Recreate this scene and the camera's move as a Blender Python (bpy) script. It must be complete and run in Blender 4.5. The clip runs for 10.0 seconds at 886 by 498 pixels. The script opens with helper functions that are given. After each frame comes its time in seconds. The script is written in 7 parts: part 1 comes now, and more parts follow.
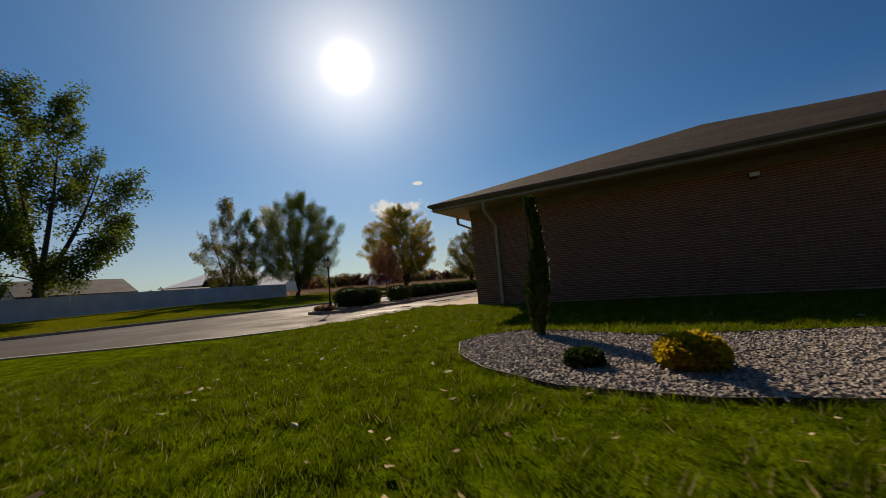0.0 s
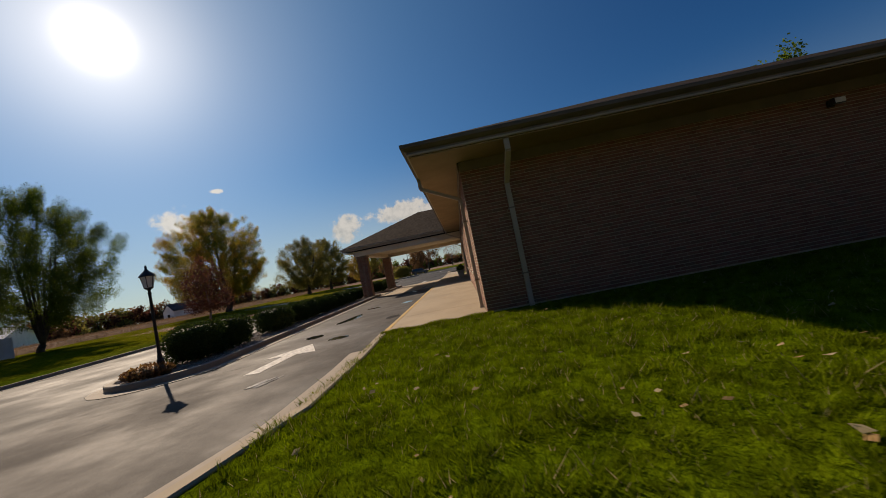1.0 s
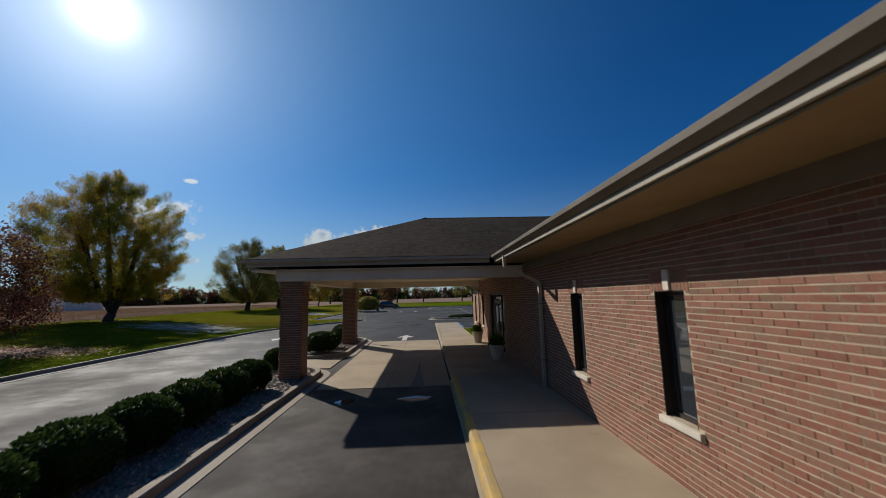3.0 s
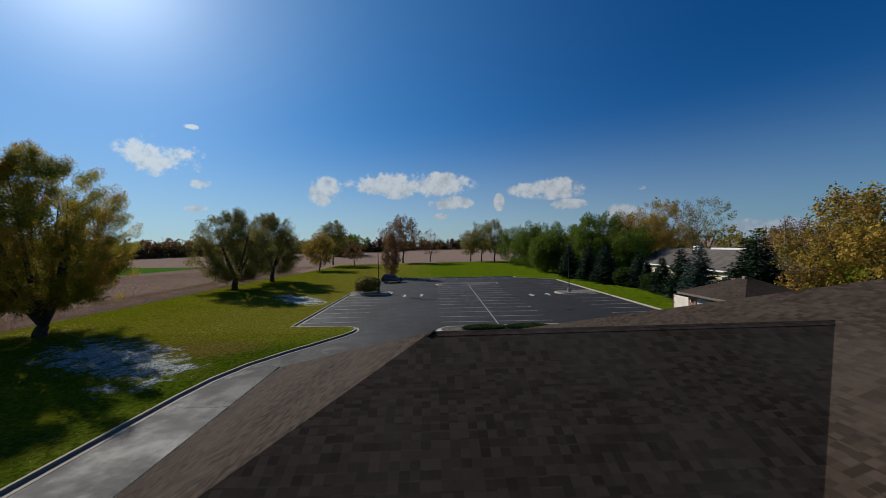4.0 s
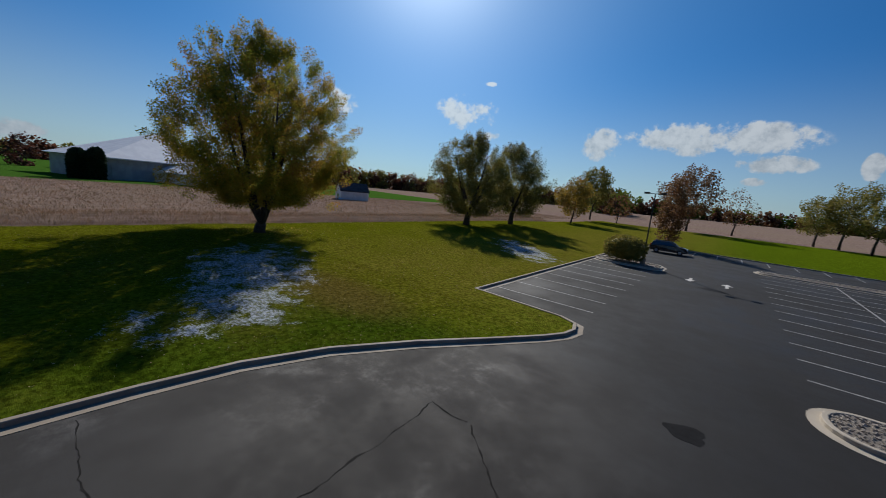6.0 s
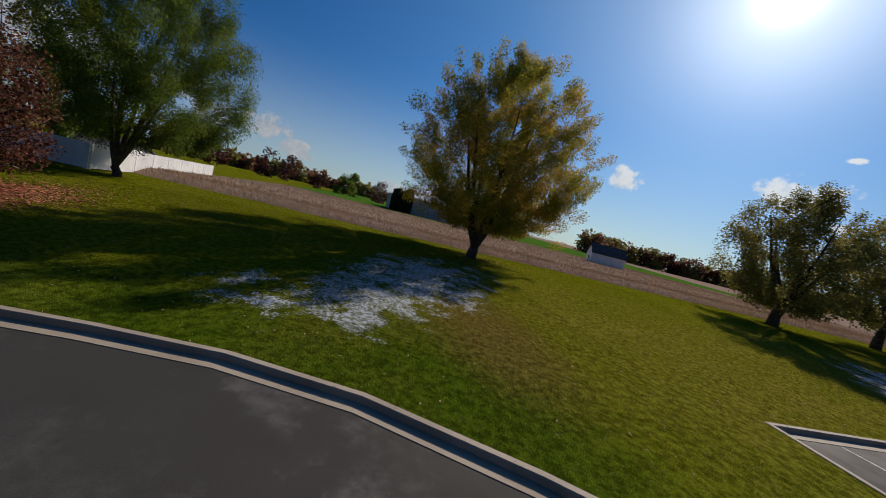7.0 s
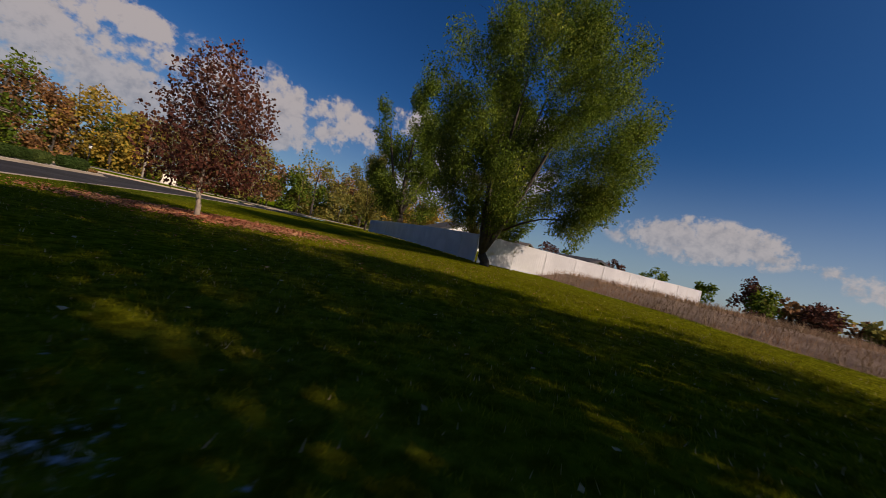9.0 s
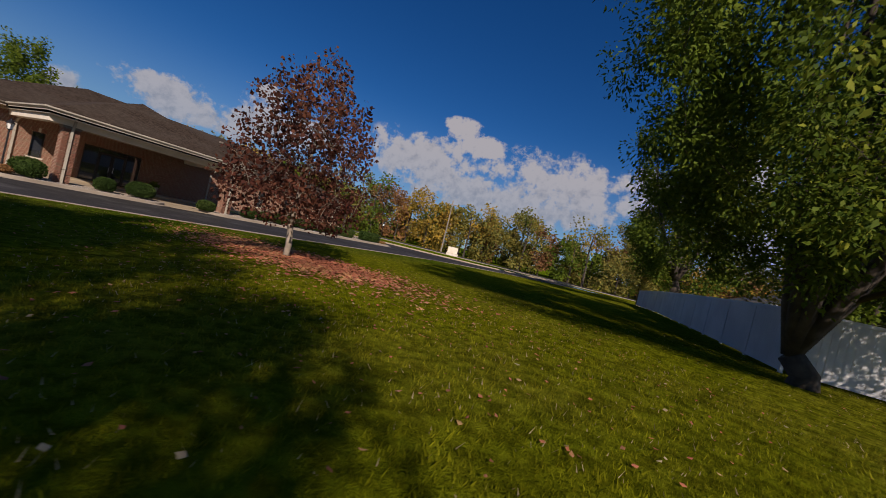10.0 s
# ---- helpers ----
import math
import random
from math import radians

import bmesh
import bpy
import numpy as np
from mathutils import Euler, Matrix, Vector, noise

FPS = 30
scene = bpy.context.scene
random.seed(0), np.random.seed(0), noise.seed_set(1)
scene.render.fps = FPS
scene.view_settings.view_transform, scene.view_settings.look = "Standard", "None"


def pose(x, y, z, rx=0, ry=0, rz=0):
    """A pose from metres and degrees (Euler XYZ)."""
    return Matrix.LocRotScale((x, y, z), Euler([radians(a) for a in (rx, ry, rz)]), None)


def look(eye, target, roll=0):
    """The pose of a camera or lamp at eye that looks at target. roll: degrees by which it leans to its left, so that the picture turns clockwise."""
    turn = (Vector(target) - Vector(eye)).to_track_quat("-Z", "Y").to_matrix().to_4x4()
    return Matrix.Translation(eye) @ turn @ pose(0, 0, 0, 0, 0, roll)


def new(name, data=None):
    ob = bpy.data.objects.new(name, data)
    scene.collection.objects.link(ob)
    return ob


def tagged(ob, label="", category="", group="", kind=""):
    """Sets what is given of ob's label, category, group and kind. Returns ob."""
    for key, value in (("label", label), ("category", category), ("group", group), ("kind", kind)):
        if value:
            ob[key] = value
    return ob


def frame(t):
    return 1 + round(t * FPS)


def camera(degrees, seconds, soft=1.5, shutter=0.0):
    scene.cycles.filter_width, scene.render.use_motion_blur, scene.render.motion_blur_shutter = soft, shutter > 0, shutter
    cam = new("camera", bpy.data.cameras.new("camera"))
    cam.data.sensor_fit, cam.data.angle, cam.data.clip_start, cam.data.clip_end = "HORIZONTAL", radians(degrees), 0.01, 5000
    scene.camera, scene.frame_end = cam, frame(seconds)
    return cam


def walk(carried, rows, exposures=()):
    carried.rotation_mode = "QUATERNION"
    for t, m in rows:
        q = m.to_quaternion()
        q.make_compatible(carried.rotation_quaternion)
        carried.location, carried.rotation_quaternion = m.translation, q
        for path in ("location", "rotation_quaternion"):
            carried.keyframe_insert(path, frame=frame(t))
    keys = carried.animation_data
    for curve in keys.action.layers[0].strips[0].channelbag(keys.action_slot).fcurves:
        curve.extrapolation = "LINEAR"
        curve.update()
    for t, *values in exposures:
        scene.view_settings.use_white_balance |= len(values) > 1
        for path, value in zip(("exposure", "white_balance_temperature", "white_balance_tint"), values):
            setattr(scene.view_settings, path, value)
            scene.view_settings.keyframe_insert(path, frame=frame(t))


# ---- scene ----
cam = camera(101.5, 10.0, 0.7, 0.07)
PATH = [
    (0, (5.351, -11.540, 1.031), (4.365, -9.810, 1.209), -4.7),
    (0.5, (2.097, -9.890, 1.151), (1.620, -7.953, 1.293), -8.8),
    (1, (-0.354, -7.758, 1.310), (-0.437, -5.762, 1.396), -11.3),
    (1.5, (-2.012, -5.175, 1.443), (-1.831, -3.183, 1.457), -11.2),
    (2, (-2.810, -1.878, 1.077), (-2.617, 0.112, 1.131), -5.9),
    (2.5, (-3.064, 1.603, 0.990), (-2.938, 3.593, 1.146), -2.2),
    (3, (-3.004, 5.945, 2.455), (-2.910, 7.926, 2.716), -1.4),
    (3.2, (-3.031, 7.544, 3.485), (-2.946, 9.523, 3.759), -0.3),
    (4.3, (-2.950, 17.454, 8.662), (-2.909, 19.445, 8.478), -1.5),
    (4.5, (-3.150, 19.131, 8.894), (-3.112, 21.112, 8.620), -1.3),
    (5, (-3.716, 23.040, 8.722), (-3.779, 24.991, 8.288), 0.3),
    (5.5, (-4.273, 27.150, 7.354), (-4.843, 29.019, 6.928), 2.4),
    (6, (-5.735, 31.911, 5.717), (-6.943, 33.472, 5.395), 5.6),
    (6.2, (-6.420, 33.492, 5.134), (-7.851, 34.861, 4.854), 7.5),
    (7.3, (-11.754, 40.170, 3.016), (-13.747, 40.161, 2.841), 14.8),
    (7.5, (-13.832, 41.522, 2.674), (-15.803, 41.224, 2.511), 14.6),
    (8, (-19.134, 43.071, 2.121), (-20.886, 42.114, 2.000), 14.8),
    (8.5, (-24.465, 42.131, 1.768), (-25.755, 40.604, 1.688), 14.8),
    (9, (-28.884, 40.006, 1.454), (-29.472, 38.094, 1.415), 13.6),
    (9.5, (-31.937, 36.146, 1.737), (-31.695, 34.161, 1.697), 14.4),
    (10, (-33.636, 32.428, 1.836), (-32.663, 30.682, 1.806), 14.0),
]
# the clip's camera sets its own exposure and white balance: stops, kelvin, tint
LEVELS = [(0, 0.08, 8300, 17), (1.5, 0.07, 7900, 17), (2.0, 0.02, 7400, 17), (2.5, 0.0, 6900, 11), (3.2, 0.0, 6300, 10), (6.2, 0.0, 6200, 10), (7.5, 0.26, 7150, 18), (8.0, 0.26, 6950, 20), (8.5, 0.26, 7250, 22), (9.0, 0.12, 7650, 23), (10.0, 0.12, 6950, 21)]
walk(cam, [(t, look(eye, target, roll)) for t, eye, target, roll in PATH], LEVELS)

# ---- world and sun ----
SUN = Vector((-0.578, 0.621, 0.530)).normalized()
sun_az = math.atan2(SUN.x, SUN.y)

world = bpy.data.worlds.new("sky")
scene.world = world
world.use_nodes = True


class Net:
    """A short hand for building node trees."""

    def __init__(self, tree):
        self.tree = tree
        tree.nodes.clear()

    def node(self, kind):
        return self.tree.nodes.new(kind)

    def link(self, a, b):
        self.tree.links.new(a, b)

    def put(self, socket, value):
        if hasattr(value, "is_output"):
            self.link(value, socket)
        else:
            socket.default_value = value

    def math(self, op, a, b=0.0, c=None, clamp=False):
        n = self.node("ShaderNodeMath")
        n.operation, n.use_clamp = op, clamp
        self.put(n.inputs[0], a)
        self.put(n.inputs[1], b)
        if c is not None:
            self.put(n.inputs[2], c)
        return n.outputs[0]

    def dot(self, v, w):
        n = self.node("ShaderNodeVectorMath")
        n.operation = "DOT_PRODUCT"
        self.put(n.inputs[0], v)
        self.put(n.inputs[1], w)
        return n.outputs["Value"]

    def noise(self, vec, scale, detail=3.0, rough=0.55, distort=0.0):
        n = self.node("ShaderNodeTexNoise")
        if vec is not None:
            self.put(n.inputs["Vector"], vec)
        n.inputs["Scale"].default_value = scale
        n.inputs["Detail"].default_value = detail
        n.inputs["Roughness"].default_value = rough
        n.inputs["Distortion"].default_value = distort
        return n.outputs["Fac"]

    def step(self, v, lo, hi, a=0.0, b=1.0):
        n = self.node("ShaderNodeMapRange")
        n.interpolation_type = "SMOOTHSTEP"
        self.put(n.inputs[0], v)
        for k, x in zip((1, 2, 3, 4), (lo, hi, a, b)):
            self.put(n.inputs[k], x)
        return n.outputs[0]

    def mix(self, fac, a, b, how="MIX"):
        n = self.node("ShaderNodeMix")
        n.data_type, n.blend_type = "RGBA", how
        self.put(n.inputs[0], fac)
        self.put(n.inputs[6], a if hasattr(a, "is_output") else (*a, 1))
        self.put(n.inputs[7], b if hasattr(b, "is_output") else (*b, 1))
        return n.outputs[2]


def world_net():
    n = Net(world.node_tree)
    co = n.node("ShaderNodeTexCoord").outputs["Generated"]
    sky = n.node("ShaderNodeTexSky")
    sky.sky_type, sky.sun_disc = "NISHITA", False
    sky.sun_elevation, sky.sun_rotation = math.asin(SUN.z), sun_az
    sky.air_density, sky.dust_density, sky.ozone_density, sky.altitude = 1.0, 0.15, 4.0, 200
    sep = n.node("ShaderNodeSeparateXYZ")
    n.link(co, sep.inputs[0])
    # single fair-weather clouds: yaw to the left of +y, elevation, half width and half height, all in degrees
    puffs = [(36.0, 11.6, 3.4, 1.8), (32.9, 15.7, 0.7, 0.3), (32.3, 8.7, 1.1, 0.5), (32.3, 5.4, 1.2, 0.4), (16.4, 8.3, 2.1, 1.6), (3.4, 9.4, 7.1, 1.6), (-2.8, 6.5, 2.6, 0.8), (-1.5, 4.4, 1.1, 0.4), (-18.4, 8.1, 4.5, 1.2),
             (-10.4, 6.4, 0.6, 1.0), (-27.9, 3.7, 3.1, 1.1), (-20.8, 5.6, 1.9, 0.6), (-44.7, 1.3, 4.7, 0.9), (-30.4, 7.2, 0.6, 0.4), (54.6, 11.1, 1.8, 1.6), (88.0, 1.8, 2.0, 1.0),
             (142.0, 10.6, 2.4, 1.7), (169.4, 7.2, 5.0, 3.6), (165.1, 11.6, 4.0, 2.4), (152.9, 18.6, 2.8, 2.3), (153.1, 11.8, 3.6, 3.1), (129.2, 7.8, 7.6, 2.3), (115.7, 6.7, 2.8, 0.9), (109.7, 5.7, 4.5, 1.6), (102.9, 3.7, 2.3, 1.0),
             (-147.5, 9.5, 6.0, 4.0), (-153.0, 15.8, 3.3, 1.3), (-121.6, 13.7, 1.2, 1.0), (-122.7, 9.8, 7.1, 2.5), (-164.0, 11.4, 9.0, 4.4), (-149.5, 17.4, 2.6, 1.4), (-144.5, 12.3, 6.6, 3.4),
             (-111.1, 9.3, 4.9, 2.0), (-102.4, 6.2, 1.6, 1.7), (-157.0, 8.6, 11.0, 3.0), (-177.0, 12.6, 4.5, 2.9), (172.0, 16.0, 2.6, 2.6)]
    fuzz = n.noise(co, 13.0, 6.0, 0.62)
    fine = n.noise(co, 42.0, 5.0, 0.65)
    tiny = n.noise(co, 110.0, 4.0, 0.65)
    rough = n.math("ADD", n.math("MULTIPLY", fuzz, 2.8), n.math("ADD", n.math("MULTIPLY", fine, 1.1), n.math("MULTIPLY", tiny, 0.4)))
    total = None
    for yaw, up, w, h in puffs:
        a, e = radians(yaw), radians(up)
        mid = Vector((-math.sin(a) * math.cos(e), math.cos(a) * math.cos(e), math.sin(e)))
        side = Vector((math.cos(a), math.sin(a), 0))
        above = side.cross(mid)
        u = n.math("DIVIDE", n.dot(co, tuple(side)), math.sin(radians(w)))
        v = n.math("DIVIDE", n.dot(co, tuple(above)), math.sin(radians(h)))
        r2 = n.math("ADD", n.math("MULTIPLY", u, u), n.math("MULTIPLY", v, v))
        front = n.math("GREATER_THAN", n.dot(co, tuple(mid)), 0.0)
        one = n.math("MULTIPLY", n.math("SUBTRACT", 1.0, n.math("MULTIPLY", r2, 0.42), clamp=True), front)
        total = one if total is None else n.math("MAXIMUM", total, one)
    body = n.math("ADD", n.math("MULTIPLY", total, 1.2), n.math("MULTIPLY", n.math("SUBTRACT", rough, 2.05), 1.6))
    mask = n.math("MULTIPLY", n.step(body, 0.4, 1.15), n.step(total, 0.0, 0.3))
    tone = n.step(n.math("ADD", n.math("MULTIPLY", sep.outputs[2], 1.2), n.math("MULTIPLY", fine, 0.9)), 0.35, 0.75)
    front_lit = n.step(sep.outputs[1], -0.3, 0.5)
    white = n.mix(front_lit, n.mix(tone, (3.8, 4.2, 4.9), (7.8, 8.0, 8.3)), n.mix(tone, (4.6, 4.9, 5.4), (11.0, 11.0, 10.9)))
    deep = n.node("ShaderNodeHueSaturation")
    deep.inputs["Saturation"].default_value = 1.32
    deep.inputs["Value"].default_value = 1.0
    n.link(sky.outputs[0], deep.inputs["Color"])
    air = n.mix(1.0, deep.outputs[0], (0.58, 0.97, 1.24), "MULTIPLY")
    col = n.mix(n.math("MULTIPLY", mask, 0.92), air, white)
    # pale haze low over the horizon, brightest below the sun
    low_air = n.math("POWER", n.step(sep.outputs[2], 0.36, -0.02), 1.4)
    toward = n.step(n.dot(co, tuple(SUN)), -0.3, 0.95)
    col = n.mix(n.math("MULTIPLY", low_air, 0.6), col, n.mix(toward, (3.7, 6.0, 8.8), (9.0, 9.7, 9.9)))
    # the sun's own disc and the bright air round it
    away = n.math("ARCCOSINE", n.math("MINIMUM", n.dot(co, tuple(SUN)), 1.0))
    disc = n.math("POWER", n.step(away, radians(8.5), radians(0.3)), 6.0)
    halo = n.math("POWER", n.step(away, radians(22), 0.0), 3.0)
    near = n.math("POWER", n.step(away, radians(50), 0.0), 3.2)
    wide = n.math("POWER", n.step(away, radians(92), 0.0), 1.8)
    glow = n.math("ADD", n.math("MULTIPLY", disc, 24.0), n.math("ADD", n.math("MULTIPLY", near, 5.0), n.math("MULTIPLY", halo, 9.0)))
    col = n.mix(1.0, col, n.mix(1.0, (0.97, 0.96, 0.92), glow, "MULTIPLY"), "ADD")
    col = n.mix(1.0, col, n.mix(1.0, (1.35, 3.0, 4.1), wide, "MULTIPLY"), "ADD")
    back = n.node("ShaderNodeBackground")
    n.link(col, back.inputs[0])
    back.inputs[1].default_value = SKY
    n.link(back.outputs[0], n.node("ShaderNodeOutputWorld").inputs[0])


SKY = 0.047
world_net()
lamp = bpy.data.lights.new("sun", "SUN")
lamp.energy, lamp.angle, lamp.color = 4.6, radians(0.53), (1.0, 0.93, 0.82)
new("sun", lamp).matrix_world = look((0, 0, 60), Vector((0, 0, 60)) - SUN)

# ---- materials ----


def shader(name, rough=0.8, metal=0.0, spec=0.5):
    m = bpy.data.materials.new(name)
    m.use_nodes = True
    n = Net(m.node_tree)
    p = n.node("ShaderNodeBsdfPrincipled")
    p.inputs["Roughness"].default_value = rough
    p.inputs["Metallic"].default_value = metal
    p.inputs["Specular IOR Level"].default_value = spec
    n.link(p.outputs[0], n.node("ShaderNodeOutputMaterial").inputs[0])
    return m, n, p


def place(n):
    return n.node("ShaderNodeNewGeometry").outputs["Position"]


def bump(n, p, height, strength=0.3, dist=0.01):
    b = n.node("ShaderNodeBump")
    b.inputs["Strength"].default_value = strength
    b.inputs["Distance"].default_value = dist
    n.link(height, b.inputs["Height"])
    n.link(b.outputs[0], p.inputs["Normal"])


def worn(name, a, b, scale=2.0, grain=60.0, rough=0.8, metal=0.0, relief=0.15, spec=0.4):
    """Two tones at one scale, grain at another, and fine relief."""
    m, n, p = shader(name, rough, metal, spec)
    co = place(n)
    col = n.mix(n.step(n.noise(co, scale, 4), 0.35, 0.65), a, b)
    g = n.noise(co, grain, 3)
    col = n.mix(0.45, col, n.mix(g, (0.35, 0.35, 0.35), (0.65, 0.65, 0.65)), "OVERLAY")
    n.link(col, p.inputs["Base Color"])
    n.link(n.math("ADD", n.math("MULTIPLY", n.noise(co, scale * 3, 3), 0.25), rough - 0.12, clamp=True), p.inputs["Roughness"])
    if relief:
        bump(n, p, g, relief, 0.006)
    return m


def asphalt_mat():
    m, n, p = shader("asphalt", 0.8, spec=0.2)
    co = place(n)
    big = n.noise(co, 0.12, 5, 0.6)
    mid = n.noise(co, 0.5, 6, 0.68)
    grit = n.noise(co, 70, 3, 0.7)
    sep = n.node("ShaderNodeSeparateXYZ")
    n.link(co, sep.inputs[0])
    old = n.math("MULTIPLY", n.step(sep.outputs[1], 47.5, 42.0), n.math("MAXIMUM", n.step(sep.outputs[0], -5.0, -9.0), n.step(sep.outputs[1], 30.0, 24.0)))
    col = n.mix(n.step(big, 0.35, 0.68), n.mix(old, (0.0158, 0.0148, 0.0146), (0.0265, 0.0245, 0.0228)), n.mix(old, (0.0222, 0.0210, 0.0203), (0.037, 0.0345, 0.032)))
    lane = n.math("MULTIPLY", n.step(sep.outputs[1], 30.0, 22.0), n.step(sep.outputs[0], -8.8, -6.2))
    col = n.mix(lane, col, n.mix(n.step(mid, 0.3, 0.7), (0.033, 0.0278, 0.0243), (0.054, 0.0460, 0.0400)))
    blot = n.step(n.noise(co, 1.3, 5, 0.6), 0.5, 0.72)
    col = n.mix(n.math("MULTIPLY", blot, n.math("MULTIPLY", lane, 0.55)), col, (0.082, 0.068, 0.057))
    dusty = n.math("MULTIPLY", n.step(mid, 0.50, 0.70), n.math("MULTIPLY", old, n.step(n.noise(co, 0.16, 3), 0.42, 0.62)))
    col = n.mix(n.math("MULTIPLY", dusty, 0.75), col, (0.105, 0.100, 0.095))
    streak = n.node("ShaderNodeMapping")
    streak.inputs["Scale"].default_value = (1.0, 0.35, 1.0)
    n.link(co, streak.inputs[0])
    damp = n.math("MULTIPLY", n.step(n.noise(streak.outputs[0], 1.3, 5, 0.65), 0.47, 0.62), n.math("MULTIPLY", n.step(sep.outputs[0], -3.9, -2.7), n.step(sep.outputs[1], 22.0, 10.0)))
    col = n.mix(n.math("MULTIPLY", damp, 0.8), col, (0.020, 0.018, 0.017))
    col = n.mix(0.5, col, n.mix(n.step(grit, 0.3, 0.7), (0.2, 0.2, 0.2), (0.8, 0.8, 0.8)), "OVERLAY")
    n.link(col, p.inputs["Base Color"])
    n.link(n.math("ADD", n.step(mid, 0.65, 0.35, 0.0, 0.14), n.step(big, 0.65, 0.35, 0.62, 0.76)), p.inputs["Roughness"])
    bump(n, p, grit, 0.2, 0.006)
    return m


def concrete_mat(name, a, b):
    m, n, p = shader(name, 0.85)
    co = place(n)
    col = n.mix(n.step(n.noise(co, 0.7, 5, 0.6), 0.3, 0.7), a, b)
    stain = n.step(n.noise(co, 2.6, 5, 0.7), 0.6, 0.75)
    col = n.mix(n.math("MULTIPLY", stain, 0.34), col, (0.14, 0.11, 0.08))
    grit = n.noise(co, 120, 2)
    col = n.mix(0.35, col, n.mix(grit, (0.35, 0.35, 0.35), (0.65, 0.65, 0.65)), "OVERLAY")
    n.link(col, p.inputs["Base Color"])
    bump(n, p, grit, 0.2, 0.004)
    return m


def brick_mat():
    m, n, p = shader("brick", 0.88)
    info = n.node("ShaderNodeObjectInfo").outputs["Random"]
    isl = n.node("ShaderNodeNewGeometry").outputs["Random Per Island"]
    r = n.math("FRACT", n.math("ADD", info, n.math("MULTIPLY", isl, 7.31)))
    ramp = n.node("ShaderNodeValToRGB")
    n.link(r, ramp.inputs[0])
    tones = [(0.0, (0.175, 0.066, 0.040)), (0.25, (0.215, 0.085, 0.052)), (0.5, (0.24, 0.100, 0.064)), (0.72, (0.200, 0.096, 0.060)), (0.88, (0.165, 0.092, 0.056)),
             (1.0, (0.275, 0.12, 0.078))]
    el = ramp.color_ramp.elements
    while len(el) < len(tones):
        el.new(0.5)
    for e, (at, c) in zip(el, tones):
        e.position, e.color = at, (*c, 1)
    co = place(n)
    g = n.noise(co, 55, 4)
    mott = n.step(n.noise(co, 16, 3, 0.6), 0.5, 0.68)
    ramp_col = n.mix(n.math("MULTIPLY", mott, 0.6), ramp.outputs[0], (0.18, 0.14, 0.088))
    col = n.mix(0.6, ramp_col, n.mix(g, (0.22, 0.22, 0.22), (0.78, 0.78, 0.78)), "OVERLAY")
    n.link(col, p.inputs["Base Color"])
    bump(n, p, g, 0.4, 0.006)
    return m


def shingle_mat():
    m, n, p = shader("shingles", 0.95, spec=0.06)
    co = place(n)
    sep = n.node("ShaderNodeSeparateXYZ")
    n.link(co, sep.inputs[0])
    row = n.math("FRACT", n.math("MULTIPLY", sep.outputs[2], 18.0))
    stretch = n.node("ShaderNodeMapping")
    stretch.inputs["Scale"].default_value = (7.5, 7.5, 18.0)
    n.link(co, stretch.inputs[0])
    tab = n.node("ShaderNodeTexWhiteNoise")
    snap = n.node("ShaderNodeVectorMath")
    snap.operation = "FLOOR"
    n.link(stretch.outputs[0], snap.inputs[0])
    n.link(snap.outputs[0], tab.inputs["Vector"])
    col = n.mix(tab.outputs["Value"], (0.025, 0.0175, 0.0127), (0.062, 0.0445, 0.033))
    col = n.mix(n.step(n.noise(co, 0.5, 4), 0.35, 0.7), col, n.mix(0.4, col, (0.075, 0.06, 0.047)))
    grit = n.noise(co, 140, 2)
    col = n.mix(0.5, col, n.mix(grit, (0.3, 0.3, 0.3), (0.7, 0.7, 0.7)), "OVERLAY")
    n.link(col, p.inputs["Base Color"])
    bump(n, p, n.math("ADD", row, n.math("MULTIPLY", grit, 0.4)), 0.5, 0.012)
    return m


FIELD_X = -41.3


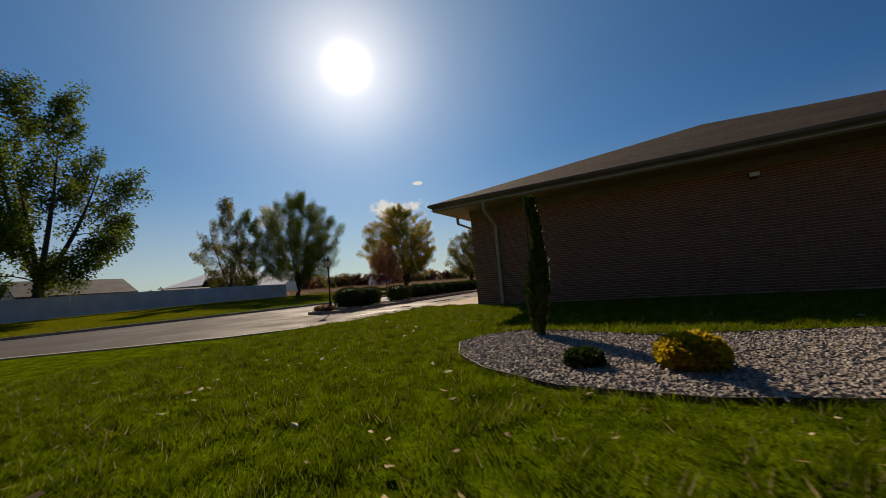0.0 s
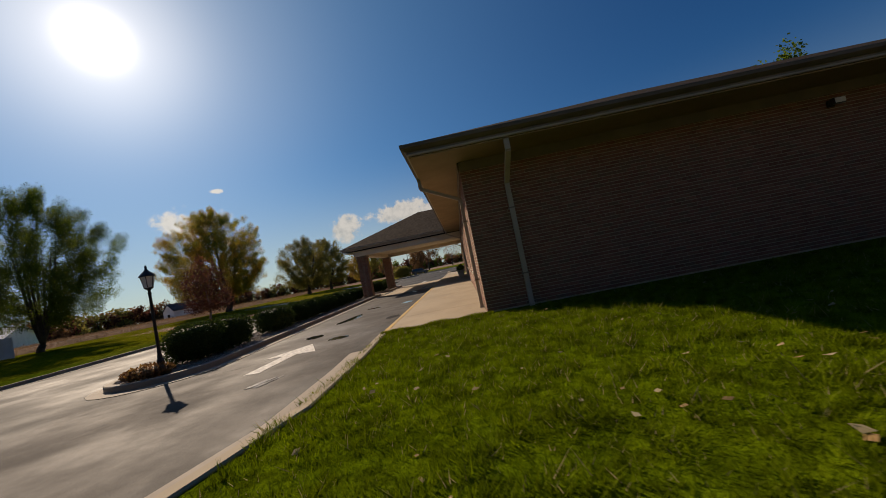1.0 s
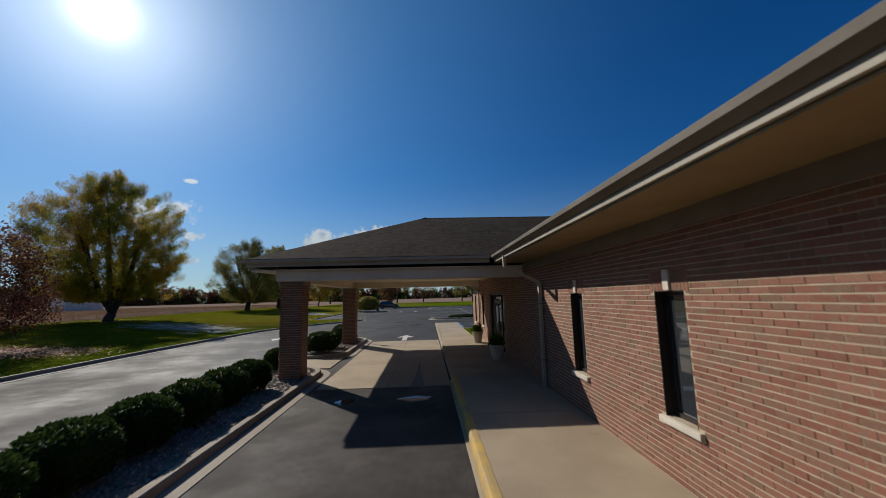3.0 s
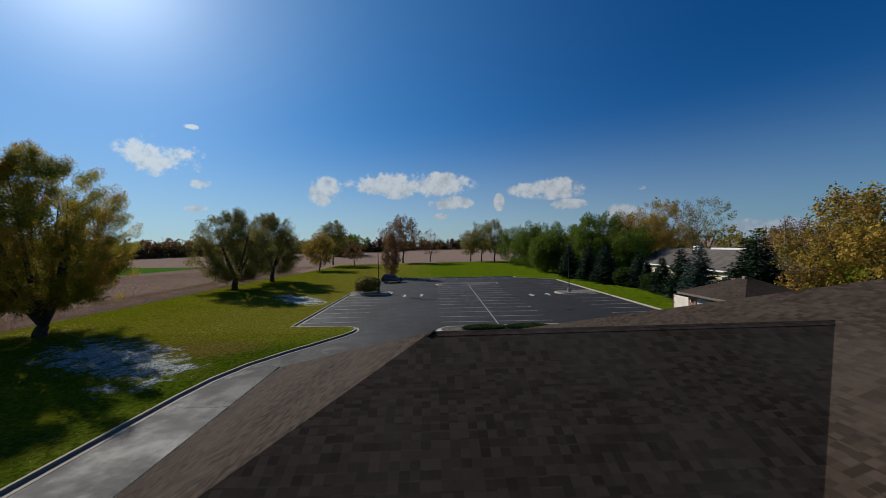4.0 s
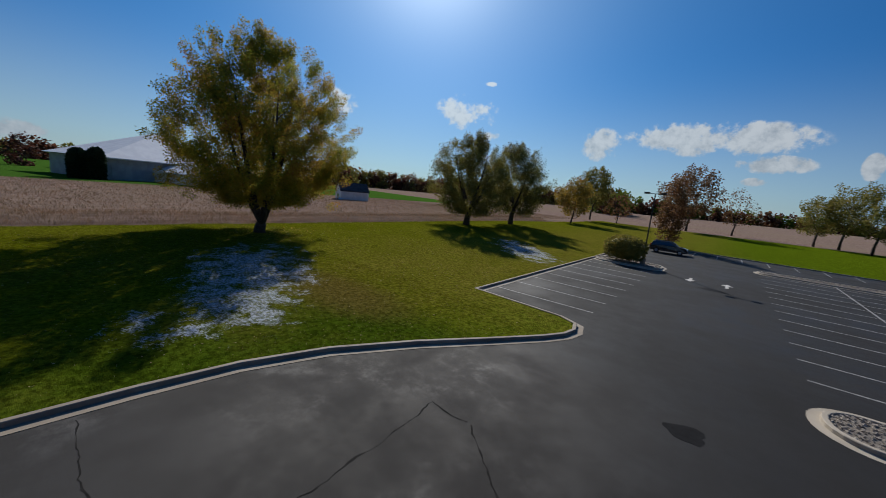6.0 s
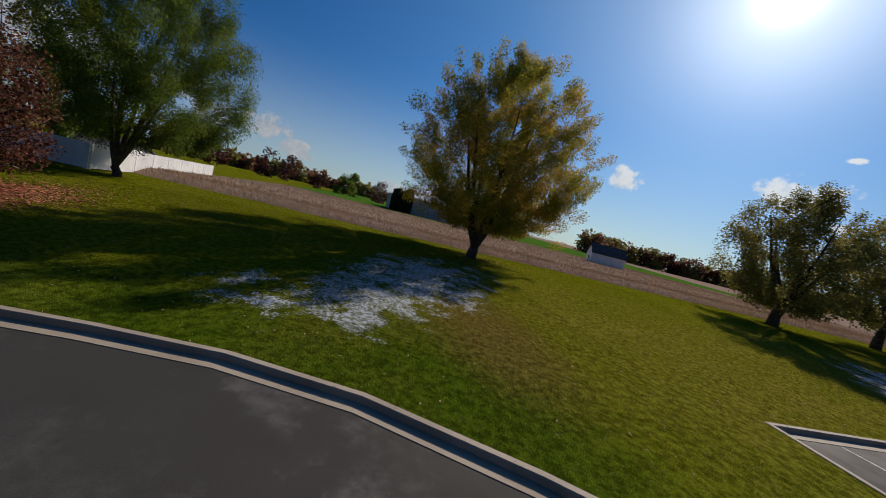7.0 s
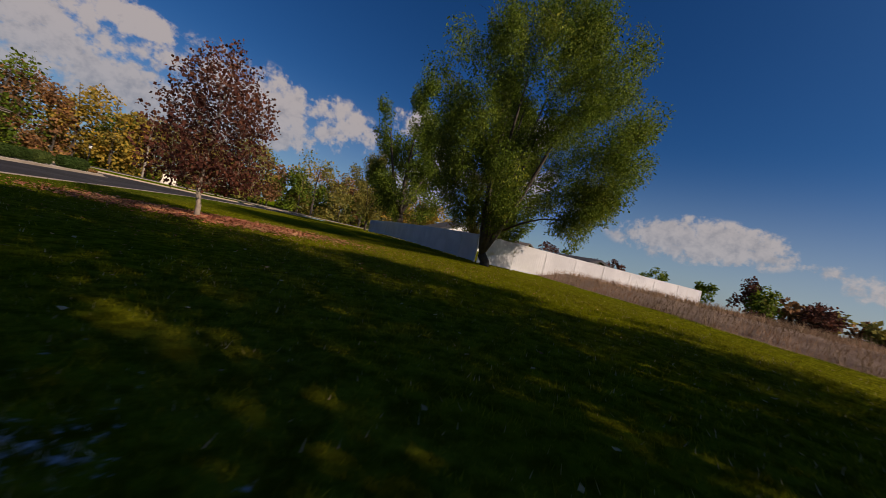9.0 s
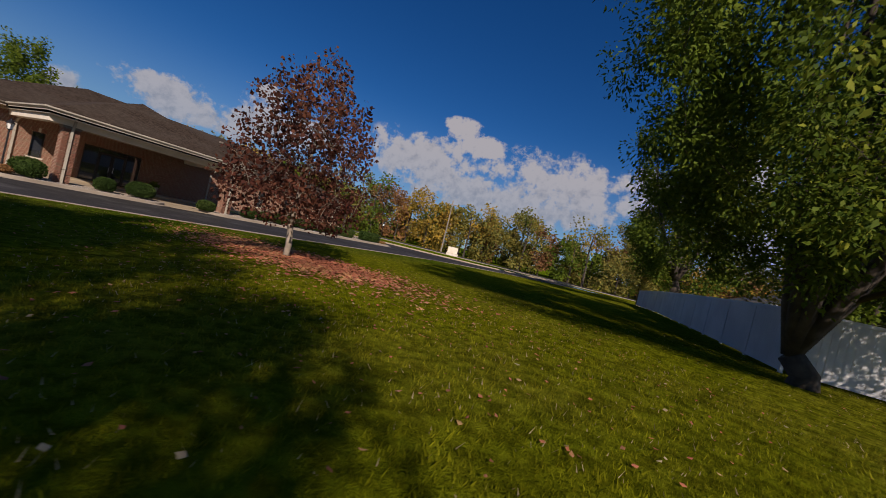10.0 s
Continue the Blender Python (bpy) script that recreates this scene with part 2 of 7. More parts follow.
def lawn_colour(n, co, blades):
    """Mown grass with dry patches; the dry field; frost where the morning shade lay."""
    sep = n.node("ShaderNodeSeparateXYZ")
    n.link(co, sep.inputs[0])
    x, y = sep.outputs[0], sep.outputs[1]
    a = n.step(n.noise(co, 0.22, 5, 0.6), 0.35, 0.65)
    b = n.noise(co, 2.2, 5, 0.65)
    c = n.noise(co, 14.0, 3, 0.6)
    west = n.step(x, -10.0, -20.0)
    green = n.mix(west, n.mix(b, (0.050, 0.083, 0.003), (0.142, 0.175, 0.006)), n.mix(b, (0.060, 0.076, 0.003), (0.170, 0.162, 0.005)))
    # darker green along the drive's lawn side, fading out by x -22
    darker_green = n.math("MULTIPLY", n.step(y, 45.5, 42.0), n.math("MULTIPLY", n.step(x, -22.0, -18.5), n.step(x, -9.0, -12.0)))
    green = n.mix(n.math("MULTIPLY", darker_green, 0.8), green, n.mix(b, (0.022, 0.046, 0.003), (0.058, 0.092, 0.006)))
    worn_x, worn_y = n.math("DIVIDE", n.math("ADD", x, 20.6), 4.6), n.math("DIVIDE", n.math("SUBTRACT", y, 42.8), 2.2)
    thin = n.math("SUBTRACT", 1.3, n.math("ADD", n.math("MULTIPLY", worn_x, worn_x), n.math("MULTIPLY", worn_y, worn_y)))
    dry = n.mix(c, (0.13, 0.120, 0.010), (0.215, 0.160, 0.026))
    side = n.step(y, 40.5, 50.0)
    near_lot = n.math("MULTIPLY", n.math("MULTIPLY", side, n.step(x, -40.0, -20.0)), n.step(x, 0.0, -12.0))
    amount = n.math("ADD", n.math("MULTIPLY", near_lot, 0.62), n.math("MULTIPLY", n.math("MULTIPLY", a, 0.3), west))
    col = n.mix(n.math("MULTIPLY", amount, n.step(b, 0.3, 0.6, 0.5, 1.15), clamp=True), green, dry)
    col = n.mix(n.math("MULTIPLY", n.step(n.math("ADD", thin, b), 0.1, 2.0), 0.85), col, n.mix(c, (0.105, 0.075, 0.014), (0.19, 0.125, 0.030)))
    col = n.mix(0.7, col, n.mix(c, (0.3, 0.3, 0.3), (0.7, 0.7, 0.7)), "OVERLAY")
    tuft = n.step(n.noise(co, 5.5, 4, 0.6), 0.33, 0.67)
    col = n.mix(0.8, col, n.mix(tuft, (0.25, 0.25, 0.25), (0.72, 0.72, 0.72)), "OVERLAY")
    # frost
    frost = None
    for mx, my, ang, la, lb, amp in ((-26.4, 41.4, -28, 6.6, 3.2, 1.0), (-21.6, 38.6, -20, 3.4, 2.4, 1.0), (-20.2, 35.6, 62, 4.0, 2.2, 0.2), (-22.4, 67.6, -46, 7.0, 2.6, 1.0)):
        ca, sa = math.cos(radians(ang)), math.sin(radians(ang))
        dx, dy = n.math("SUBTRACT", x, mx), n.math("SUBTRACT", y, my)
        u = n.math("DIVIDE", n.math("ADD", n.math("MULTIPLY", dx, ca), n.math("MULTIPLY", dy, sa)), la)
        v = n.math("DIVIDE", n.math("SUBTRACT", n.math("MULTIPLY", dy, ca), n.math("MULTIPLY", dx, sa)), lb)
        one = n.math("SUBTRACT", amp, n.math("ADD", n.math("MULTIPLY", u, u), n.math("MULTIPLY", v, v)))
        frost = one if frost is None else n.math("MAXIMUM", frost, one)
    spots = n.math("ADD", n.math("MULTIPLY", n.noise(co, 0.9, 6, 0.7), 1.6), n.math("MULTIPLY", c, 0.7))
    white = n.step(n.math("ADD", frost, n.math("MULTIPLY", n.math("SUBTRACT", spots, 1.13), 3.6)), 0.25, 0.95)
    gaps = n.step(n.noise(co, 6.5, 5, 0.72), 0.40, 0.62)
    white = n.math("MULTIPLY", white, n.step(gaps, 0.0, 1.0, 0.2, 1.0))
    col = n.mix(n.math("MULTIPLY", white, 0.9), col, (0.61, 0.61, 0.64))
    if blades:
        return col
    # the field past the lawn's edge, and ground under the woods
    wob = n.math("MULTIPLY", n.math("SUBTRACT", n.noise(co, 0.35, 4), 0.5), 1.6)
    far = n.math("MULTIPLY", n.step(n.math("ADD", x, wob), FIELD_X + 0.1, FIELD_X - 0.25), n.step(y, 19.0, 19.7))
    stretch = n.node("ShaderNodeMapping")
    stretch.inputs["Scale"].default_value = (1.0, 0.12, 1.0)
    n.link(co, stretch.inputs[0])
    rows = n.noise(stretch.outputs[0], 1.6, 4, 0.6)
    field = n.mix(n.step(rows, 0.3, 0.7), (0.215, 0.135, 0.095), (0.31, 0.210, 0.152))
    field = n.mix(n.step(n.noise(co, 0.03, 4), 0.4, 0.65), field, n.mix(0.5, field, (0.27, 0.19, 0.115)))
    strip = n.math("MULTIPLY", n.step(x, -91.0, -92.5), n.step(n.math("ADD", y, n.math("MULTIPLY", x, 0.25)), 140.0, 138.0))
    strip = n.math("MULTIPLY", strip, n.step(y, -40.0, -30.0))
    field = n.mix(strip, field, (0.060, 0.125, 0.015))
    back = n.step(n.math("ADD", y, wob), 165.0, 172.0)
    far = n.math("MAXIMUM", far, back)
    return n.mix(far, col, field)


def lawn_mat(blades=False):
    m, n, p = shader("grass_blades" if blades else "lawn", 0.75 if blades else 0.97, spec=0.04 if blades else 0.0)
    co = place(n)
    col = lawn_colour(n, co, blades)
    if blades:
        isl = n.node("ShaderNodeNewGeometry").outputs["Random Per Island"]
        col = n.mix(n.step(isl, 0.0, 1.0, 0.0, 0.55), col, n.mix(1.0, col, (1.8, 1.8, 1.5), "MULTIPLY"))
        dead = n.step(isl, 0.955, 0.965)
        col = n.mix(dead, col, (0.34, 0.27, 0.15))
    if not blades:
        col = n.mix(1.0, col, (0.88, 0.96, 1.1), "MULTIPLY")
    n.link(col, p.inputs["Base Color"])
    if blades:
        out = m.node_tree.nodes["Material Output"]
        t = n.node("ShaderNodeBsdfTranslucent")
        n.link(col, t.inputs[0])
        mx = n.node("ShaderNodeMixShader")
        mx.inputs[0].default_value = 0.4
        n.link(p.outputs[0], mx.inputs[1])
        n.link(t.outputs[0], mx.inputs[2])
        n.link(mx.outputs[0], out.inputs[0])
    else:
        bump(n, p, n.math("ADD", n.noise(co, 9, 5, 0.7), n.math("MULTIPLY", n.noise(co, 40, 4, 0.7), 0.7)), 0.9, 0.08)
    return m


def leaf_mat(name, tones, through_light=0.4):
    m, n, p = shader(name, 0.65, spec=0.1)
    isl = n.node("ShaderNodeNewGeometry").outputs["Random Per Island"]
    ramp = n.node("ShaderNodeValToRGB")
    patch = n.math("MULTIPLY", n.math("SUBTRACT", n.noise(place(n), 0.3, 3), 0.5), 1.7)
    n.link(n.math("ADD", n.math("MULTIPLY", isl, 0.55), n.math("ADD", patch, 0.22), clamp=True), ramp.inputs[0])
    el = ramp.color_ramp.elements
    while len(el) < len(tones):
        el.new(0.5)
    for k, (e, c) in enumerate(zip(el, tones)):
        e.position, e.color = k / (len(tones) - 1), (*c, 1)
    co = place(n)
    col = n.mix(0.6, ramp.outputs[0], n.mix(n.step(n.noise(co, 0.6, 3), 0.35, 0.65), (0.28, 0.33, 0.30), (0.70, 0.65, 0.62)), "OVERLAY")
    n.link(col, p.inputs["Base Color"])
    t = n.node("ShaderNodeBsdfTranslucent")
    n.link(col, t.inputs[0])
    mx = n.node("ShaderNodeMixShader")
    mx.inputs[0].default_value = through_light
    n.link(p.outputs[0], mx.inputs[1])
    n.link(t.outputs[0], mx.inputs[2])
    n.link(mx.outputs[0], m.node_tree.nodes["Material Output"].inputs[0])
    return m


def stone_mat(name, tones):
    m, n, p = shader(name, 0.85)
    isl = n.node("ShaderNodeNewGeometry").outputs["Random Per Island"]
    ramp = n.node("ShaderNodeValToRGB")
    n.link(isl, ramp.inputs[0])
    el = ramp.color_ramp.elements
    while len(el) < len(tones):
        el.new(0.5)
    for k, (e, c) in enumerate(zip(el, tones)):
        e.position, e.color = k / (len(tones) - 1), (*c, 1)
    g = n.noise(place(n), 40, 4)
    n.link(n.mix(0.5, ramp.outputs[0], n.mix(g, (0.3, 0.3, 0.3), (0.7, 0.7, 0.7)), "OVERLAY"), p.inputs["Base Color"])
    bump(n, p, g, 0.3, 0.01)
    return m


def glass_mat(name, tint=(0.02, 0.022, 0.025)):
    m, n, p = shader(name, 0.04, spec=0.9)
    co = place(n)
    n.link(n.mix(n.noise(co, 0.8, 2), tint, tuple(c * 2.2 for c in tint)), p.inputs["Base Color"])
    p.inputs["Coat Weight"].default_value = 1.0
    p.inputs["Coat Roughness"].default_value = 0.02
    return m


def water_mat():
    m, n, p = shader("puddle", 0.05, spec=0.7)
    co = place(n)
    n.link(n.mix(n.noise(co, 3, 3), (0.016, 0.016, 0.017), (0.035, 0.034, 0.033)), p.inputs["Base Color"])
    bump(n, p, n.noise(co, 6, 2), 0.05, 0.01)
    return m


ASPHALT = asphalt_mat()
CONCRETE = concrete_mat("concrete", (0.275, 0.212, 0.136), (0.35, 0.275, 0.182))
SLAB_JOINT = worn("slab_joint", (0.10, 0.085, 0.07), (0.15, 0.12, 0.10))
KERB = concrete_mat("kerb_concrete", (0.23, 0.185, 0.138), (0.31, 0.26, 0.20))
PALE_KERB = concrete_mat("pale_kerb_concrete", (0.33, 0.28, 0.215), (0.43, 0.37, 0.29))
KERB_YELLOW = worn("yellow_paint", (0.50, 0.315, 0.068), (0.37, 0.26, 0.11), 1.8, 70)
BRICK = brick_mat()
MORTAR = worn("mortar", (0.35, 0.28, 0.195), (0.43, 0.35, 0.25), 4.0, 120)
SHINGLE = shingle_mat()
TRIM = worn("bronze_trim", (0.165, 0.135, 0.105), (0.215, 0.175, 0.135), 1.5, 90, 0.45, relief=0.03)
GUTTER = worn("gutter_metal", (0.13, 0.11, 0.085), (0.17, 0.145, 0.115), 1.2, 90, 0.7, relief=0.03, spec=0.15)
BEIGE_METAL = worn("beige_metal", (0.36, 0.32, 0.255), (0.42, 0.375, 0.30), 1.2, 90, 0.6, relief=0.03, spec=0.2)
SOFFIT = worn("soffit", (0.25, 0.18, 0.085), (0.30, 0.22, 0.11), 1.0, 70, 0.7, relief=0.05)
CREAM = worn("cream_panel", (0.62, 0.55, 0.44), (0.70, 0.63, 0.52), 1.0, 70, 0.7, relief=0.05)
BRONZE = worn("dark_bronze", (0.022, 0.017, 0.014), (0.035, 0.027, 0.022), 2.0, 90, 0.4, relief=0.0)
GLASS = glass_mat("window_glass")
LIMESTONE = worn("limestone", (0.52, 0.46, 0.37), (0.62, 0.56, 0.47), 3.0, 80)
WHITE_PAINT = worn("road_paint_white", (0.66, 0.63, 0.58), (0.36, 0.34, 0.31), 11.0, 45, 0.8)
FADED_PAINT = worn("faded_white_paint", (0.33, 0.325, 0.315), (0.17, 0.166, 0.16), 5.0, 60, 0.8)
BLUE_PAINT = worn("road_paint_blue", (0.045, 0.21, 0.36), (0.10, 0.26, 0.38), 4.0, 60, 0.8)
SEALER = worn("crack_sealer", (0.006, 0.006, 0.007), (0.010, 0.010, 0.011), 4.0, 60, 0.85, spec=0.1)
CRACKED = worn("cracked_asphalt", (0.010, 0.0095, 0.009), (0.024, 0.022, 0.021), 3.0, 60, 0.9, spec=0.1)
PUDDLE = water_mat()
RIM = worn("dried_silt", (0.13, 0.12, 0.108), (0.22, 0.20, 0.18), 6.0, 60, 0.9)
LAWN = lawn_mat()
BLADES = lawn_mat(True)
GRAVEL = stone_mat("gravel_stone", [(0.14, 0.115, 0.093), (0.25, 0.212, 0.172), (0.35, 0.30, 0.245), (0.20, 0.160, 0.125), (0.44, 0.385, 0.32)])
GRAVEL_BED = worn("gravel_bed", (0.14, 0.118, 0.096), (0.22, 0.186, 0.152), 6.0, 28, 0.9, relief=0.9)
BARK = worn("bark", (0.040, 0.031, 0.024), (0.078, 0.062, 0.048), 3.0, 26, 0.95, relief=0.8)
YOUNG_BARK = worn("young_bark", (0.20, 0.165, 0.125), (0.29, 0.24, 0.185), 3.0, 26, 0.95, relief=0.6)
BLACK_METAL = worn("black_metal", (0.008, 0.008, 0.009), (0.014, 0.014, 0.015), 3.0, 80, 0.45, relief=0.05)
VINYL = worn("white_vinyl", (0.48, 0.48, 0.485), (0.57, 0.57, 0.57), 0.8, 40, 0.55, relief=0.02)
OPAL = worn("opal_glass", (0.70, 0.69, 0.64), (0.78, 0.76, 0.70), 3, 40, 0.25, relief=0.0)
STEEL = worn("galvanised_steel", (0.34, 0.34, 0.34), (0.44, 0.44, 0.43), 2, 60, 0.45, 0.6, 0.05)

MAPLE = leaf_mat("maple_leaves", [(0.16, 0.20, 0.024), (0.25, 0.27, 0.028), (0.34, 0.29, 0.032), (0.40, 0.29, 0.034), (0.40, 0.23, 0.038), (0.30, 0.15, 0.045)], 0.5)
RED = leaf_mat("red_brown_leaves", [(0.115, 0.036, 0.024), (0.070, 0.026, 0.020), (0.150, 0.058, 0.034), (0.100, 0.046, 0.030)], 0.4)
GREEN = leaf_mat("green_leaves", [(0.085, 0.135, 0.016), (0.140, 0.190, 0.020), (0.062, 0.105, 0.014), (0.21, 0.24, 0.028)], 0.4)
OLIVE = leaf_mat("olive_leaves", [(0.136, 0.152, 0.040), (0.208, 0.192, 0.048), (0.256, 0.208, 0.048), (0.096, 0.120, 0.032)], 0.4)
DARK_RED = leaf_mat("dark_red_leaves", [(0.10, 0.030, 0.026), (0.062, 0.030, 0.022), (0.14, 0.050, 0.038), (0.055, 0.048, 0.022)], 0.25)
GOLD = leaf_mat("golden_leaves", [(0.330, 0.232, 0.045), (0.450, 0.285, 0.045), (0.225, 0.188, 0.045), (0.390, 0.180, 0.045)], 0.4)
HEDGE = leaf_mat("hedge_leaves", [(0.030, 0.060, 0.012), (0.050, 0.085, 0.018), (0.024, 0.045, 0.010), (0.075, 0.105, 0.026)], 0.25)
SPRUCE = leaf_mat("spruce_needles", [(0.020, 0.042, 0.020), (0.034, 0.060, 0.032), (0.014, 0.030, 0.014), (0.048, 0.078, 0.048)], 0.15)
BLUE_SPRUCE = leaf_mat("blue_spruce_needles", [(0.040, 0.072, 0.060), (0.062, 0.098, 0.086), (0.027, 0.050, 0.042), (0.085, 0.122, 0.110)], 0.15)
YELLOW_SHRUB = leaf_mat("yellow_shrub_leaves", [(0.50, 0.35, 0.02), (0.62, 0.44, 0.03), (0.36, 0.27, 0.02), (0.55, 0.31, 0.02)], 0.5)
RUSSET = leaf_mat("russet_leaves", [(0.195, 0.083, 0.045), (0.285, 0.143, 0.053), (0.135, 0.075, 0.045), (0.330, 0.195, 0.060)], 0.3)
LITTER = leaf_mat("fallen_leaves", [(0.34, 0.095, 0.060), (0.42, 0.155, 0.084), (0.25, 0.075, 0.048), (0.42, 0.230, 0.110), (0.17, 0.075, 0.048)], 0.15)
PALE_LITTER = leaf_mat("pale_fallen_leaves", [(0.34, 0.27, 0.14), (0.26, 0.16, 0.07), (0.40, 0.33, 0.20), (0.20, 0.10, 0.05)], 0.15)
DRY = leaf_mat("dry_stalks", [(0.26, 0.165, 0.106), (0.33, 0.222, 0.146), (0.19, 0.122, 0.08), (0.285, 0.182, 0.115)], 0.25)

# ---- builders ----


def finish(name, data, material, parent=None, label="", smooth=False):
    if isinstance(data, bmesh.types.BMesh):
        me = bpy.data.meshes.new(name)
        data.to_mesh(me)
        data.free()
    else:
        me = data
    if material is not None:
        me.materials.append(material)
    if smooth:
        me.shade_smooth()
    ob = new(name, me)
    if parent is not None:
        ob.parent = parent
    if label:
        ob["label"] = label
    return ob


def part(name, bm, material, parent, label="", smooth=False):
    return finish(name, bm, material, parent, label, smooth)


def thing(name, label, category, loc=(0, 0, 0), turn=0.0, group="", kind=""):
    ob = new(name)
    ob.matrix_basis = pose(*loc, 0, 0, turn)
    return tagged(ob, label, category, group, kind)


def raw(name, verts, faces):
    me = bpy.data.meshes.new(name)
    me.from_pydata(verts, [], faces)
    me.update()
    return me


def box(bm, x0, x1, y0, y1, z0, z1, bevel=0.0):
    vs = [bm.verts.new(c) for c in ((x0, y0, z0), (x1, y0, z0), (x1, y1, z0), (x0, y1, z0), (x0, y0, z1), (x1, y0, z1), (x1, y1, z1), (x0, y1, z1))]
    fs = [bm.faces.new([vs[k] for k in f]) for f in ((3, 2, 1, 0), (4, 5, 6, 7), (0, 1, 5, 4), (1, 2, 6, 5), (2, 3, 7, 6), (3, 0, 4, 7))]
    if bevel:
        es = list({e for f in fs for e in f.edges})
        bmesh.ops.bevel(bm, geom=es, offset=bevel, segments=2, affect="EDGES", profile=0.6)
    return vs


def boxes(*specs, bevel=0.0):
    bm = bmesh.new()
    for s in specs:
        box(bm, *s, bevel=bevel)
    return bm


def lathe(profile, seg=16):
    """A turned body from (radius, height) pairs."""
    bm = bmesh.new()
    rings = []
    for r, z in profile:
        rings.append([bm.verts.new((r * math.cos(2 * math.pi * k / seg), r * math.sin(2 * math.pi * k / seg), z)) for k in range(seg)])
    for a, b in zip(rings, rings[1:]):
        for k in range(seg):
            bm.faces.new((a[k], a[(k + 1) % seg], b[(k + 1) % seg], b[k]))
    bm.faces.new(rings[0][::-1])
    bm.faces.new(rings[-1])
    return bm


def tube_data(points, radii, seg=6):
    """Vertices and faces of a tapered tube along points."""
    verts, faces = [], []
    pts = [Vector(p) for p in points]
    for k, p in enumerate(pts):
        d = (pts[min(k + 1, len(pts) - 1)] - pts[max(k - 1, 0)]).normalized()
        u = d.orthogonal().normalized()
        if k and u.dot(last) < 0:
            u = -u
        if k:
            u = (last - d * last.dot(d)).normalized()
        last = u
        v = d.cross(u)
        for j in range(seg):
            a = 2 * math.pi * j / seg
            verts.append(p + (u * math.cos(a) + v * math.sin(a)) * radii[k])
    for k in range(len(pts) - 1):
        for j in range(seg):
            faces.append((k * seg + j, k * seg + (j + 1) % seg, (k + 1) * seg + (j + 1) % seg, (k + 1) * seg + j))
    faces.append(tuple(range(seg))[::-1])
    faces.append(tuple((len(pts) - 1) * seg + j for j in range(seg)))
    return verts, faces


def tubes(name, runs, seg=6):
    verts, faces = [], []
    for pts, radii in runs:
        v, f = tube_data(pts, radii, seg)
        o = len(verts)
        verts += v
        faces += [tuple(i + o for i in q) for q in f]
    return raw(name, verts, faces)


def strip_along(pts, profile, closed=False):
    """A profile of (out, up) pairs swept along a polyline in plan, mitred; out is to the left of the way."""
    bm = bmesh.new()
    n = len(pts)
    rings = []
    for k in range(n):
        p = Vector(pts[k][:2])
        a = Vector(pts[(k - 1) % n][:2]) if closed or k else None
        b = Vector(pts[(k + 1) % n][:2]) if closed or k < n - 1 else None
        d1 = (p - a).normalized() if a is not None else (b - p).normalized()
        d2 = (b - p).normalized() if b is not None else d1
        n1, n2 = Vector((-d1.y, d1.x)), Vector((-d2.y, d2.x))
        m = (n1 + n2).normalized()
        m = m / max(0.45, m.dot(n1))
        z = pts[k][2] if len(pts[k]) > 2 else 0.0
        rings.append([bm.verts.new((p.x + m.x * o, p.y + m.y * o, z + h)) for o, h in profile])
    m = len(profile)
    for k in range(n if closed else n - 1):
        a, b = rings[k], rings[(k + 1) % n]
        for j in range(m):
            bm.faces.new((a[j], b[j], b[(j + 1) % m], a[(j + 1) % m]))
    if not closed:
        bm.faces.new(rings[0])
        bm.faces.new(rings[-1][::-1])
    bmesh.ops.recalc_face_normals(bm, faces=bm.faces)
    return bm


def slab(poly, z0, z1):
    """A flat body over a polygon in plan."""
    bm = bmesh.new()
    top = [bm.verts.new((x, y, z1)) for x, y in poly]
    low = [bm.verts.new((x, y, z0)) for x, y in poly]
    bm.faces.new(top)
    n = len(poly)
    for k in range(n):
        bm.faces.new((low[k], low[(k + 1) % n], top[(k + 1) % n], top[k]))
    bmesh.ops.recalc_face_normals(bm, faces=bm.faces)
    return bm


def blob(poly_r, seed, seg=20, wob=0.3, stretch=(1, 1), turn=0.0):
    """An uneven closed outline in plan."""
    out = []
    for k in range(seg):
        a = 2 * math.pi * k / seg
        r = poly_r * (1 + wob * noise.noise((math.cos(a) * 1.3, math.sin(a) * 1.3, seed * 3.7)) + wob * 0.16 * noise.noise((math.cos(a) * 5.0, math.sin(a) * 5.0, seed * 1.7)))
        x, y = r * math.cos(a) * stretch[0], r * math.sin(a) * stretch[1]
        c, s = math.cos(radians(turn)), math.sin(radians(turn))
        out.append((x * c - y * s, x * s + y * c))
    return out


def inside(x, y, poly):
    hit, n = False, len(poly)
    for k in range(n):
        x0, y0 = poly[k]
        x1, y1 = poly[(k + 1) % n]
        if (y0 > y) != (y1 > y) and x < (x1 - x0) * (y - y0) / (y1 - y0) + x0:
            hit = not hit
    return hit


def smooth(v, lo, hi):
    v = min(1.0, max(0.0, (v - lo) / (hi - lo)))
    return v * v * (3 - 2 * v)

# ---- ground, drive, car park ----
from mathutils.geometry import delaunay_2d_cdt

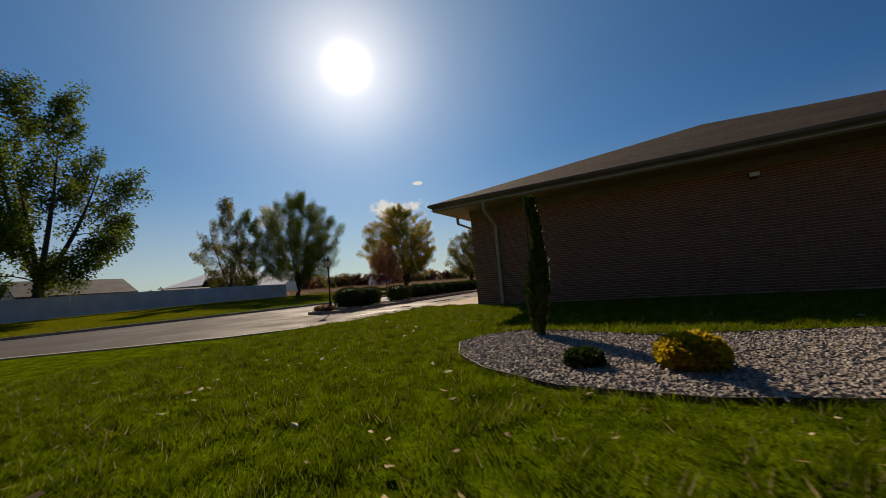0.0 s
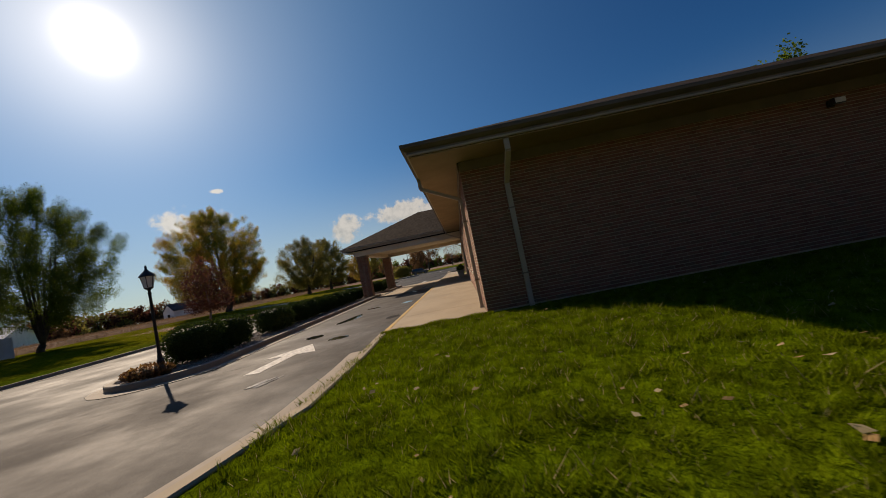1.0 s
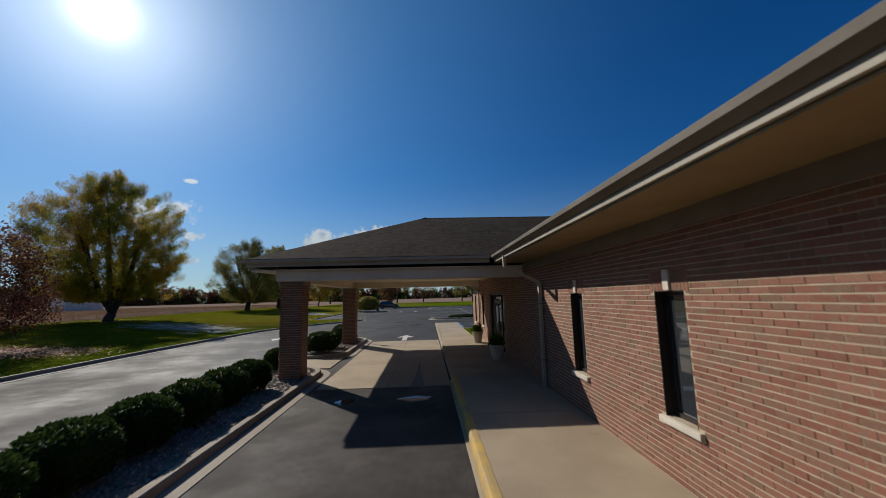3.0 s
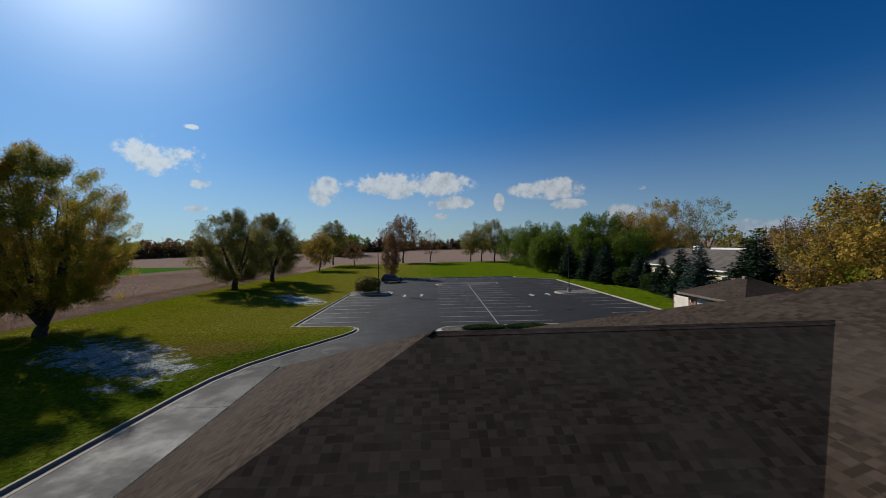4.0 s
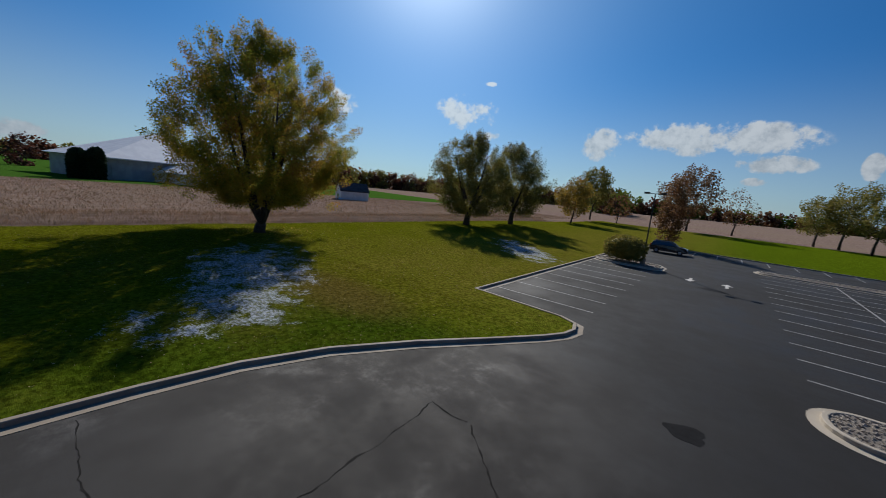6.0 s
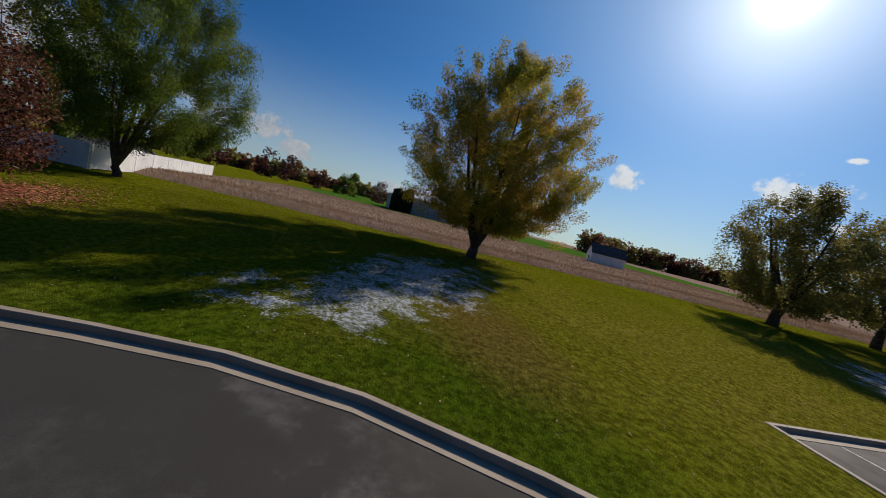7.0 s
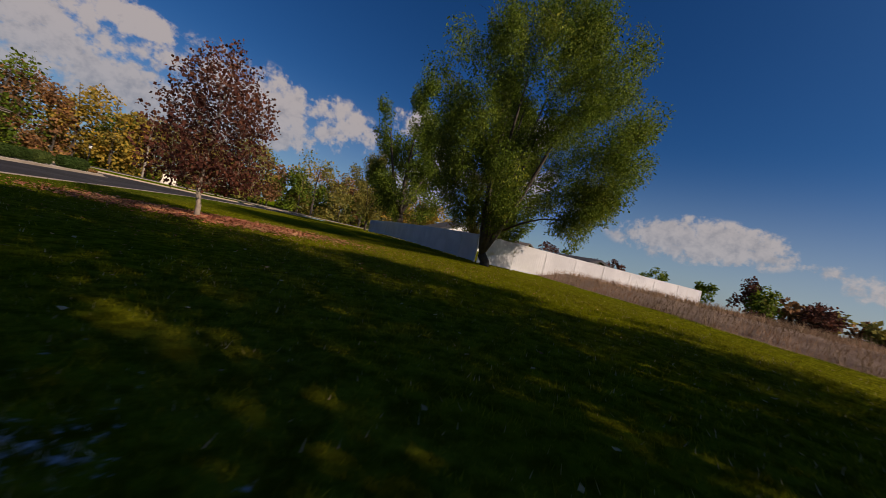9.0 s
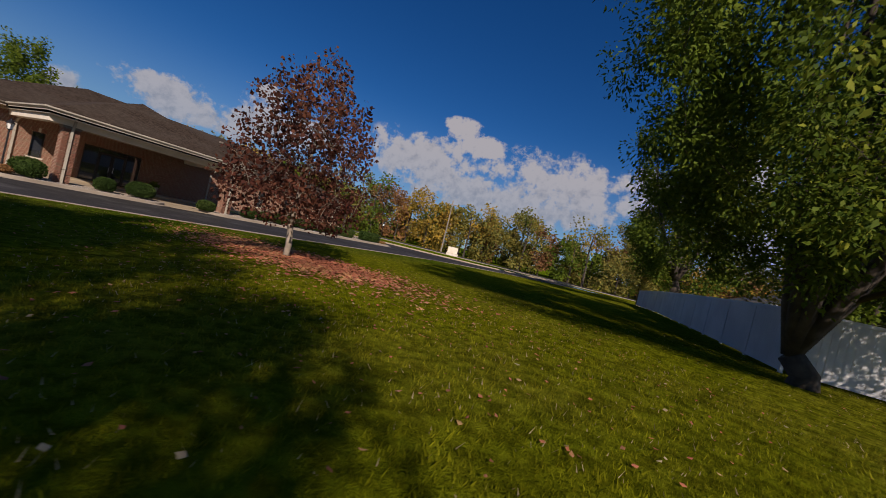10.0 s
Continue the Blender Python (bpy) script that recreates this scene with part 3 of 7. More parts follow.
KERB_LEFT = [(-29, -27), (-23.6, -17), (-19.7, -8), (-17.7, -1), (-17.0, 5), (-16.9, 12), (-17.1, 20), (-17.0, 26), (-16.7, 31), (-16.5, 34), (-16.2, 36.3), (-15.4, 38.8), (-13.9, 41.5),
             (-12.3, 43.9), (-10.95, 46.0), (-10.4, 47.1), (-10.25, 48.0), (-10.5, 48.9), (-11.4, 49.4), (-16.75, 49.9), (-16.5, 99.4)]
KERB_FAR = [(-16.5, 99.4), (-10, 99.0), (15.0, 97.2), (15.1, 94.6), (21.9, 88.2), (21.6, 49.0)]
KERB_GARAGE = [(21.4, 48.9), (21.4, 42.4), (19.6, 41.9), (18.2, 41.3), (17.6, 40.2), (17.5, 39), (17.5, 33.1)]
KERB_WALK = [(17.5, 33.1), (0.6, 33.1), (-0.35, 33.1), (-0.35, 38.9), (-2.25, 38.9), (-2.25, 28), (-2.25, 0.0)]
KERB_NEAR = [(-2.36, -0.02), (-2.3, -2), (-2.35, -4.0), (-2.75, -5.4), (-3.6, -6.6), (-5.2, -7.9), (-8.2, -10.1), (-13.2, -14.8), (-18.3, -24.5), (-21, -33.5)]
PAVED = []
for run in (KERB_LEFT, KERB_FAR, KERB_GARAGE, KERB_WALK, KERB_NEAR):
    for p in run:
        if not PAVED or (Vector(p) - Vector(PAVED[-1])).length > 0.3:
            PAVED.append(p)
STREET_WAY = Vector((-0.83, -0.557)).normalized()


def rise(x, y, crop=True):
    """The lie of the lawn over the drive, and of the dry crop that stands on the field."""
    z = 0.12
    if crop:
        z += 0.6 * smooth(-x, 41.2, 43.2) * smooth(y, -34, -20)
    z += 0.60 * smooth(-x, 17.5, 39.0) * smooth(y, -30, 5) * (1 - smooth(y, 90, 140))
    z += 0.04 * noise.noise((x * 0.15, y * 0.15, 1.0)) * smooth(abs(x), 3, 8)
    return z


def ground_sheet():
    pts, edges = [Vector(p) for p in PAVED], []
    n = len(pts)
    edges = [(k, (k + 1) % n) for k in range(n)]
    xs, ys = list(range(-66, 50, 2)), list(range(-44, 126, 2))
    for x in xs:
        for y in ys:
            v = Vector((x + 0.31, y + 0.17))
            if min((v - q).length for q in pts[:n]) > 0.7:
                pts.append(v)
    for ring in range(1, 16):
        r = 78 * 1.31 ** ring
        for k in range(28):
            a = 2 * math.pi * (k + 0.5 * (ring % 2)) / 28
            v = Vector((-8 + r * math.cos(a), 40 + r * math.sin(a)))
            if not (-68 < v.x < 52 and -46 < v.y < 128):
                pts.append(v)
    vs, _, fs, *_ = delaunay_2d_cdt(pts, edges, [], 0, 1e-5)
    lawn, paved = [], []
    for f in fs:
        c = sum((vs[i] for i in f), Vector((0, 0))) / len(f)
        (paved if inside(c.x, c.y, PAVED) else lawn).append(tuple(f))
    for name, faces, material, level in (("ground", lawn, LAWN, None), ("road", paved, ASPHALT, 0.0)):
        used = sorted({i for f in faces for i in f})
        at = {i: k for k, i in enumerate(used)}
        verts = [(vs[i].x, vs[i].y, rise(*vs[i]) if level is None else level) for i in used]
        me = raw(name, verts, [tuple(at[i] for i in f) for f in faces])
        if level is None:
            me.shade_smooth()
        yield finish(name, me, material)


ground, road = ground_sheet()
tagged(ground, "mown green lawn with dry patches and a brown field beyond", "ground", kind="structure")
tagged(road, "dark grey asphalt drive and car park with patches", "road", kind="structure")

street = finish("road", slab([tuple(Vector((-15.8, -36.5)) + STREET_WAY * a + Vector((-STREET_WAY.y, STREET_WAY.x)) * b) for a, b in ((-220, -4), (260, -4), (260, 4), (-220, 4))][::1], 0.0, 0.15), ASPHALT)
tagged(street, "grey asphalt street passing behind the lawn", "road", kind="structure")
path_far = finish("pavement", slab([tuple(Vector((-18.7, -31.3)) + STREET_WAY * a + Vector((-STREET_WAY.y, STREET_WAY.x)) * b) for a, b in ((-120, -0.8), (160, -0.8), (160, 0.8), (-120, 0.8))], 0.0, 0.19), KERB)
tagged(path_far, "pale concrete footpath along the street", "pavement", kind="structure")

# kerbs: a gutter pan and an upstand
PAN = [(0.0, -0.05), (-0.3, -0.05), (-0.3, 0.012), (0.0, 0.02)]
UP = [(0.0, -0.05), (0.0, 0.13), (0.02, 0.15), (0.15, 0.15), (0.17, 0.135), (0.17, -0.05)]


def kerb(name, pts, label, material=KERB, pan=True, flip=False, closed=False):
    root = thing(name, label, "kerb", kind="structure")
    s = -1 if flip else 1
    part("upstand", strip_along(pts, [(o * s, h) for o, h in UP], closed), material, root)
    if pan:
        part("gutter_pan", strip_along(pts, [(o * s, h) for o, h in PAN], closed), KERB, root)
    return root


kerb("kerb", KERB_LEFT, "weathered concrete kerb between drive and lawn")
kerb("kerb", KERB_FAR, "pale concrete kerb round the car park", PALE_KERB, pan=False)
kerb("kerb", KERB_GARAGE[2:], "pale concrete kerb round a patch of lawn", PALE_KERB)
near = kerb("kerb", KERB_NEAR, "pale concrete kerb and gutter along the lawn", CONCRETE, pan=False)
part("gutter_pan", strip_along([(-2.34, -0.9)] + KERB_NEAR[1:], [(o * 1.4, h) for o, h in PAN]), KERB, near)

# walk along the building
walk_root = thing("pavement", "tan concrete walk along the brick wall", "pavement", kind="structure")
part("slab", boxes((-2.19, -0.01, -0.06, 1.882, -0.05, 0.15), bevel=0.008), CONCRETE, walk_root)
EDGES = [1.89, 5.6, 9.5, 13.4, 17.1, 20.5, 23.9, 27.2]
for a, b in zip(EDGES, EDGES[1:]):
    part("slab", boxes((-2.19, -0.005, a + 0.008, b - 0.008, -0.05, 0.15), bevel=0.008), CONCRETE, walk_root)
for a, b in zip((27.2, 30.1, 33.0, 35.9), (30.1, 33.0, 35.9, 38.85)):
    part("slab", boxes((-2.16, -0.37, a + 0.008, b - 0.008, -0.05, 0.15), bevel=0.008), CONCRETE, walk_root)
part("slab_bed", boxes((-2.18, -0.01, 0.005, 27.2, -0.06, 0.138), (-2.15, -0.38, 27.2, 38.8, -0.06, 0.138)), SLAB_JOINT, walk_root)
part("painted_edge", strip_along([(-2.305, -0.02), (-2.305, 17.0)], [(0.035, -0.02), (0.03, 0.08), (0.012, 0.13), (-0.02, 0.152), (-0.06, 0.157), (-0.125, 0.156), (-0.125, 0.05)]), KERB_YELLOW, walk_root, "worn yellow painted kerb face")
part("kerb_edge", strip_along([(-2.33, 17.0), (-2.33, 28.0), (-2.3, 38.85)], [(0.0, -0.05), (0.0, 0.125), (-0.025, 0.153), (-0.14, 0.153), (-0.14, -0.05)]), CONCRETE, walk_root)
part("kerb_foot", strip_along([(-2.4, 0.02), (-2.4, 17.0)], [(0.0, -0.05), (0.0, 0.008), (-0.04, 0.016), (-0.1, 0.016), (-0.1, -0.05)]), CONCRETE, walk_root)
part("blue_edge", boxes((-0.37, -0.24, 33.3, 38.9, 0.0, 0.152)), BLUE_PAINT, walk_root, "blue painted kerb face")
part("kerb_return", boxes((-0.36, 1.0, 32.8, 33.05, -0.05, 0.15), bevel=0.02), KERB, walk_root)
apron = thing("pavement", "pale concrete apron under the entrance canopy", "pavement", kind="structure")
for a, b in ((16.4, 20.0), (20.0, 23.6), (23.6, 27.2)):
    for c, d in ((-6.1, -4.15), (-4.15, -2.38)):
        part("slab", boxes((c + 0.008, d - 0.008, a + 0.008, b - 0.008, -0.05, 0.012)), CONCRETE, apron)
part("slab_bed", boxes((-6.09, -2.39, 16.42, 27.18, -0.05, 0.006)), SLAB_JOINT, apron)

# ---- planted islands ----


def rounded(x0, x1, y0, y1, r, seg=6, ends=(1, 1)):
    """A closed outline with rounded corners, anticlockwise."""
    out = []
    for cx, cy, a0, rr in ((x1 - r, y0 + r, -90, r * ends[0]), (x1 - r, y1 - r, 0, r * ends[1]), (x0 + r, y1 - r, 90, r * ends[1]), (x0 + r, y0 + r, 180, r * ends[0])):
        for k in range(seg + 1):
            a = radians(a0 + 90 * k / seg)
            out.append((cx + r * math.cos(a), cy + r * math.sin(a)))
    return out


def pebbles(name, poly, count, size, z, seed, parent=None, material=GRAVEL):
    """Loose stones lying over a polygon, as one mesh."""
    rng = random.Random(seed)
    xs, ys = [p[0] for p in poly], [p[1] for p in poly]
    verts, faces, made, tries = [], [], 0, 0
    base = [(1, 0, 0), (-1, 0, 0), (0, 1, 0), (0, -1, 0), (0, 0, 1), (0, 0, -1)]
    quads = [(0, 2, 4), (2, 1, 4), (1, 3, 4), (3, 0, 4), (2, 0, 5), (1, 2, 5), (3, 1, 5), (0, 3, 5)]
    while made < count and tries < count * 6:
        tries += 1
        x, y = rng.uniform(min(xs), max(xs)), rng.uniform(min(ys), max(ys))
        if not inside(x, y, poly):
            continue
        s = size * rng.uniform(0.55, 1.35)
        e = Euler((rng.uniform(-0.4, 0.4), rng.uniform(-0.4, 0.4), rng.uniform(0, 6.3)))
        o = len(verts)
        zz = z(x, y) if callable(z) else z
        for b in base:
            v = Vector((b[0] * s * rng.uniform(0.7, 1.2), b[1] * s * rng.uniform(0.5, 0.9), b[2] * s * rng.uniform(0.4, 0.7)))
            v.rotate(e)
            verts.append((x + v.x, y + v.y, zz + v.z + s * 0.25))
        faces += [tuple(o + i for i in q) for q in quads]
        made += 1
    ob = finish(name, raw(name, verts, faces), material, parent)
    return ob


def inset(outline, d):
    """A closed outline drawn in by d."""
    out, n = [], len(outline)
    for k in range(n):
        a, b = Vector(outline[k - 1]), Vector(outline[(k + 1) % n])
        w = (b - a).normalized()
        out.append((outline[k][0] - w.y * d, outline[k][1] + w.x * d))
    return out


def island(outline, label, stones, size, seed, stuff=KERB):
    root = thing("planting_island", label, "island", kind="structure")
    part("upstand", strip_along(outline, [(o, h) for o, h in UP], True), stuff, root)
    part("gutter_pan", strip_along(outline, [(o, h) for o, h in PAN], True), stuff, root)
    inner = inset(outline, 0.16)
    part("gravel_bed", slab(inner, 0.02, 0.10), GRAVEL_BED, root)
    g = pebbles("gravel", inner, stones, size, 0.10, seed)
    tagged(g, "loose grey and tan gravel inside the kerb", "gravel", kind="stuff")
    return root


island(rounded(-9.0, -6.5, -0.4, 19.4, 1.2), "kerbed gravel island with clipped hedges", 9000, 0.038, 3)
island(rounded(-9.0, -6.5, 21.6, 28.6, 1.1), "kerbed gravel island beside the canopy pillar", 2500, 0.038, 4)
gap = finish("pavement", boxes((-8.9, -6.5, 19.45, 21.55, -0.05, 0.03)), CONCRETE)
tagged(gap, "concrete crossing between two islands", "pavement", kind="structure")
island(rounded(-2.6, 8.95, 45.85, 48.2, 1.1), "long kerbed gravel island with low junipers", 2600, 0.06, 5, PALE_KERB)
island(rounded(-2.5, 9.2, 83.4, 85.9, 1.2), "kerbed island at the far end of the stalls", 600, 0.08, 6, PALE_KERB)
island(rounded(-16.5, -10.2, 71.9, 75.6, 1.3), "kerbed island with a round shrub and a lamp", 500, 0.07, 7, PALE_KERB)
island(rounded(15.6, 21.6, 67.6, 70.9, 1.3), "small kerbed island with a lamp", 400, 0.07, 8, PALE_KERB)

# ---- painted lines ----
marks = thing("lot_markings", "faded white painted stall lines on asphalt", "road marking", kind="structure")


def line(x0, y0, x1, y1, w, material, name="stall_line", z=0.004, parent=marks):
    d = Vector((x1 - x0, y1 - y0)).normalized()
    q = Vector((-d.y, d.x)) * w / 2
    return part(name, slab([(x0 + q.x, y0 + q.y), (x0 - q.x, y0 - q.y), (x1 - q.x, y1 - q.y), (x1 + q.x, y1 + q.y)], 0.0, z), material, parent)


for k in range(13):
    y = 50.7 + 2.62 * k
    line(-2.45, y, 8.6, y - 0.5, 0.11, FADED_PAINT)
line(3.05, 48.3, 3.45, 83.3, 0.12, FADED_PAINT, z=0.007)
for k in range(9):
    y = 51.9 + 2.55 * k
    line(-16.4, y - 0.05, -10.6, y - 0.05, 0.11, FADED_PAINT)
for k in range(16):
    y = 47.9 + 2.62 * k
    if not 66 < y < 72.5:
        line(16.1, y, 21.3, y, 0.11, FADED_PAINT)
for k in range(9):
    x = -9.0 + 2.72 * k
    line(x, 93.0 - 0.03 * x, x, 98.2 - 0.07 * x, 0.11, FADED_PAINT)

blue = thing("accessible_markings", "blue painted accessible stall lines and symbols", "road marking", kind="structure")
for x in (2.15, 4.45, 6.7, 8.9, 10.0, 11.9, 13.7):
    line(x, 34.6, x - 0.02, 38.65, 0.12, BLUE_PAINT, "stall_line", parent=blue)
for a, b in ((2.15, 4.45), (8.9, 10.0), (11.9, 13.7)):
    line(a, 38.62, b, 38.68, 0.12, BLUE_PAINT, "cross_line", 0.007, blue)
    for k in range(2):
        line(a, 34.7 + 1.45 * k, b - 0.03, 35.9 + 1.3 * k, 0.12, BLUE_PAINT, "hatch_line", 0.007, blue)


def wheel_symbol(x, y):
    bm = bmesh.new()
    n = 16
    ring = []
    for k in range(n):
        a = radians(-150 + 290 * k / (n - 1))
        ring.append([bm.verts.new((x + r * math.cos(a), y + r * math.sin(a) * 0.9, 0.006)) for r in (0.34, 0.44)])
    for a, b in zip(ring, ring[1:]):
        bm.faces.new((a[0], b[0], b[1], a[1]))
    for x0, y0, x1, y1 in ((-0.05, 0.1, 0.0, 0.62), (0.0, 0.35, 0.32, 0.35), (-0.05, 0.12, 0.35, 0.1), (0.35, 0.1, 0.52, -0.32)):
        d = Vector((x1 - x0, y1 - y0)).normalized() * 0.055
        bm.faces.new([bm.verts.new((x + px, y + py, 0.0075)) for px, py in ((x0 - d.y, y0 + d.x), (x0 + d.y, y0 - d.x), (x1 + d.y, y1 - d.x), (x1 - d.y, y1 + d.x))])
    bmesh.ops.recalc_face_normals(bm, faces=bm.faces)
    part("wheelchair_symbol", bm, BLUE_PAINT, blue)


for x in (0.95, 5.4, 7.75, 10.75, 14.5):
    wheel_symbol(x, 37.95)


def arrow(x, y, turn, length, width, material=WHITE_PAINT):
    c, s = math.cos(radians(turn)), math.sin(radians(turn))
    pts = [(-0.13, 0), (0.13, 0), (0.13, 0.55), (0.5, 0.55), (0, 1), (-0.5, 0.55), (-0.13, 0.55)]
    pts = [(px * width, py * length) for px, py in pts]
    ob = part("arrow", slab([(x + px * c - py * s, y + px * s + py * c) for px, py in pts], 0.0, 0.005), material, marks, "white painted traffic arrow")
    return ob


arrow(-4.62, -1.1, -5, 2.36, 1.25)
scuffs = random.Random(91)
for k in range(16):
    a, l = scuffs.uniform(0.42, 0.58), scuffs.uniform(0.16, 0.34)
    x, y = -3.95 + scuffs.gauss(0, 0.05), -2.1 + scuffs.gauss(0, 0.08)
    line(x, y, x + l * math.sin(a), y + l * math.cos(a), scuffs.uniform(0.02, 0.055), FADED_PAINT, "paint_scuff", 0.004 + 0.0005 * k)
arrow(-4.38, 27.5, 0, 2.9, 1.1)
arrow(-12.62, 31.9, 180, 2.5, 1.1)
arrow(-7.6, 71.4, 180, 2.2, 0.9)
arrow(-5.0, 69.2, 0, 2.2, 0.9)
arrow(11.3, 69.0, 180, 2.2, 0.9)
arrow(13.8, 66.9, 0, 2.2, 0.9)

# cracks filled with sealer, and patches
repairs = thing("road_repairs", "dark sealed cracks and patches in the asphalt", "road repair", kind="structure")


def crack(pts, w, seed):
    """A ragged crack whose width comes and goes."""
    rng = random.Random(seed)
    rows = []
    for a, b in zip(pts, pts[1:]):
        a, b = Vector(a), Vector(b)
        side = Vector((-(b - a).y, (b - a).x)).normalized()
        n = max(3, int((b - a).length / 0.11))
        for k in range(n):
            p = a.lerp(b, k / n)
            p += side * (0.16 * noise.noise((p.x * 0.9, p.y * 0.9, seed)) + 0.05 * noise.noise((p.x * 5, p.y * 5, seed)) + rng.uniform(-0.012, 0.012))
            half = w * 0.5 * max(0.12, 0.55 + 0.9 * noise.noise((p.x * 2.5, p.y * 2.5, seed + 9)) + rng.uniform(-0.2, 0.2))
            rows.append((p + side * half, p - side * half))
    verts = [(q.x, q.y, 0.0035) for r in rows for q in r]
    part("crack", raw("crack", verts, [(2 * k, 2 * k + 1, 2 * k + 3, 2 * k + 2) for k in range(len(rows) - 1)]), CRACKED, repairs)


crack([(-11.5, 29.8), (-11.0, 33.5), (-10.9, 35.9), (-11.2, 39.1), (-9.9, 39.1)], 0.055, 1)
crack([(-11.1, 34.3), (-13.0, 32.6), (-16.2, 32.8)], 0.045, 2)
crack([(-9.9, 39.1), (-7.0, 36.4), (-2.6, 36.4)], 0.06, 3)
crack([(-6.1, -0.6), (-5.2, -0.1), (-4.2, 0.4), (-3.3, 0.1), (-2.5, 0.2)], 0.022, 4)
crack([(-7.2, 36.5), (-7.8, 32.4)], 0.05, 5)
crack([(-15.6, 12), (-12.5, 13.4), (-9.2, 12.8)], 0.06, 6)
for k, (x, y, r, sx) in enumerate(((-5.62, 43.0, 0.46, 1.1), (-4.21, 38.57, 0.4, 1), (-3.71, 39.7, 0.38, 1), (-0.06, 41.66, 0.38, 2), (3.98, 41.92, 0.24, 1), (7.21, 41.09, 0.28, 1.3), (9.06, 41.76, 0.24, 1), (-5.82, 66.92, 0.66, 1.3), (14.17, 45.79, 0.47, 1.2), (15.42, 43.67, 0.33, 1), (8.49, 66.78, 0.47, 1.2), (12.28, 55.24, 0.38, 1.3))):
    part("patch", slab([(x + a, y + b) for a, b in blob(r, k, 18, 0.7, (sx, 0.8))], 0.0, 0.005), SEALER, repairs)
puddles = [(-4.84, 2.4, 0.27, 0.85, 1.2, 25), (-3.79, 1.44, 0.24, 1.05, 0.9, 10), (-4.74, 5.68, 0.58, 0.4, 1.65, -12), (-4.6, 8.4, 0.26, 1.0, 0.9, 0), (-3.02, 8.38, 0.28, 0.8, 1.2, 0),
           (-5.05, 15.15, 0.27, 1.0, 0.8, 0), (-3.3, 15.2, 0.32, 1.0, 0.8, 0)]
# a thin flat triangle of grey laid over the apron slabs
part("triangle_mark", slab([(-3.5, 16.5), (-3.3, 16.42), (-3.12, 16.55), (-3.2, 17.8), (-3.27, 19.2), (-3.31, 20.8), (-3.36, 19.0), (-3.4, 17.6)], 0.0, 0.017), RIM, repairs, "narrow grey triangular mark on the apron")
part("patch", slab([(-2.82 + a, 3.8 + b) for a, b in blob(0.25, 77, 24, 0.45, (0.85, 1.25))], 0.0, 0.005), SEALER, repairs)
for k, (x, y, r, sx, sy, turn) in enumerate(puddles):
    wob = 0.3 if k < 2 else 0.7
    ring = blob(r, 40 + k, 44, wob, (sx, sy), turn)
    dry = [(x + a * 1.08, y + b * 1.06) for a, b in blob(r, 40 + k, 44, wob + 0.05, (sx, sy), turn)]
    part("dried_rim", slab(dry, 0.0, 0.003), RIM, repairs, "pale dried edge of a puddle")
    wet = finish("puddle", slab([(x + a, y + b) for a, b in ring], 0.0, 0.006), PUDDLE)
    tagged(wet, "shallow rain puddle mirroring the sky on asphalt", "puddle", kind="stuff")

# ---- the brick building ----
EAVE, LOW = 3.63, 3.25
COURSE, BLEN = 0.0706, 0.2095
BW, BH = 0.2055, 0.0585


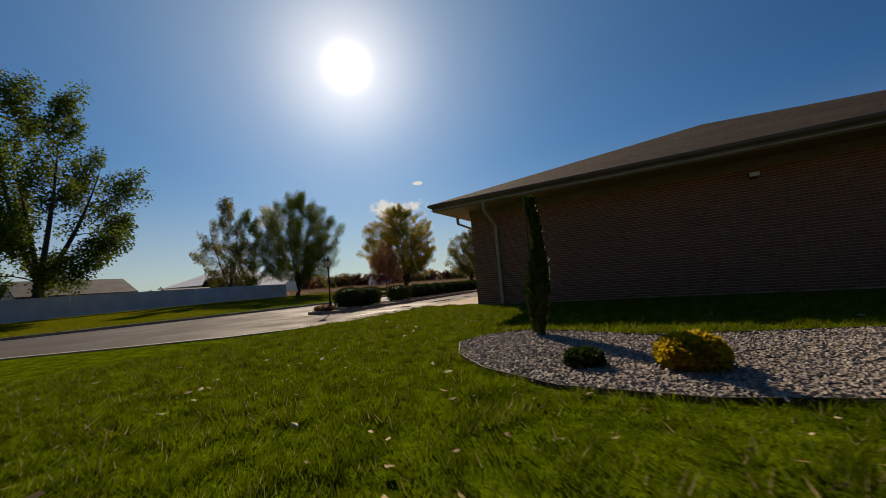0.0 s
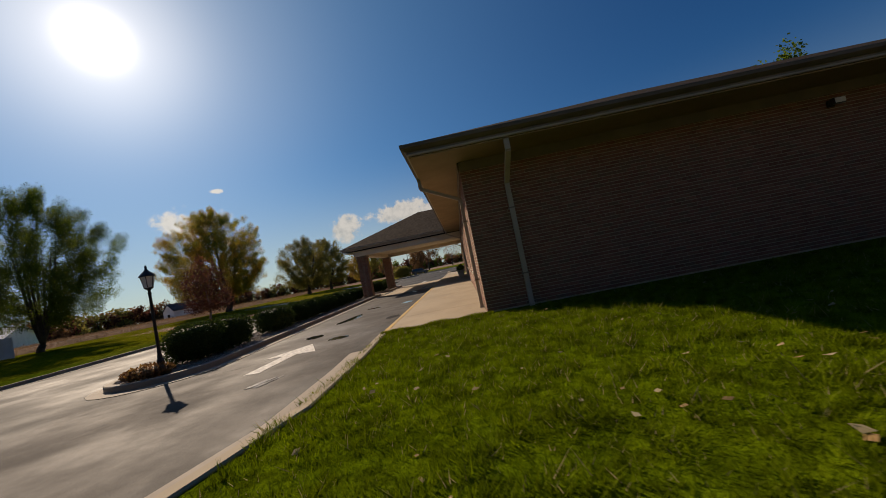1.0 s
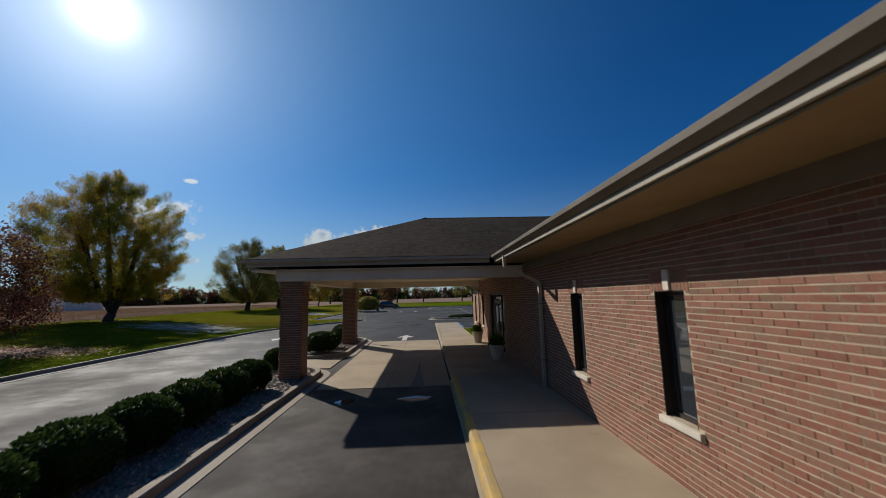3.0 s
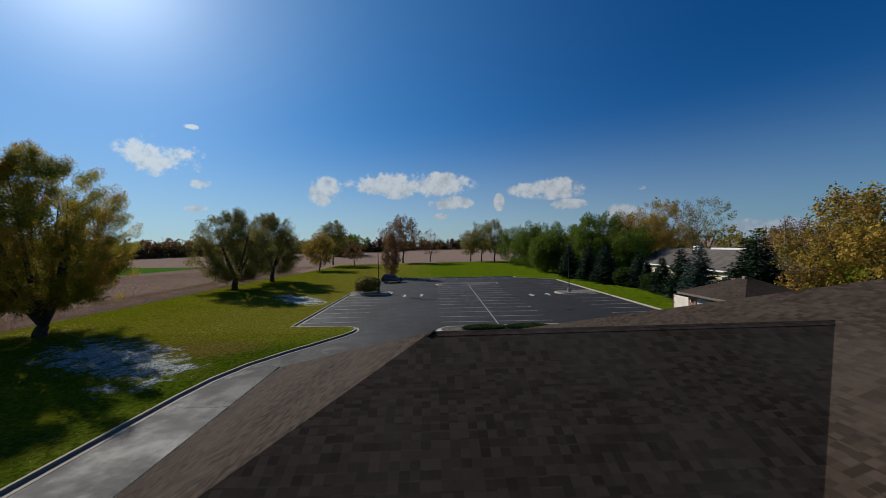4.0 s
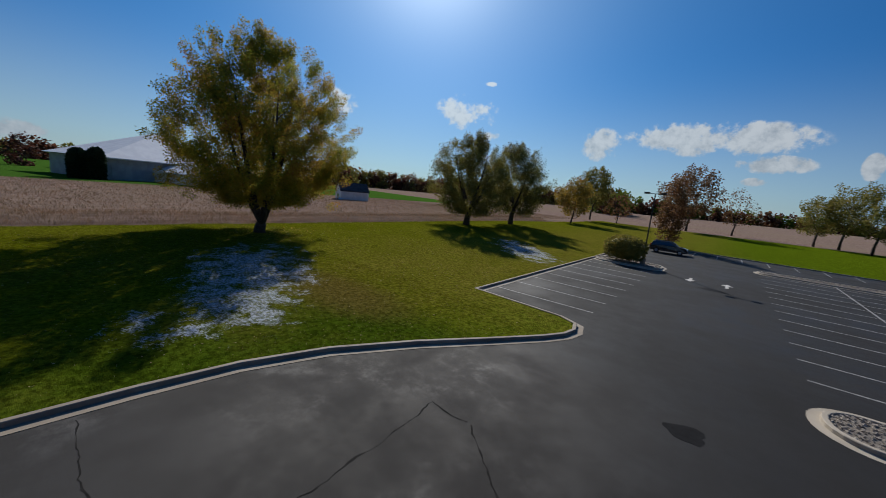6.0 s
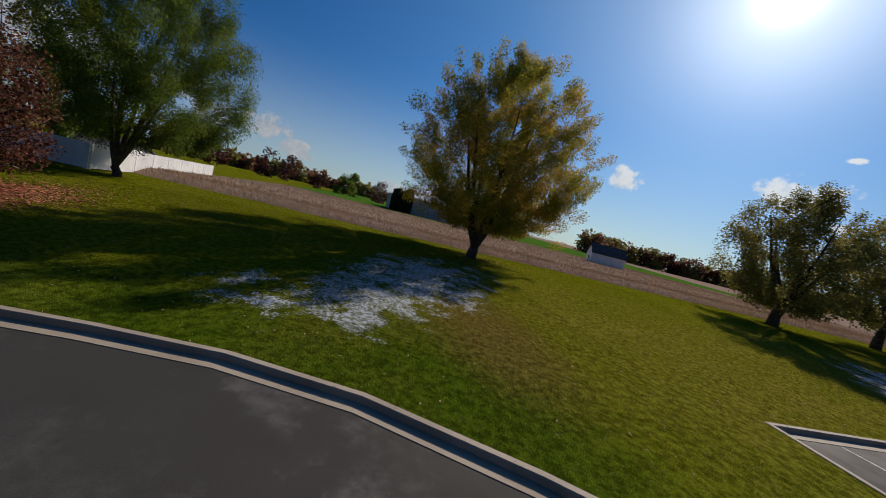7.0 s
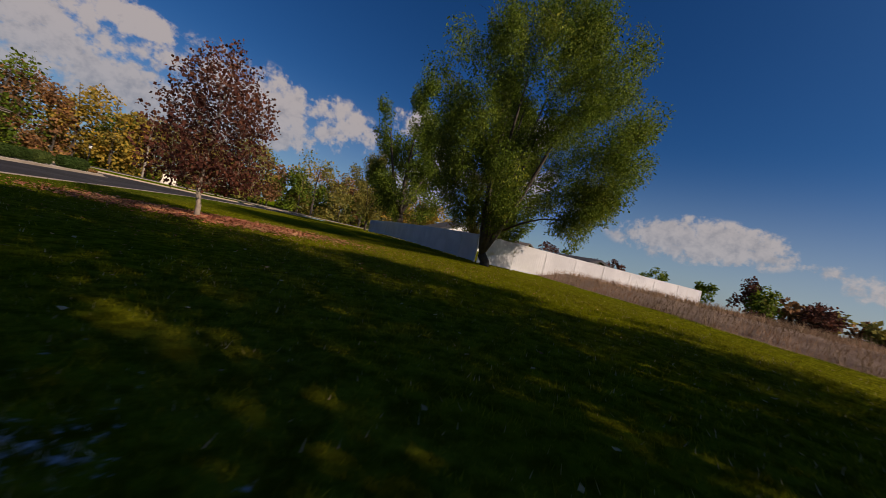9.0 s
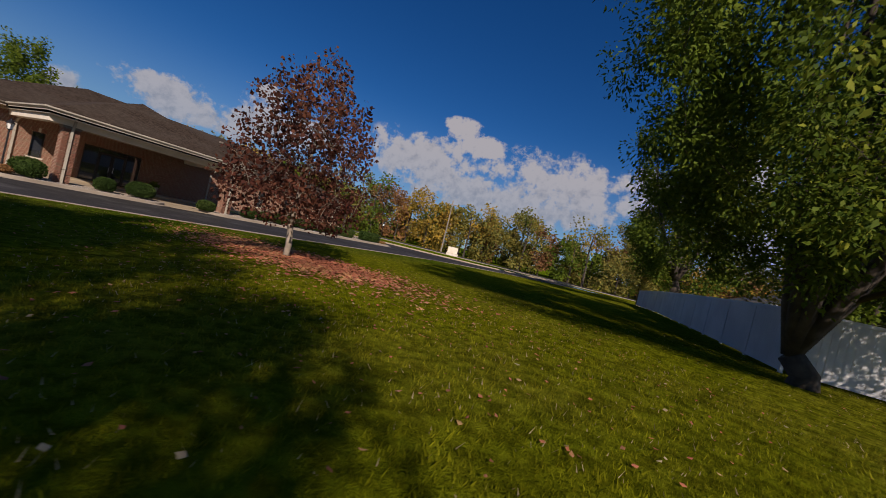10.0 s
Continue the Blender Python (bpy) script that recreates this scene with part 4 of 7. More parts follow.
def brick_face(root, u0, u1, z0, z1, at, holes=(), single=None, proud=0.0035, seed=1):
    """Running-bond bricks over a face. at(u, out, z) gives the place; holes are (u0, u1, z0, z1); single is the stretch built brick by brick."""
    rng = random.Random(seed)
    verts, faces, singles = [], [], []
    rows = int((z1 - z0) / COURSE)
    for r in range(rows):
        za = z0 + r * COURSE + 0.005
        zb = za + BH
        u = u0 - (0.5 * BLEN if r % 2 else 0.0)
        while u < u1 - 0.02:
            a, b = max(u, u0 + 0.003), min(u + BW, u1 - 0.003)
            u += BLEN
            if b - a < 0.03:
                continue
            cut = [(a, b)]
            for h0, h1, k0, k1 in holes:
                if zb > k0 and za < k1:
                    cut = [q for a2, b2 in cut for q in ((a2, min(b2, h0)), (max(a2, h1), b2)) if q[1] - q[0] > 0.025]
            for a2, b2 in cut:
                out = proud + rng.uniform(-0.0015, 0.002)
                if single and single[0] < a2 and b2 < single[1] and single[2] < za and zb < single[3] and b2 - a2 > BW * 0.98 and len(singles) < 300:
                    singles.append((a2, za, out))
                    continue
                o = len(verts)
                for uu, dd, zz in ((a2, 0, za), (b2, 0, za), (b2, 0, zb), (a2, 0, zb), (a2 + 0.003, out, za + 0.003), (b2 - 0.003, out, za + 0.003), (b2 - 0.003, out, zb - 0.003), (a2 + 0.003, out, zb - 0.003)):
                    verts.append(at(uu, dd, zz))
                faces += [tuple(o + i for i in q) for q in ((4, 5, 6, 7), (0, 1, 5, 4), (1, 2, 6, 5), (2, 3, 7, 6), (3, 0, 4, 7))]
    me = raw("brickwork", verts, faces)
    bm = bmesh.new()
    bm.from_mesh(me)
    bmesh.ops.recalc_face_normals(bm, faces=bm.faces)
    bm.to_mesh(me)
    bm.free()
    work = finish("brickwork", me, BRICK, root, "red and brown bricks in running bond")
    work["kind"] = "stuff"
    if singles:
        o0 = Vector(at(0, 0, 0))
        vs = [Vector(at(uu, dd, zz)) - o0 for uu, dd, zz in ((0, 0, 0), (BW, 0, 0), (BW, 0, BH), (0, 0, BH), (0.003, 0.0075, 0.003), (BW - 0.003, 0.0075, 0.003), (BW - 0.003, 0.0075, BH - 0.003), (0.003, 0.0075, BH - 0.003))]
        one = raw("brick", vs, [(4, 5, 6, 7), (0, 1, 5, 4), (1, 2, 6, 5), (2, 3, 7, 6), (3, 0, 4, 7)])
        bm = bmesh.new()
        bm.from_mesh(one)
        bmesh.ops.recalc_face_normals(bm, faces=bm.faces)
        bm.to_mesh(one)
        bm.free()
        one.materials.append(BRICK)
        for a, z, out in singles:
            b = new("brick", one)
            b.parent = root
            b.location = Vector(at(a, out - 0.0075, z)) - (root.matrix_world.translation if root.parent is None else Vector())
    return work


WIN_Z0, WIN_Z1, WIN_W = 0.90, 2.46, 0.56
FRONT_WINDOWS = [4.30, 7.05, 10.08, 12.90, 25.2, 28.1]
ENTRY = (20.2, 23.4, 0.15, 2.55)

wall_front = thing("wall_front", "sunlit red-brown brick wall with narrow windows", "wall", kind="structure")
openings = [(y, y + WIN_W, WIN_Z0, WIN_Z1) for y in FRONT_WINDOWS] + [ENTRY]
solid, z_lo, z_hi = [], 0.0, 3.40
cuts = sorted(openings)
y_at = 0.0
for a, b, c, d in cuts:
    solid += [(0.0, 0.3, y_at, a, z_lo, z_hi), (0.0, 0.3, a, b, z_lo, c), (0.0, 0.3, a, b, d, z_hi)]
    y_at = b
solid.append((0.0, 0.3, y_at, 29.7, z_lo, z_hi))
part("mortar_bed", boxes(*solid), MORTAR, wall_front)
lintels = [(y - 0.085, y + WIN_W + 0.085, WIN_Z1, WIN_Z1 + 0.203) for y in FRONT_WINDOWS]
sills = [(y - 0.09, y + WIN_W + 0.09, WIN_Z0 - 0.07, WIN_Z0) for y in FRONT_WINDOWS]
brick_face(wall_front, 0.0, 29.7, 0.15, LOW + 0.02, lambda u, o, z: (-o, u, z), openings + lintels + sills, single=(0.9, 4.1, 0.3, 1.75), seed=11)

wall_end = thing("wall_south", "shaded red-brown brick end wall", "wall", kind="structure")
part("mortar_bed", boxes((0.3, 16.0, 0.0, 0.3, 0.0, z_hi)), MORTAR, wall_end)
brick_face(wall_end, 0.0, 16.0, 0.15, LOW + 0.02, lambda u, o, z: (u, -o, z), seed=12)
wall_back = thing("wall_east", "plain brick wall at the back of the building", "wall", kind="structure")
part("mortar_bed", boxes((15.7, 16.0, 0.3, 29.7, 0.0, z_hi)), BRICK, wall_back)
wall_lot = thing("wall_north", "brick end wall facing the car park", "wall", kind="structure")
part("mortar_bed", boxes((0.3, 15.7, 29.4, 29.7, 0.0, z_hi)), BRICK, wall_lot)
floor_in = finish("floor", boxes((0.3, 15.7, 0.3, 29.4, 0.0, 0.16)), CONCRETE)
tagged(floor_in, "concrete floor inside the building", "floor", kind="structure")
ceiling_in = finish("ceiling", boxes((0.3, 15.7, 0.3, 29.4, 3.0, 3.1)), CREAM)
tagged(ceiling_in, "plain ceiling inside the building", "ceiling", kind="structure")


def window(k, y):
    root = thing("window_%d" % k, "narrow dark bronze window with a limestone sill", "window", kind="structure", group="windows in the front wall")
    a, b = y, y + WIN_W
    x = 0.10
    part("window_frame", boxes((x, x + 0.06, a, a + 0.05, WIN_Z0, WIN_Z1), (x, x + 0.06, b - 0.05, b, WIN_Z0, WIN_Z1), (x, x + 0.06, a + 0.05, b - 0.05, WIN_Z0, WIN_Z0 + 0.06),
                               (x, x + 0.06, a + 0.05, b - 0.05, WIN_Z1 - 0.06, WIN_Z1)), BRONZE, root)
    part("pane", boxes((x + 0.025, x + 0.035, a + 0.05, b - 0.05, WIN_Z0 + 0.06, WIN_Z1 - 0.06)), GLASS, root)
    part("reveal", boxes((0.0, 0.1, a - 0.001, a + 0.012, WIN_Z0, WIN_Z1), (0.0, 0.1, b - 0.012, b + 0.001, WIN_Z0, WIN_Z1), (0.0, 0.1, a + 0.012, b - 0.012, WIN_Z1 - 0.012, WIN_Z1)), BRONZE, root)
    part("window_sill", boxes((-0.05, 0.10, a - 0.08, b + 0.08, WIN_Z0 - 0.085, WIN_Z0 - 0.005), bevel=0.008), LIMESTONE, root, "pale limestone sill")
    part("keystone", boxes((-0.03, 0.02, (a + b) / 2 - 0.055, (a + b) / 2 + 0.055, WIN_Z1 + 0.005, WIN_Z1 + 0.265), bevel=0.006), LIMESTONE, root, "pale limestone keystone")
    bm = bmesh.new()
    step = (b - a + 0.168) / 12
    for k in range(12):
        u = a - 0.084 + step * k
        if k not in (5, 6):
            box(bm, -0.005, 0.0, u + 0.003, u + step - 0.003, WIN_Z1 - (0.026 if k in (0, 11) else -0.004), WIN_Z1 + 0.251)
    part("soldier_course", bm, BRICK, root, "upright bricks over the window")
    return root


for k, y in enumerate(FRONT_WINDOWS):
    window(k + 1, y)

# entrance doors under the canopy
door = thing("door_1", "dark bronze double glass entrance doors", "door", kind="structure")
a, b, c, d = ENTRY
part("door_frame", boxes((0.08, 0.16, a, a + 0.07, c, d), (0.08, 0.16, b - 0.07, b, c, d), (0.08, 0.16, a + 0.07, b - 0.07, d - 0.08, d), (0.08, 0.16, a + 0.8, a + 0.86, c, d - 0.08), (0.08, 0.16, b - 0.86, b - 0.8, c, d - 0.08),
                         (0.08, 0.16, a + 0.86, b - 0.86, 2.2, 2.27)), BRONZE, door)
for p, q in ((a + 0.07, a + 0.8), (b - 0.8, b - 0.07)):
    part("side_light", boxes((0.115, 0.125, p, q, c + 0.02, d - 0.08)), GLASS, door)
mid = (a + b) / 2
for p, q, s in ((a + 0.87, mid - 0.004, -1), (mid + 0.004, b - 0.87, 1)):
    leaf = part("door_leaf", boxes((0.09, 0.14, p, p + 0.09, c + 0.02, 2.19), (0.09, 0.14, q - 0.09, q, c + 0.02, 2.19), (0.09, 0.14, p + 0.09, q - 0.09, c + 0.02, c + 0.24), (0.09, 0.14, p + 0.09, q - 0.09, 2.09, 2.19)), BRONZE, door)
    part("pane", boxes((0.11, 0.12, p + 0.09, q - 0.09, c + 0.24, 2.09)), GLASS, leaf)
    h = mid + s * 0.12
    part("door_handle", boxes((0.02, 0.045, h - 0.015, h + 0.015, 0.95, 1.35), (0.045, 0.09, h - 0.01, h + 0.01, 1.0, 1.03), (0.045, 0.09, h - 0.01, h + 0.01, 1.27, 1.3), bevel=0.004), STEEL, leaf, "brushed steel pull handle")
part("transom", boxes((0.115, 0.125, a + 0.86, b - 0.86, 2.27, d - 0.08)), GLASS, door)

# ---- roofs ----


def hip(name, corners, ridge, label, thick=0.05):
    """A hipped roof: four eave corners anticlockwise from low x, low y; two ridge ends."""
    bm = bmesh.new()
    c = [bm.verts.new(p) for p in corners]
    r = [bm.verts.new(p) for p in ridge]
    if abs(ridge[0][1] - ridge[1][1]) > abs(ridge[0][0] - ridge[1][0]):
        faces = ((c[0], c[1], r[0]), (c[1], c[2], r[1], r[0]), (c[2], c[3], r[1]), (c[3], c[0], r[0], r[1]))
    else:
        faces = ((c[0], c[1], r[1], r[0]), (c[1], c[2], r[1]), (c[2], c[3], r[0], r[1]), (c[3], c[0], r[0]))
    fs = [bm.faces.new(f) for f in faces]
    bmesh.ops.recalc_face_normals(bm, faces=bm.faces)
    ext = bmesh.ops.extrude_face_region(bm, geom=fs)
    for v in ext["geom"]:
        if isinstance(v, bmesh.types.BMVert):
            v.co.z += thick
    bmesh.ops.recalc_face_normals(bm, faces=bm.faces)
    return bm


def caps(name, runs, parent):
    """Ridge and hip cap shingles: overlapping bent pieces along each line."""
    verts, faces = [], []
    for a, b in runs:
        a, b = Vector(a), Vector(b)
        d = (b - a).normalized()
        side = d.cross(Vector((0, 0, 1))).normalized()
        n = int((b - a).length / 0.16)
        for k in range(n):
            p, q = a + d * (k * 0.16), a + d * (k * 0.16 + 0.24)
            o = len(verts)
            for pt, up in ((p, 0.034), (q, 0.042)):
                verts += [pt + side * 0.15 + Vector((0, 0, up - 0.05)), pt + Vector((0, 0, up)), pt - side * 0.15 + Vector((0, 0, up - 0.05))]
            faces += [(o, o + 1, o + 4, o + 3), (o + 1, o + 2, o + 5, o + 4), (o, o + 3, o + 5, o + 2)]
    return finish(name, raw(name, verts, faces), SHINGLE, parent)


roof = thing("roof", "brown asphalt shingle hip roof with bronze gutters", "roof", kind="structure")
X0, X1, Y0, Y1 = -0.95, 17.0, -1.02, 30.75
RZ = EAVE + 9.0 * 0.372
main_c = [(X0, Y0, EAVE), (X1, Y0, EAVE), (X1, Y1, EAVE), (X0, Y1, EAVE)]
main_r = [(8.0, 7.95, RZ), (8.0, 21.8, RZ)]
part("shingles", hip("shingles", main_c, main_r, ""), SHINGLE, roof)
caps("ridge_caps", [(main_c[0], main_r[0]), (main_c[1], main_r[0]), (main_c[2], main_r[1]), (main_c[3], main_r[1]), (main_r[0], main_r[1])], roof)

PX0, PY0, PY1 = -8.25, 16.75, 27.1
PM = (PY0 + PY1) / 2
PZ = EAVE + (PY1 - PY0) / 2 * 0.445
reach = (PZ - EAVE) / 0.372
bm = bmesh.new()
L = [bm.verts.new(p) for p in ((PX0, PY0, EAVE), (PX0, PY1, EAVE), (PX0 + 5.2, PM, PZ), (X0 + reach + 0.6, PM, PZ), (X0 - 0.02, PY0, EAVE), (X0 - 0.02, PY1, EAVE))]
fs = [bm.faces.new([L[i] for i in f]) for f in ((0, 2, 1), (0, 4, 3, 2), (1, 2, 3, 5))]
ext = bmesh.ops.extrude_face_region(bm, geom=fs)
for v in ext["geom"]:
    if isinstance(v, bmesh.types.BMVert):
        v.co.z += 0.05
bmesh.ops.recalc_face_normals(bm, faces=bm.faces)
part("canopy_shingles", bm, SHINGLE, roof)
caps("canopy_caps", [((PX0, PY0, EAVE), (PX0 + 5.2, PM, PZ)), ((PX0, PY1, EAVE), (PX0 + 5.2, PM, PZ)), ((PX0 + 5.2, PM, PZ), (X0 + reach, PM, PZ))], roof)

# gutters: an open trough along each eave, with a fascia board behind
TROUGH = [(0.0, 0.02), (0.0, -0.1), (-0.012, -0.105), (-0.03, -0.105), (-0.1, -0.06), (-0.112, -0.05), (-0.115, 0.012), (-0.108, 0.02), (-0.1, 0.012), (-0.095, -0.048), (-0.028, -0.095), (-0.012, -0.095), (-0.012, 0.02)]
FASCIA = [(0.03, -0.165), (0.0, -0.165), (0.0, 0.0), (0.03, 0.0)]
DRIP = [(0.035, -0.19), (-0.02, -0.19), (-0.024, -0.155), (-0.002, -0.15), (0.035, -0.166)]
for name, pts in (("gutter", [(X0, PY0 - 0.05, EAVE), (X0, Y0, EAVE), (X1, Y0, EAVE), (X1, Y1, EAVE), (X0, Y1, EAVE), (X0, PY1 + 0.05, EAVE)]),
                  ("gutter", [(X0 - 0.15, PY1, EAVE), (PX0, PY1, EAVE), (PX0, PY0, EAVE), (X0 - 0.15, PY0, EAVE)])):
    over = len(pts) == 4
    part(name, strip_along(pts, TROUGH), BEIGE_METAL if over else GUTTER, roof, "beige metal gutter" if over else "bronze metal gutter")
    part("fascia", strip_along(pts, FASCIA), BEIGE_METAL if over else TRIM, roof)
    part("drip_edge", strip_along(pts, DRIP), BEIGE_METAL, roof, "pale lower lip of the eave")
# soffits
part("soffit", boxes((X0 + 0.02, -0.02, Y0 + 0.02, PY0 + 0.02, 3.405, 3.43), (X0 + 0.02, -0.02, PY1 - 0.02, Y1 - 0.02, 3.405, 3.43), (-0.02, X1 - 0.02, Y0 + 0.02, -0.02, 3.405, 3.43),
                     (-0.02, X1 - 0.02, 29.72, Y1 - 0.02, 3.405, 3.43), (16.02, X1 - 0.02, -0.02, 29.72, 3.405, 3.43)), SOFFIT, roof, "tan vented soffit")
part("frieze", boxes((-0.035, -0.013, 0.0, PY0 + 0.4, LOW - 0.05, 3.404), (0.0, 16.0, -0.035, -0.013, LOW - 0.05, 3.404)), TRIM, roof)
# vents on the shingles
for x, y in ((9.0, 26.5), (6.0, 12.0)):
    z = EAVE + 0.05 + min(x + 1.0, Y1 - y) * 0.372
    part("roof_vent", boxes((x - 0.15, x + 0.15, y - 0.15, y + 0.15, z - 0.02, z + 0.16), bevel=0.03), TRIM, roof)

# ---- entrance canopy ----
canopy = thing("canopy", "cream panelled entrance canopy ceiling with deep beams", "canopy", kind="structure")
BZ = 3.02
part("canopy_ceiling", boxes((PX0 + 0.1, -0.03, PY0 + 0.1, PY1 - 0.1, 3.33, 3.36)), CREAM, canopy)
for spec in ((PX0 + 0.75, PX0 + 1.25, PY0 + 0.25, PY1 - 0.25, BZ, 3.33), (PX0 + 1.25, -0.03, PY0 + 0.25, PY0 + 0.75, BZ, 3.33), (PX0 + 1.25, -0.03, PY1 - 0.75, PY1 - 0.25, BZ, 3.33)):
    part("beam", boxes(spec, bevel=0.01), CREAM, canopy, "cream boxed beam")


def pillar(x, y):
    root = thing("pillar", "square red brick pillar carrying the canopy", "pillar", (x, y, 0.0), group="canopy pillars", kind="structure")
    w = 0.3
    part("core", boxes((-w, w, -w, w, 0.0, BZ)), MORTAR, root)
    o = (x, y)
    for ux, uy, nx, ny in ((1, 0, 0, -1), (0, 1, 1, 0), (-1, 0, 0, 1), (0, -1, -1, 0)):
        brick_face(root, -w - 0.012, w + 0.012, 0.1, BZ, lambda u, d, z, ux=ux, uy=uy, nx=nx, ny=ny: (ux * u + nx * (w + d), uy * u + ny * (w + d), z), seed=int(x * 7 + y))
    # corner bands stand proud of the outer face
    for k in range(7):
        for a, b in ((-w - 0.012, -w + 0.2), (w - 0.2, w + 0.012)):
            brick_face(root, a, b, 0.18 + 0.39 * k, 0.18 + 0.39 * k + 0.36, lambda u, d, z: (-w - 0.012 - d, u, z), proud=0.04, seed=k)
    part("cap", boxes((-w - 0.05, w + 0.05, -w - 0.05, w + 0.05, BZ - 0.12, BZ - 0.001), bevel=0.01), TRIM, root)
    return root


pillar(-7.12, 17.6)
pillar(-7.12, 25.95)

# ---- downspouts ----


def downspout(x, y, nx, ny, label="tan metal downspout strapped to the brick wall", reach_out=0.95):
    root = thing("downspout", label, "downspout", (x, y, 0.0), group="downspouts")
    t = Vector((-ny, nx, 0))
    n = Vector((nx, ny, 0))

    def rect_tube(a, b, w=0.05, h=0.038):
        d = (b - a).normalized()
        s = t
        u = d.cross(s).normalized()
        bm = bmesh.new()
        rings = [[bm.verts.new(p + s * i * w + u * j * h) for i, j in ((-1, -1), (1, -1), (1, 1), (-1, 1))] for p in (a, b)]
        for k in range(4):
            bm.faces.new((rings[0][k], rings[0][(k + 1) % 4], rings[1][(k + 1) % 4], rings[1][k]))
        bm.faces.new(rings[0][::-1])
        bm.faces.new(rings[1])
        bmesh.ops.recalc_face_normals(bm, faces=bm.faces)
        return bm

    z = Vector((0, 0, 1))
    part("pipe", rect_tube(n * 0.06 + z * 0.19, n * 0.06 + z * 2.76), BEIGE_METAL, root)
    part("offset", rect_tube(n * 0.06 + z * 2.76, n * reach_out + z * 3.2), BEIGE_METAL, root)
    part("outlet", rect_tube(n * reach_out + z * 3.2, n * reach_out + z * 3.49), BEIGE_METAL, root)
    part("shoe", rect_tube(n * 0.065 + z * 0.1, n * 0.065 + z * 0.19, 0.056, 0.044), BEIGE_METAL, root)
    for h in (0.8, 2.2):
        part("strap", boxes((-0.02, 0.11, -0.07, 0.07, h, h + 0.03)) if nx else boxes((-0.07, 0.07, -0.11, 0.02, h, h + 0.03)), TRIM, root)
    if nx:
        for ob in root.children:
            if ob.name.startswith("strap"):
                ob.rotation_euler.z = math.pi
    return root


downspout(-0.012, 0.88, -1, 0)
downspout(-0.012, 15.3, -1, 0)
downspout(-0.012, 26.5, -1, 0)
downspout(0.93, -0.012, 0, -1)
for y in (17.6, 25.95):
    downspout(-7.44, y, -1, 0, "pale metal downspout on a brick canopy pillar", 0.25)


# wall lamps
def wall_lamp(x, y, z, turn, label="small white floodlight on the brick wall"):
    root = thing("wall_lamp", label, "lamp", (x, y, z), turn)
    part("back_plate", boxes((-0.07, 0.07, -0.02, 0.013, -0.07, 0.07), bevel=0.006), BRONZE, root)
    part("arm", boxes((-0.02, 0.02, -0.1, -0.02, -0.02, 0.02)), BRONZE, root)
    part("head", boxes((-0.12, 0.12, -0.2, -0.1, -0.06, 0.07), bevel=0.02), BRONZE, root)
    part("lens", boxes((-0.1, 0.1, -0.212, -0.2, -0.045, 0.055), bevel=0.004), OPAL, root, "white frosted lens")
    return root


wall_lamp(7.75, -0.014, 3.0, 0)

# ---- trees and shrubs ----


def mesh_from(name, verts, size):
    """A mesh of separate faces, each of size corners, from an array of corners."""
    n = len(verts)
    me = bpy.data.meshes.new(name)
    me.vertices.add(n)
    me.vertices.foreach_set("co", np.ascontiguousarray(verts, dtype=np.float32).ravel())
    me.loops.add(n)
    me.loops.foreach_set("vertex_index", np.arange(n, dtype=np.int32))
    me.polygons.add(n // size)
    me.polygons.foreach_set("loop_start", np.arange(0, n, size, dtype=np.int32))
    me.update()
    me.validate()
    return me


def unit(v):
    return v / np.maximum(1e-6, np.linalg.norm(v, axis=1, keepdims=True))


def leaves(rs, centres, radii, counts, size, tall=1.0, hang=0.0, slim=0.36, axes=None, thin=0.84, draw=0.5):
    """Corners of leaves gathered in a tuft round each centre."""
    c = np.repeat(np.asarray(centres, float), counts, axis=0)
    r = np.repeat(np.asarray(radii, float), counts)[:, None]
    n = len(c)
    out = unit(rs.normal(size=(n, 3)))
    rho = rs.uniform(0.02, 1.0, size=(n, 1)) ** 0.48
    off = out * rho * r
    if axes is not None:
        # tufts drawn out along their branch
        ax = np.repeat(np.asarray(axes, float), counts, axis=0)
        off = off * thin + ax * (off * ax).sum(axis=1, keepdims=True) * draw
    off[:, 2] *= tall
    off[:, 2] -= hang * r[:, 0] * rs.uniform(0, 1, n) ** 2
    d = unit(out * 0.55 + rs.normal(size=(n, 3)) * 0.6 + np.array([0, 0, -0.25 - hang * 0.6]))
    s = unit(np.cross(d, rs.normal(size=(n, 3))))
    L = size * rs.uniform(0.6, 1.35, size=(n, 1))
    w = L * slim * rs.uniform(0.75, 1.25, size=(n, 1))
    p = c + off
    lift = np.cross(d, s) * L * 0.14
    quad = np.stack([p, p + d * L * 0.45 + s * w + lift, p + d * L, p + d * L * 0.45 - s * w + lift], axis=1)
    return quad.reshape(-1, 3)


OUTLINES = {"egg": (0.35, 0.72, 0.93, 1.0, 1.0, 0.95, 0.88, 0.78, 0.60, 0.38, 0.12), "full": (0.40, 0.62, 0.80, 0.92, 1.0, 1.0, 0.97, 0.90, 0.76, 0.52, 0.20),
            "crown": (0.45, 0.68, 0.86, 0.97, 1.0, 1.0, 0.95, 0.86, 0.70, 0.46, 0.16), "dome": (0.62, 0.86, 0.97, 1.0, 1.0, 0.99, 0.95, 0.86, 0.72, 0.50, 0.22), "bell": (0.72, 0.95, 1.0, 0.98, 0.95, 0.92, 0.88, 0.78, 0.60, 0.36, 0.10)}


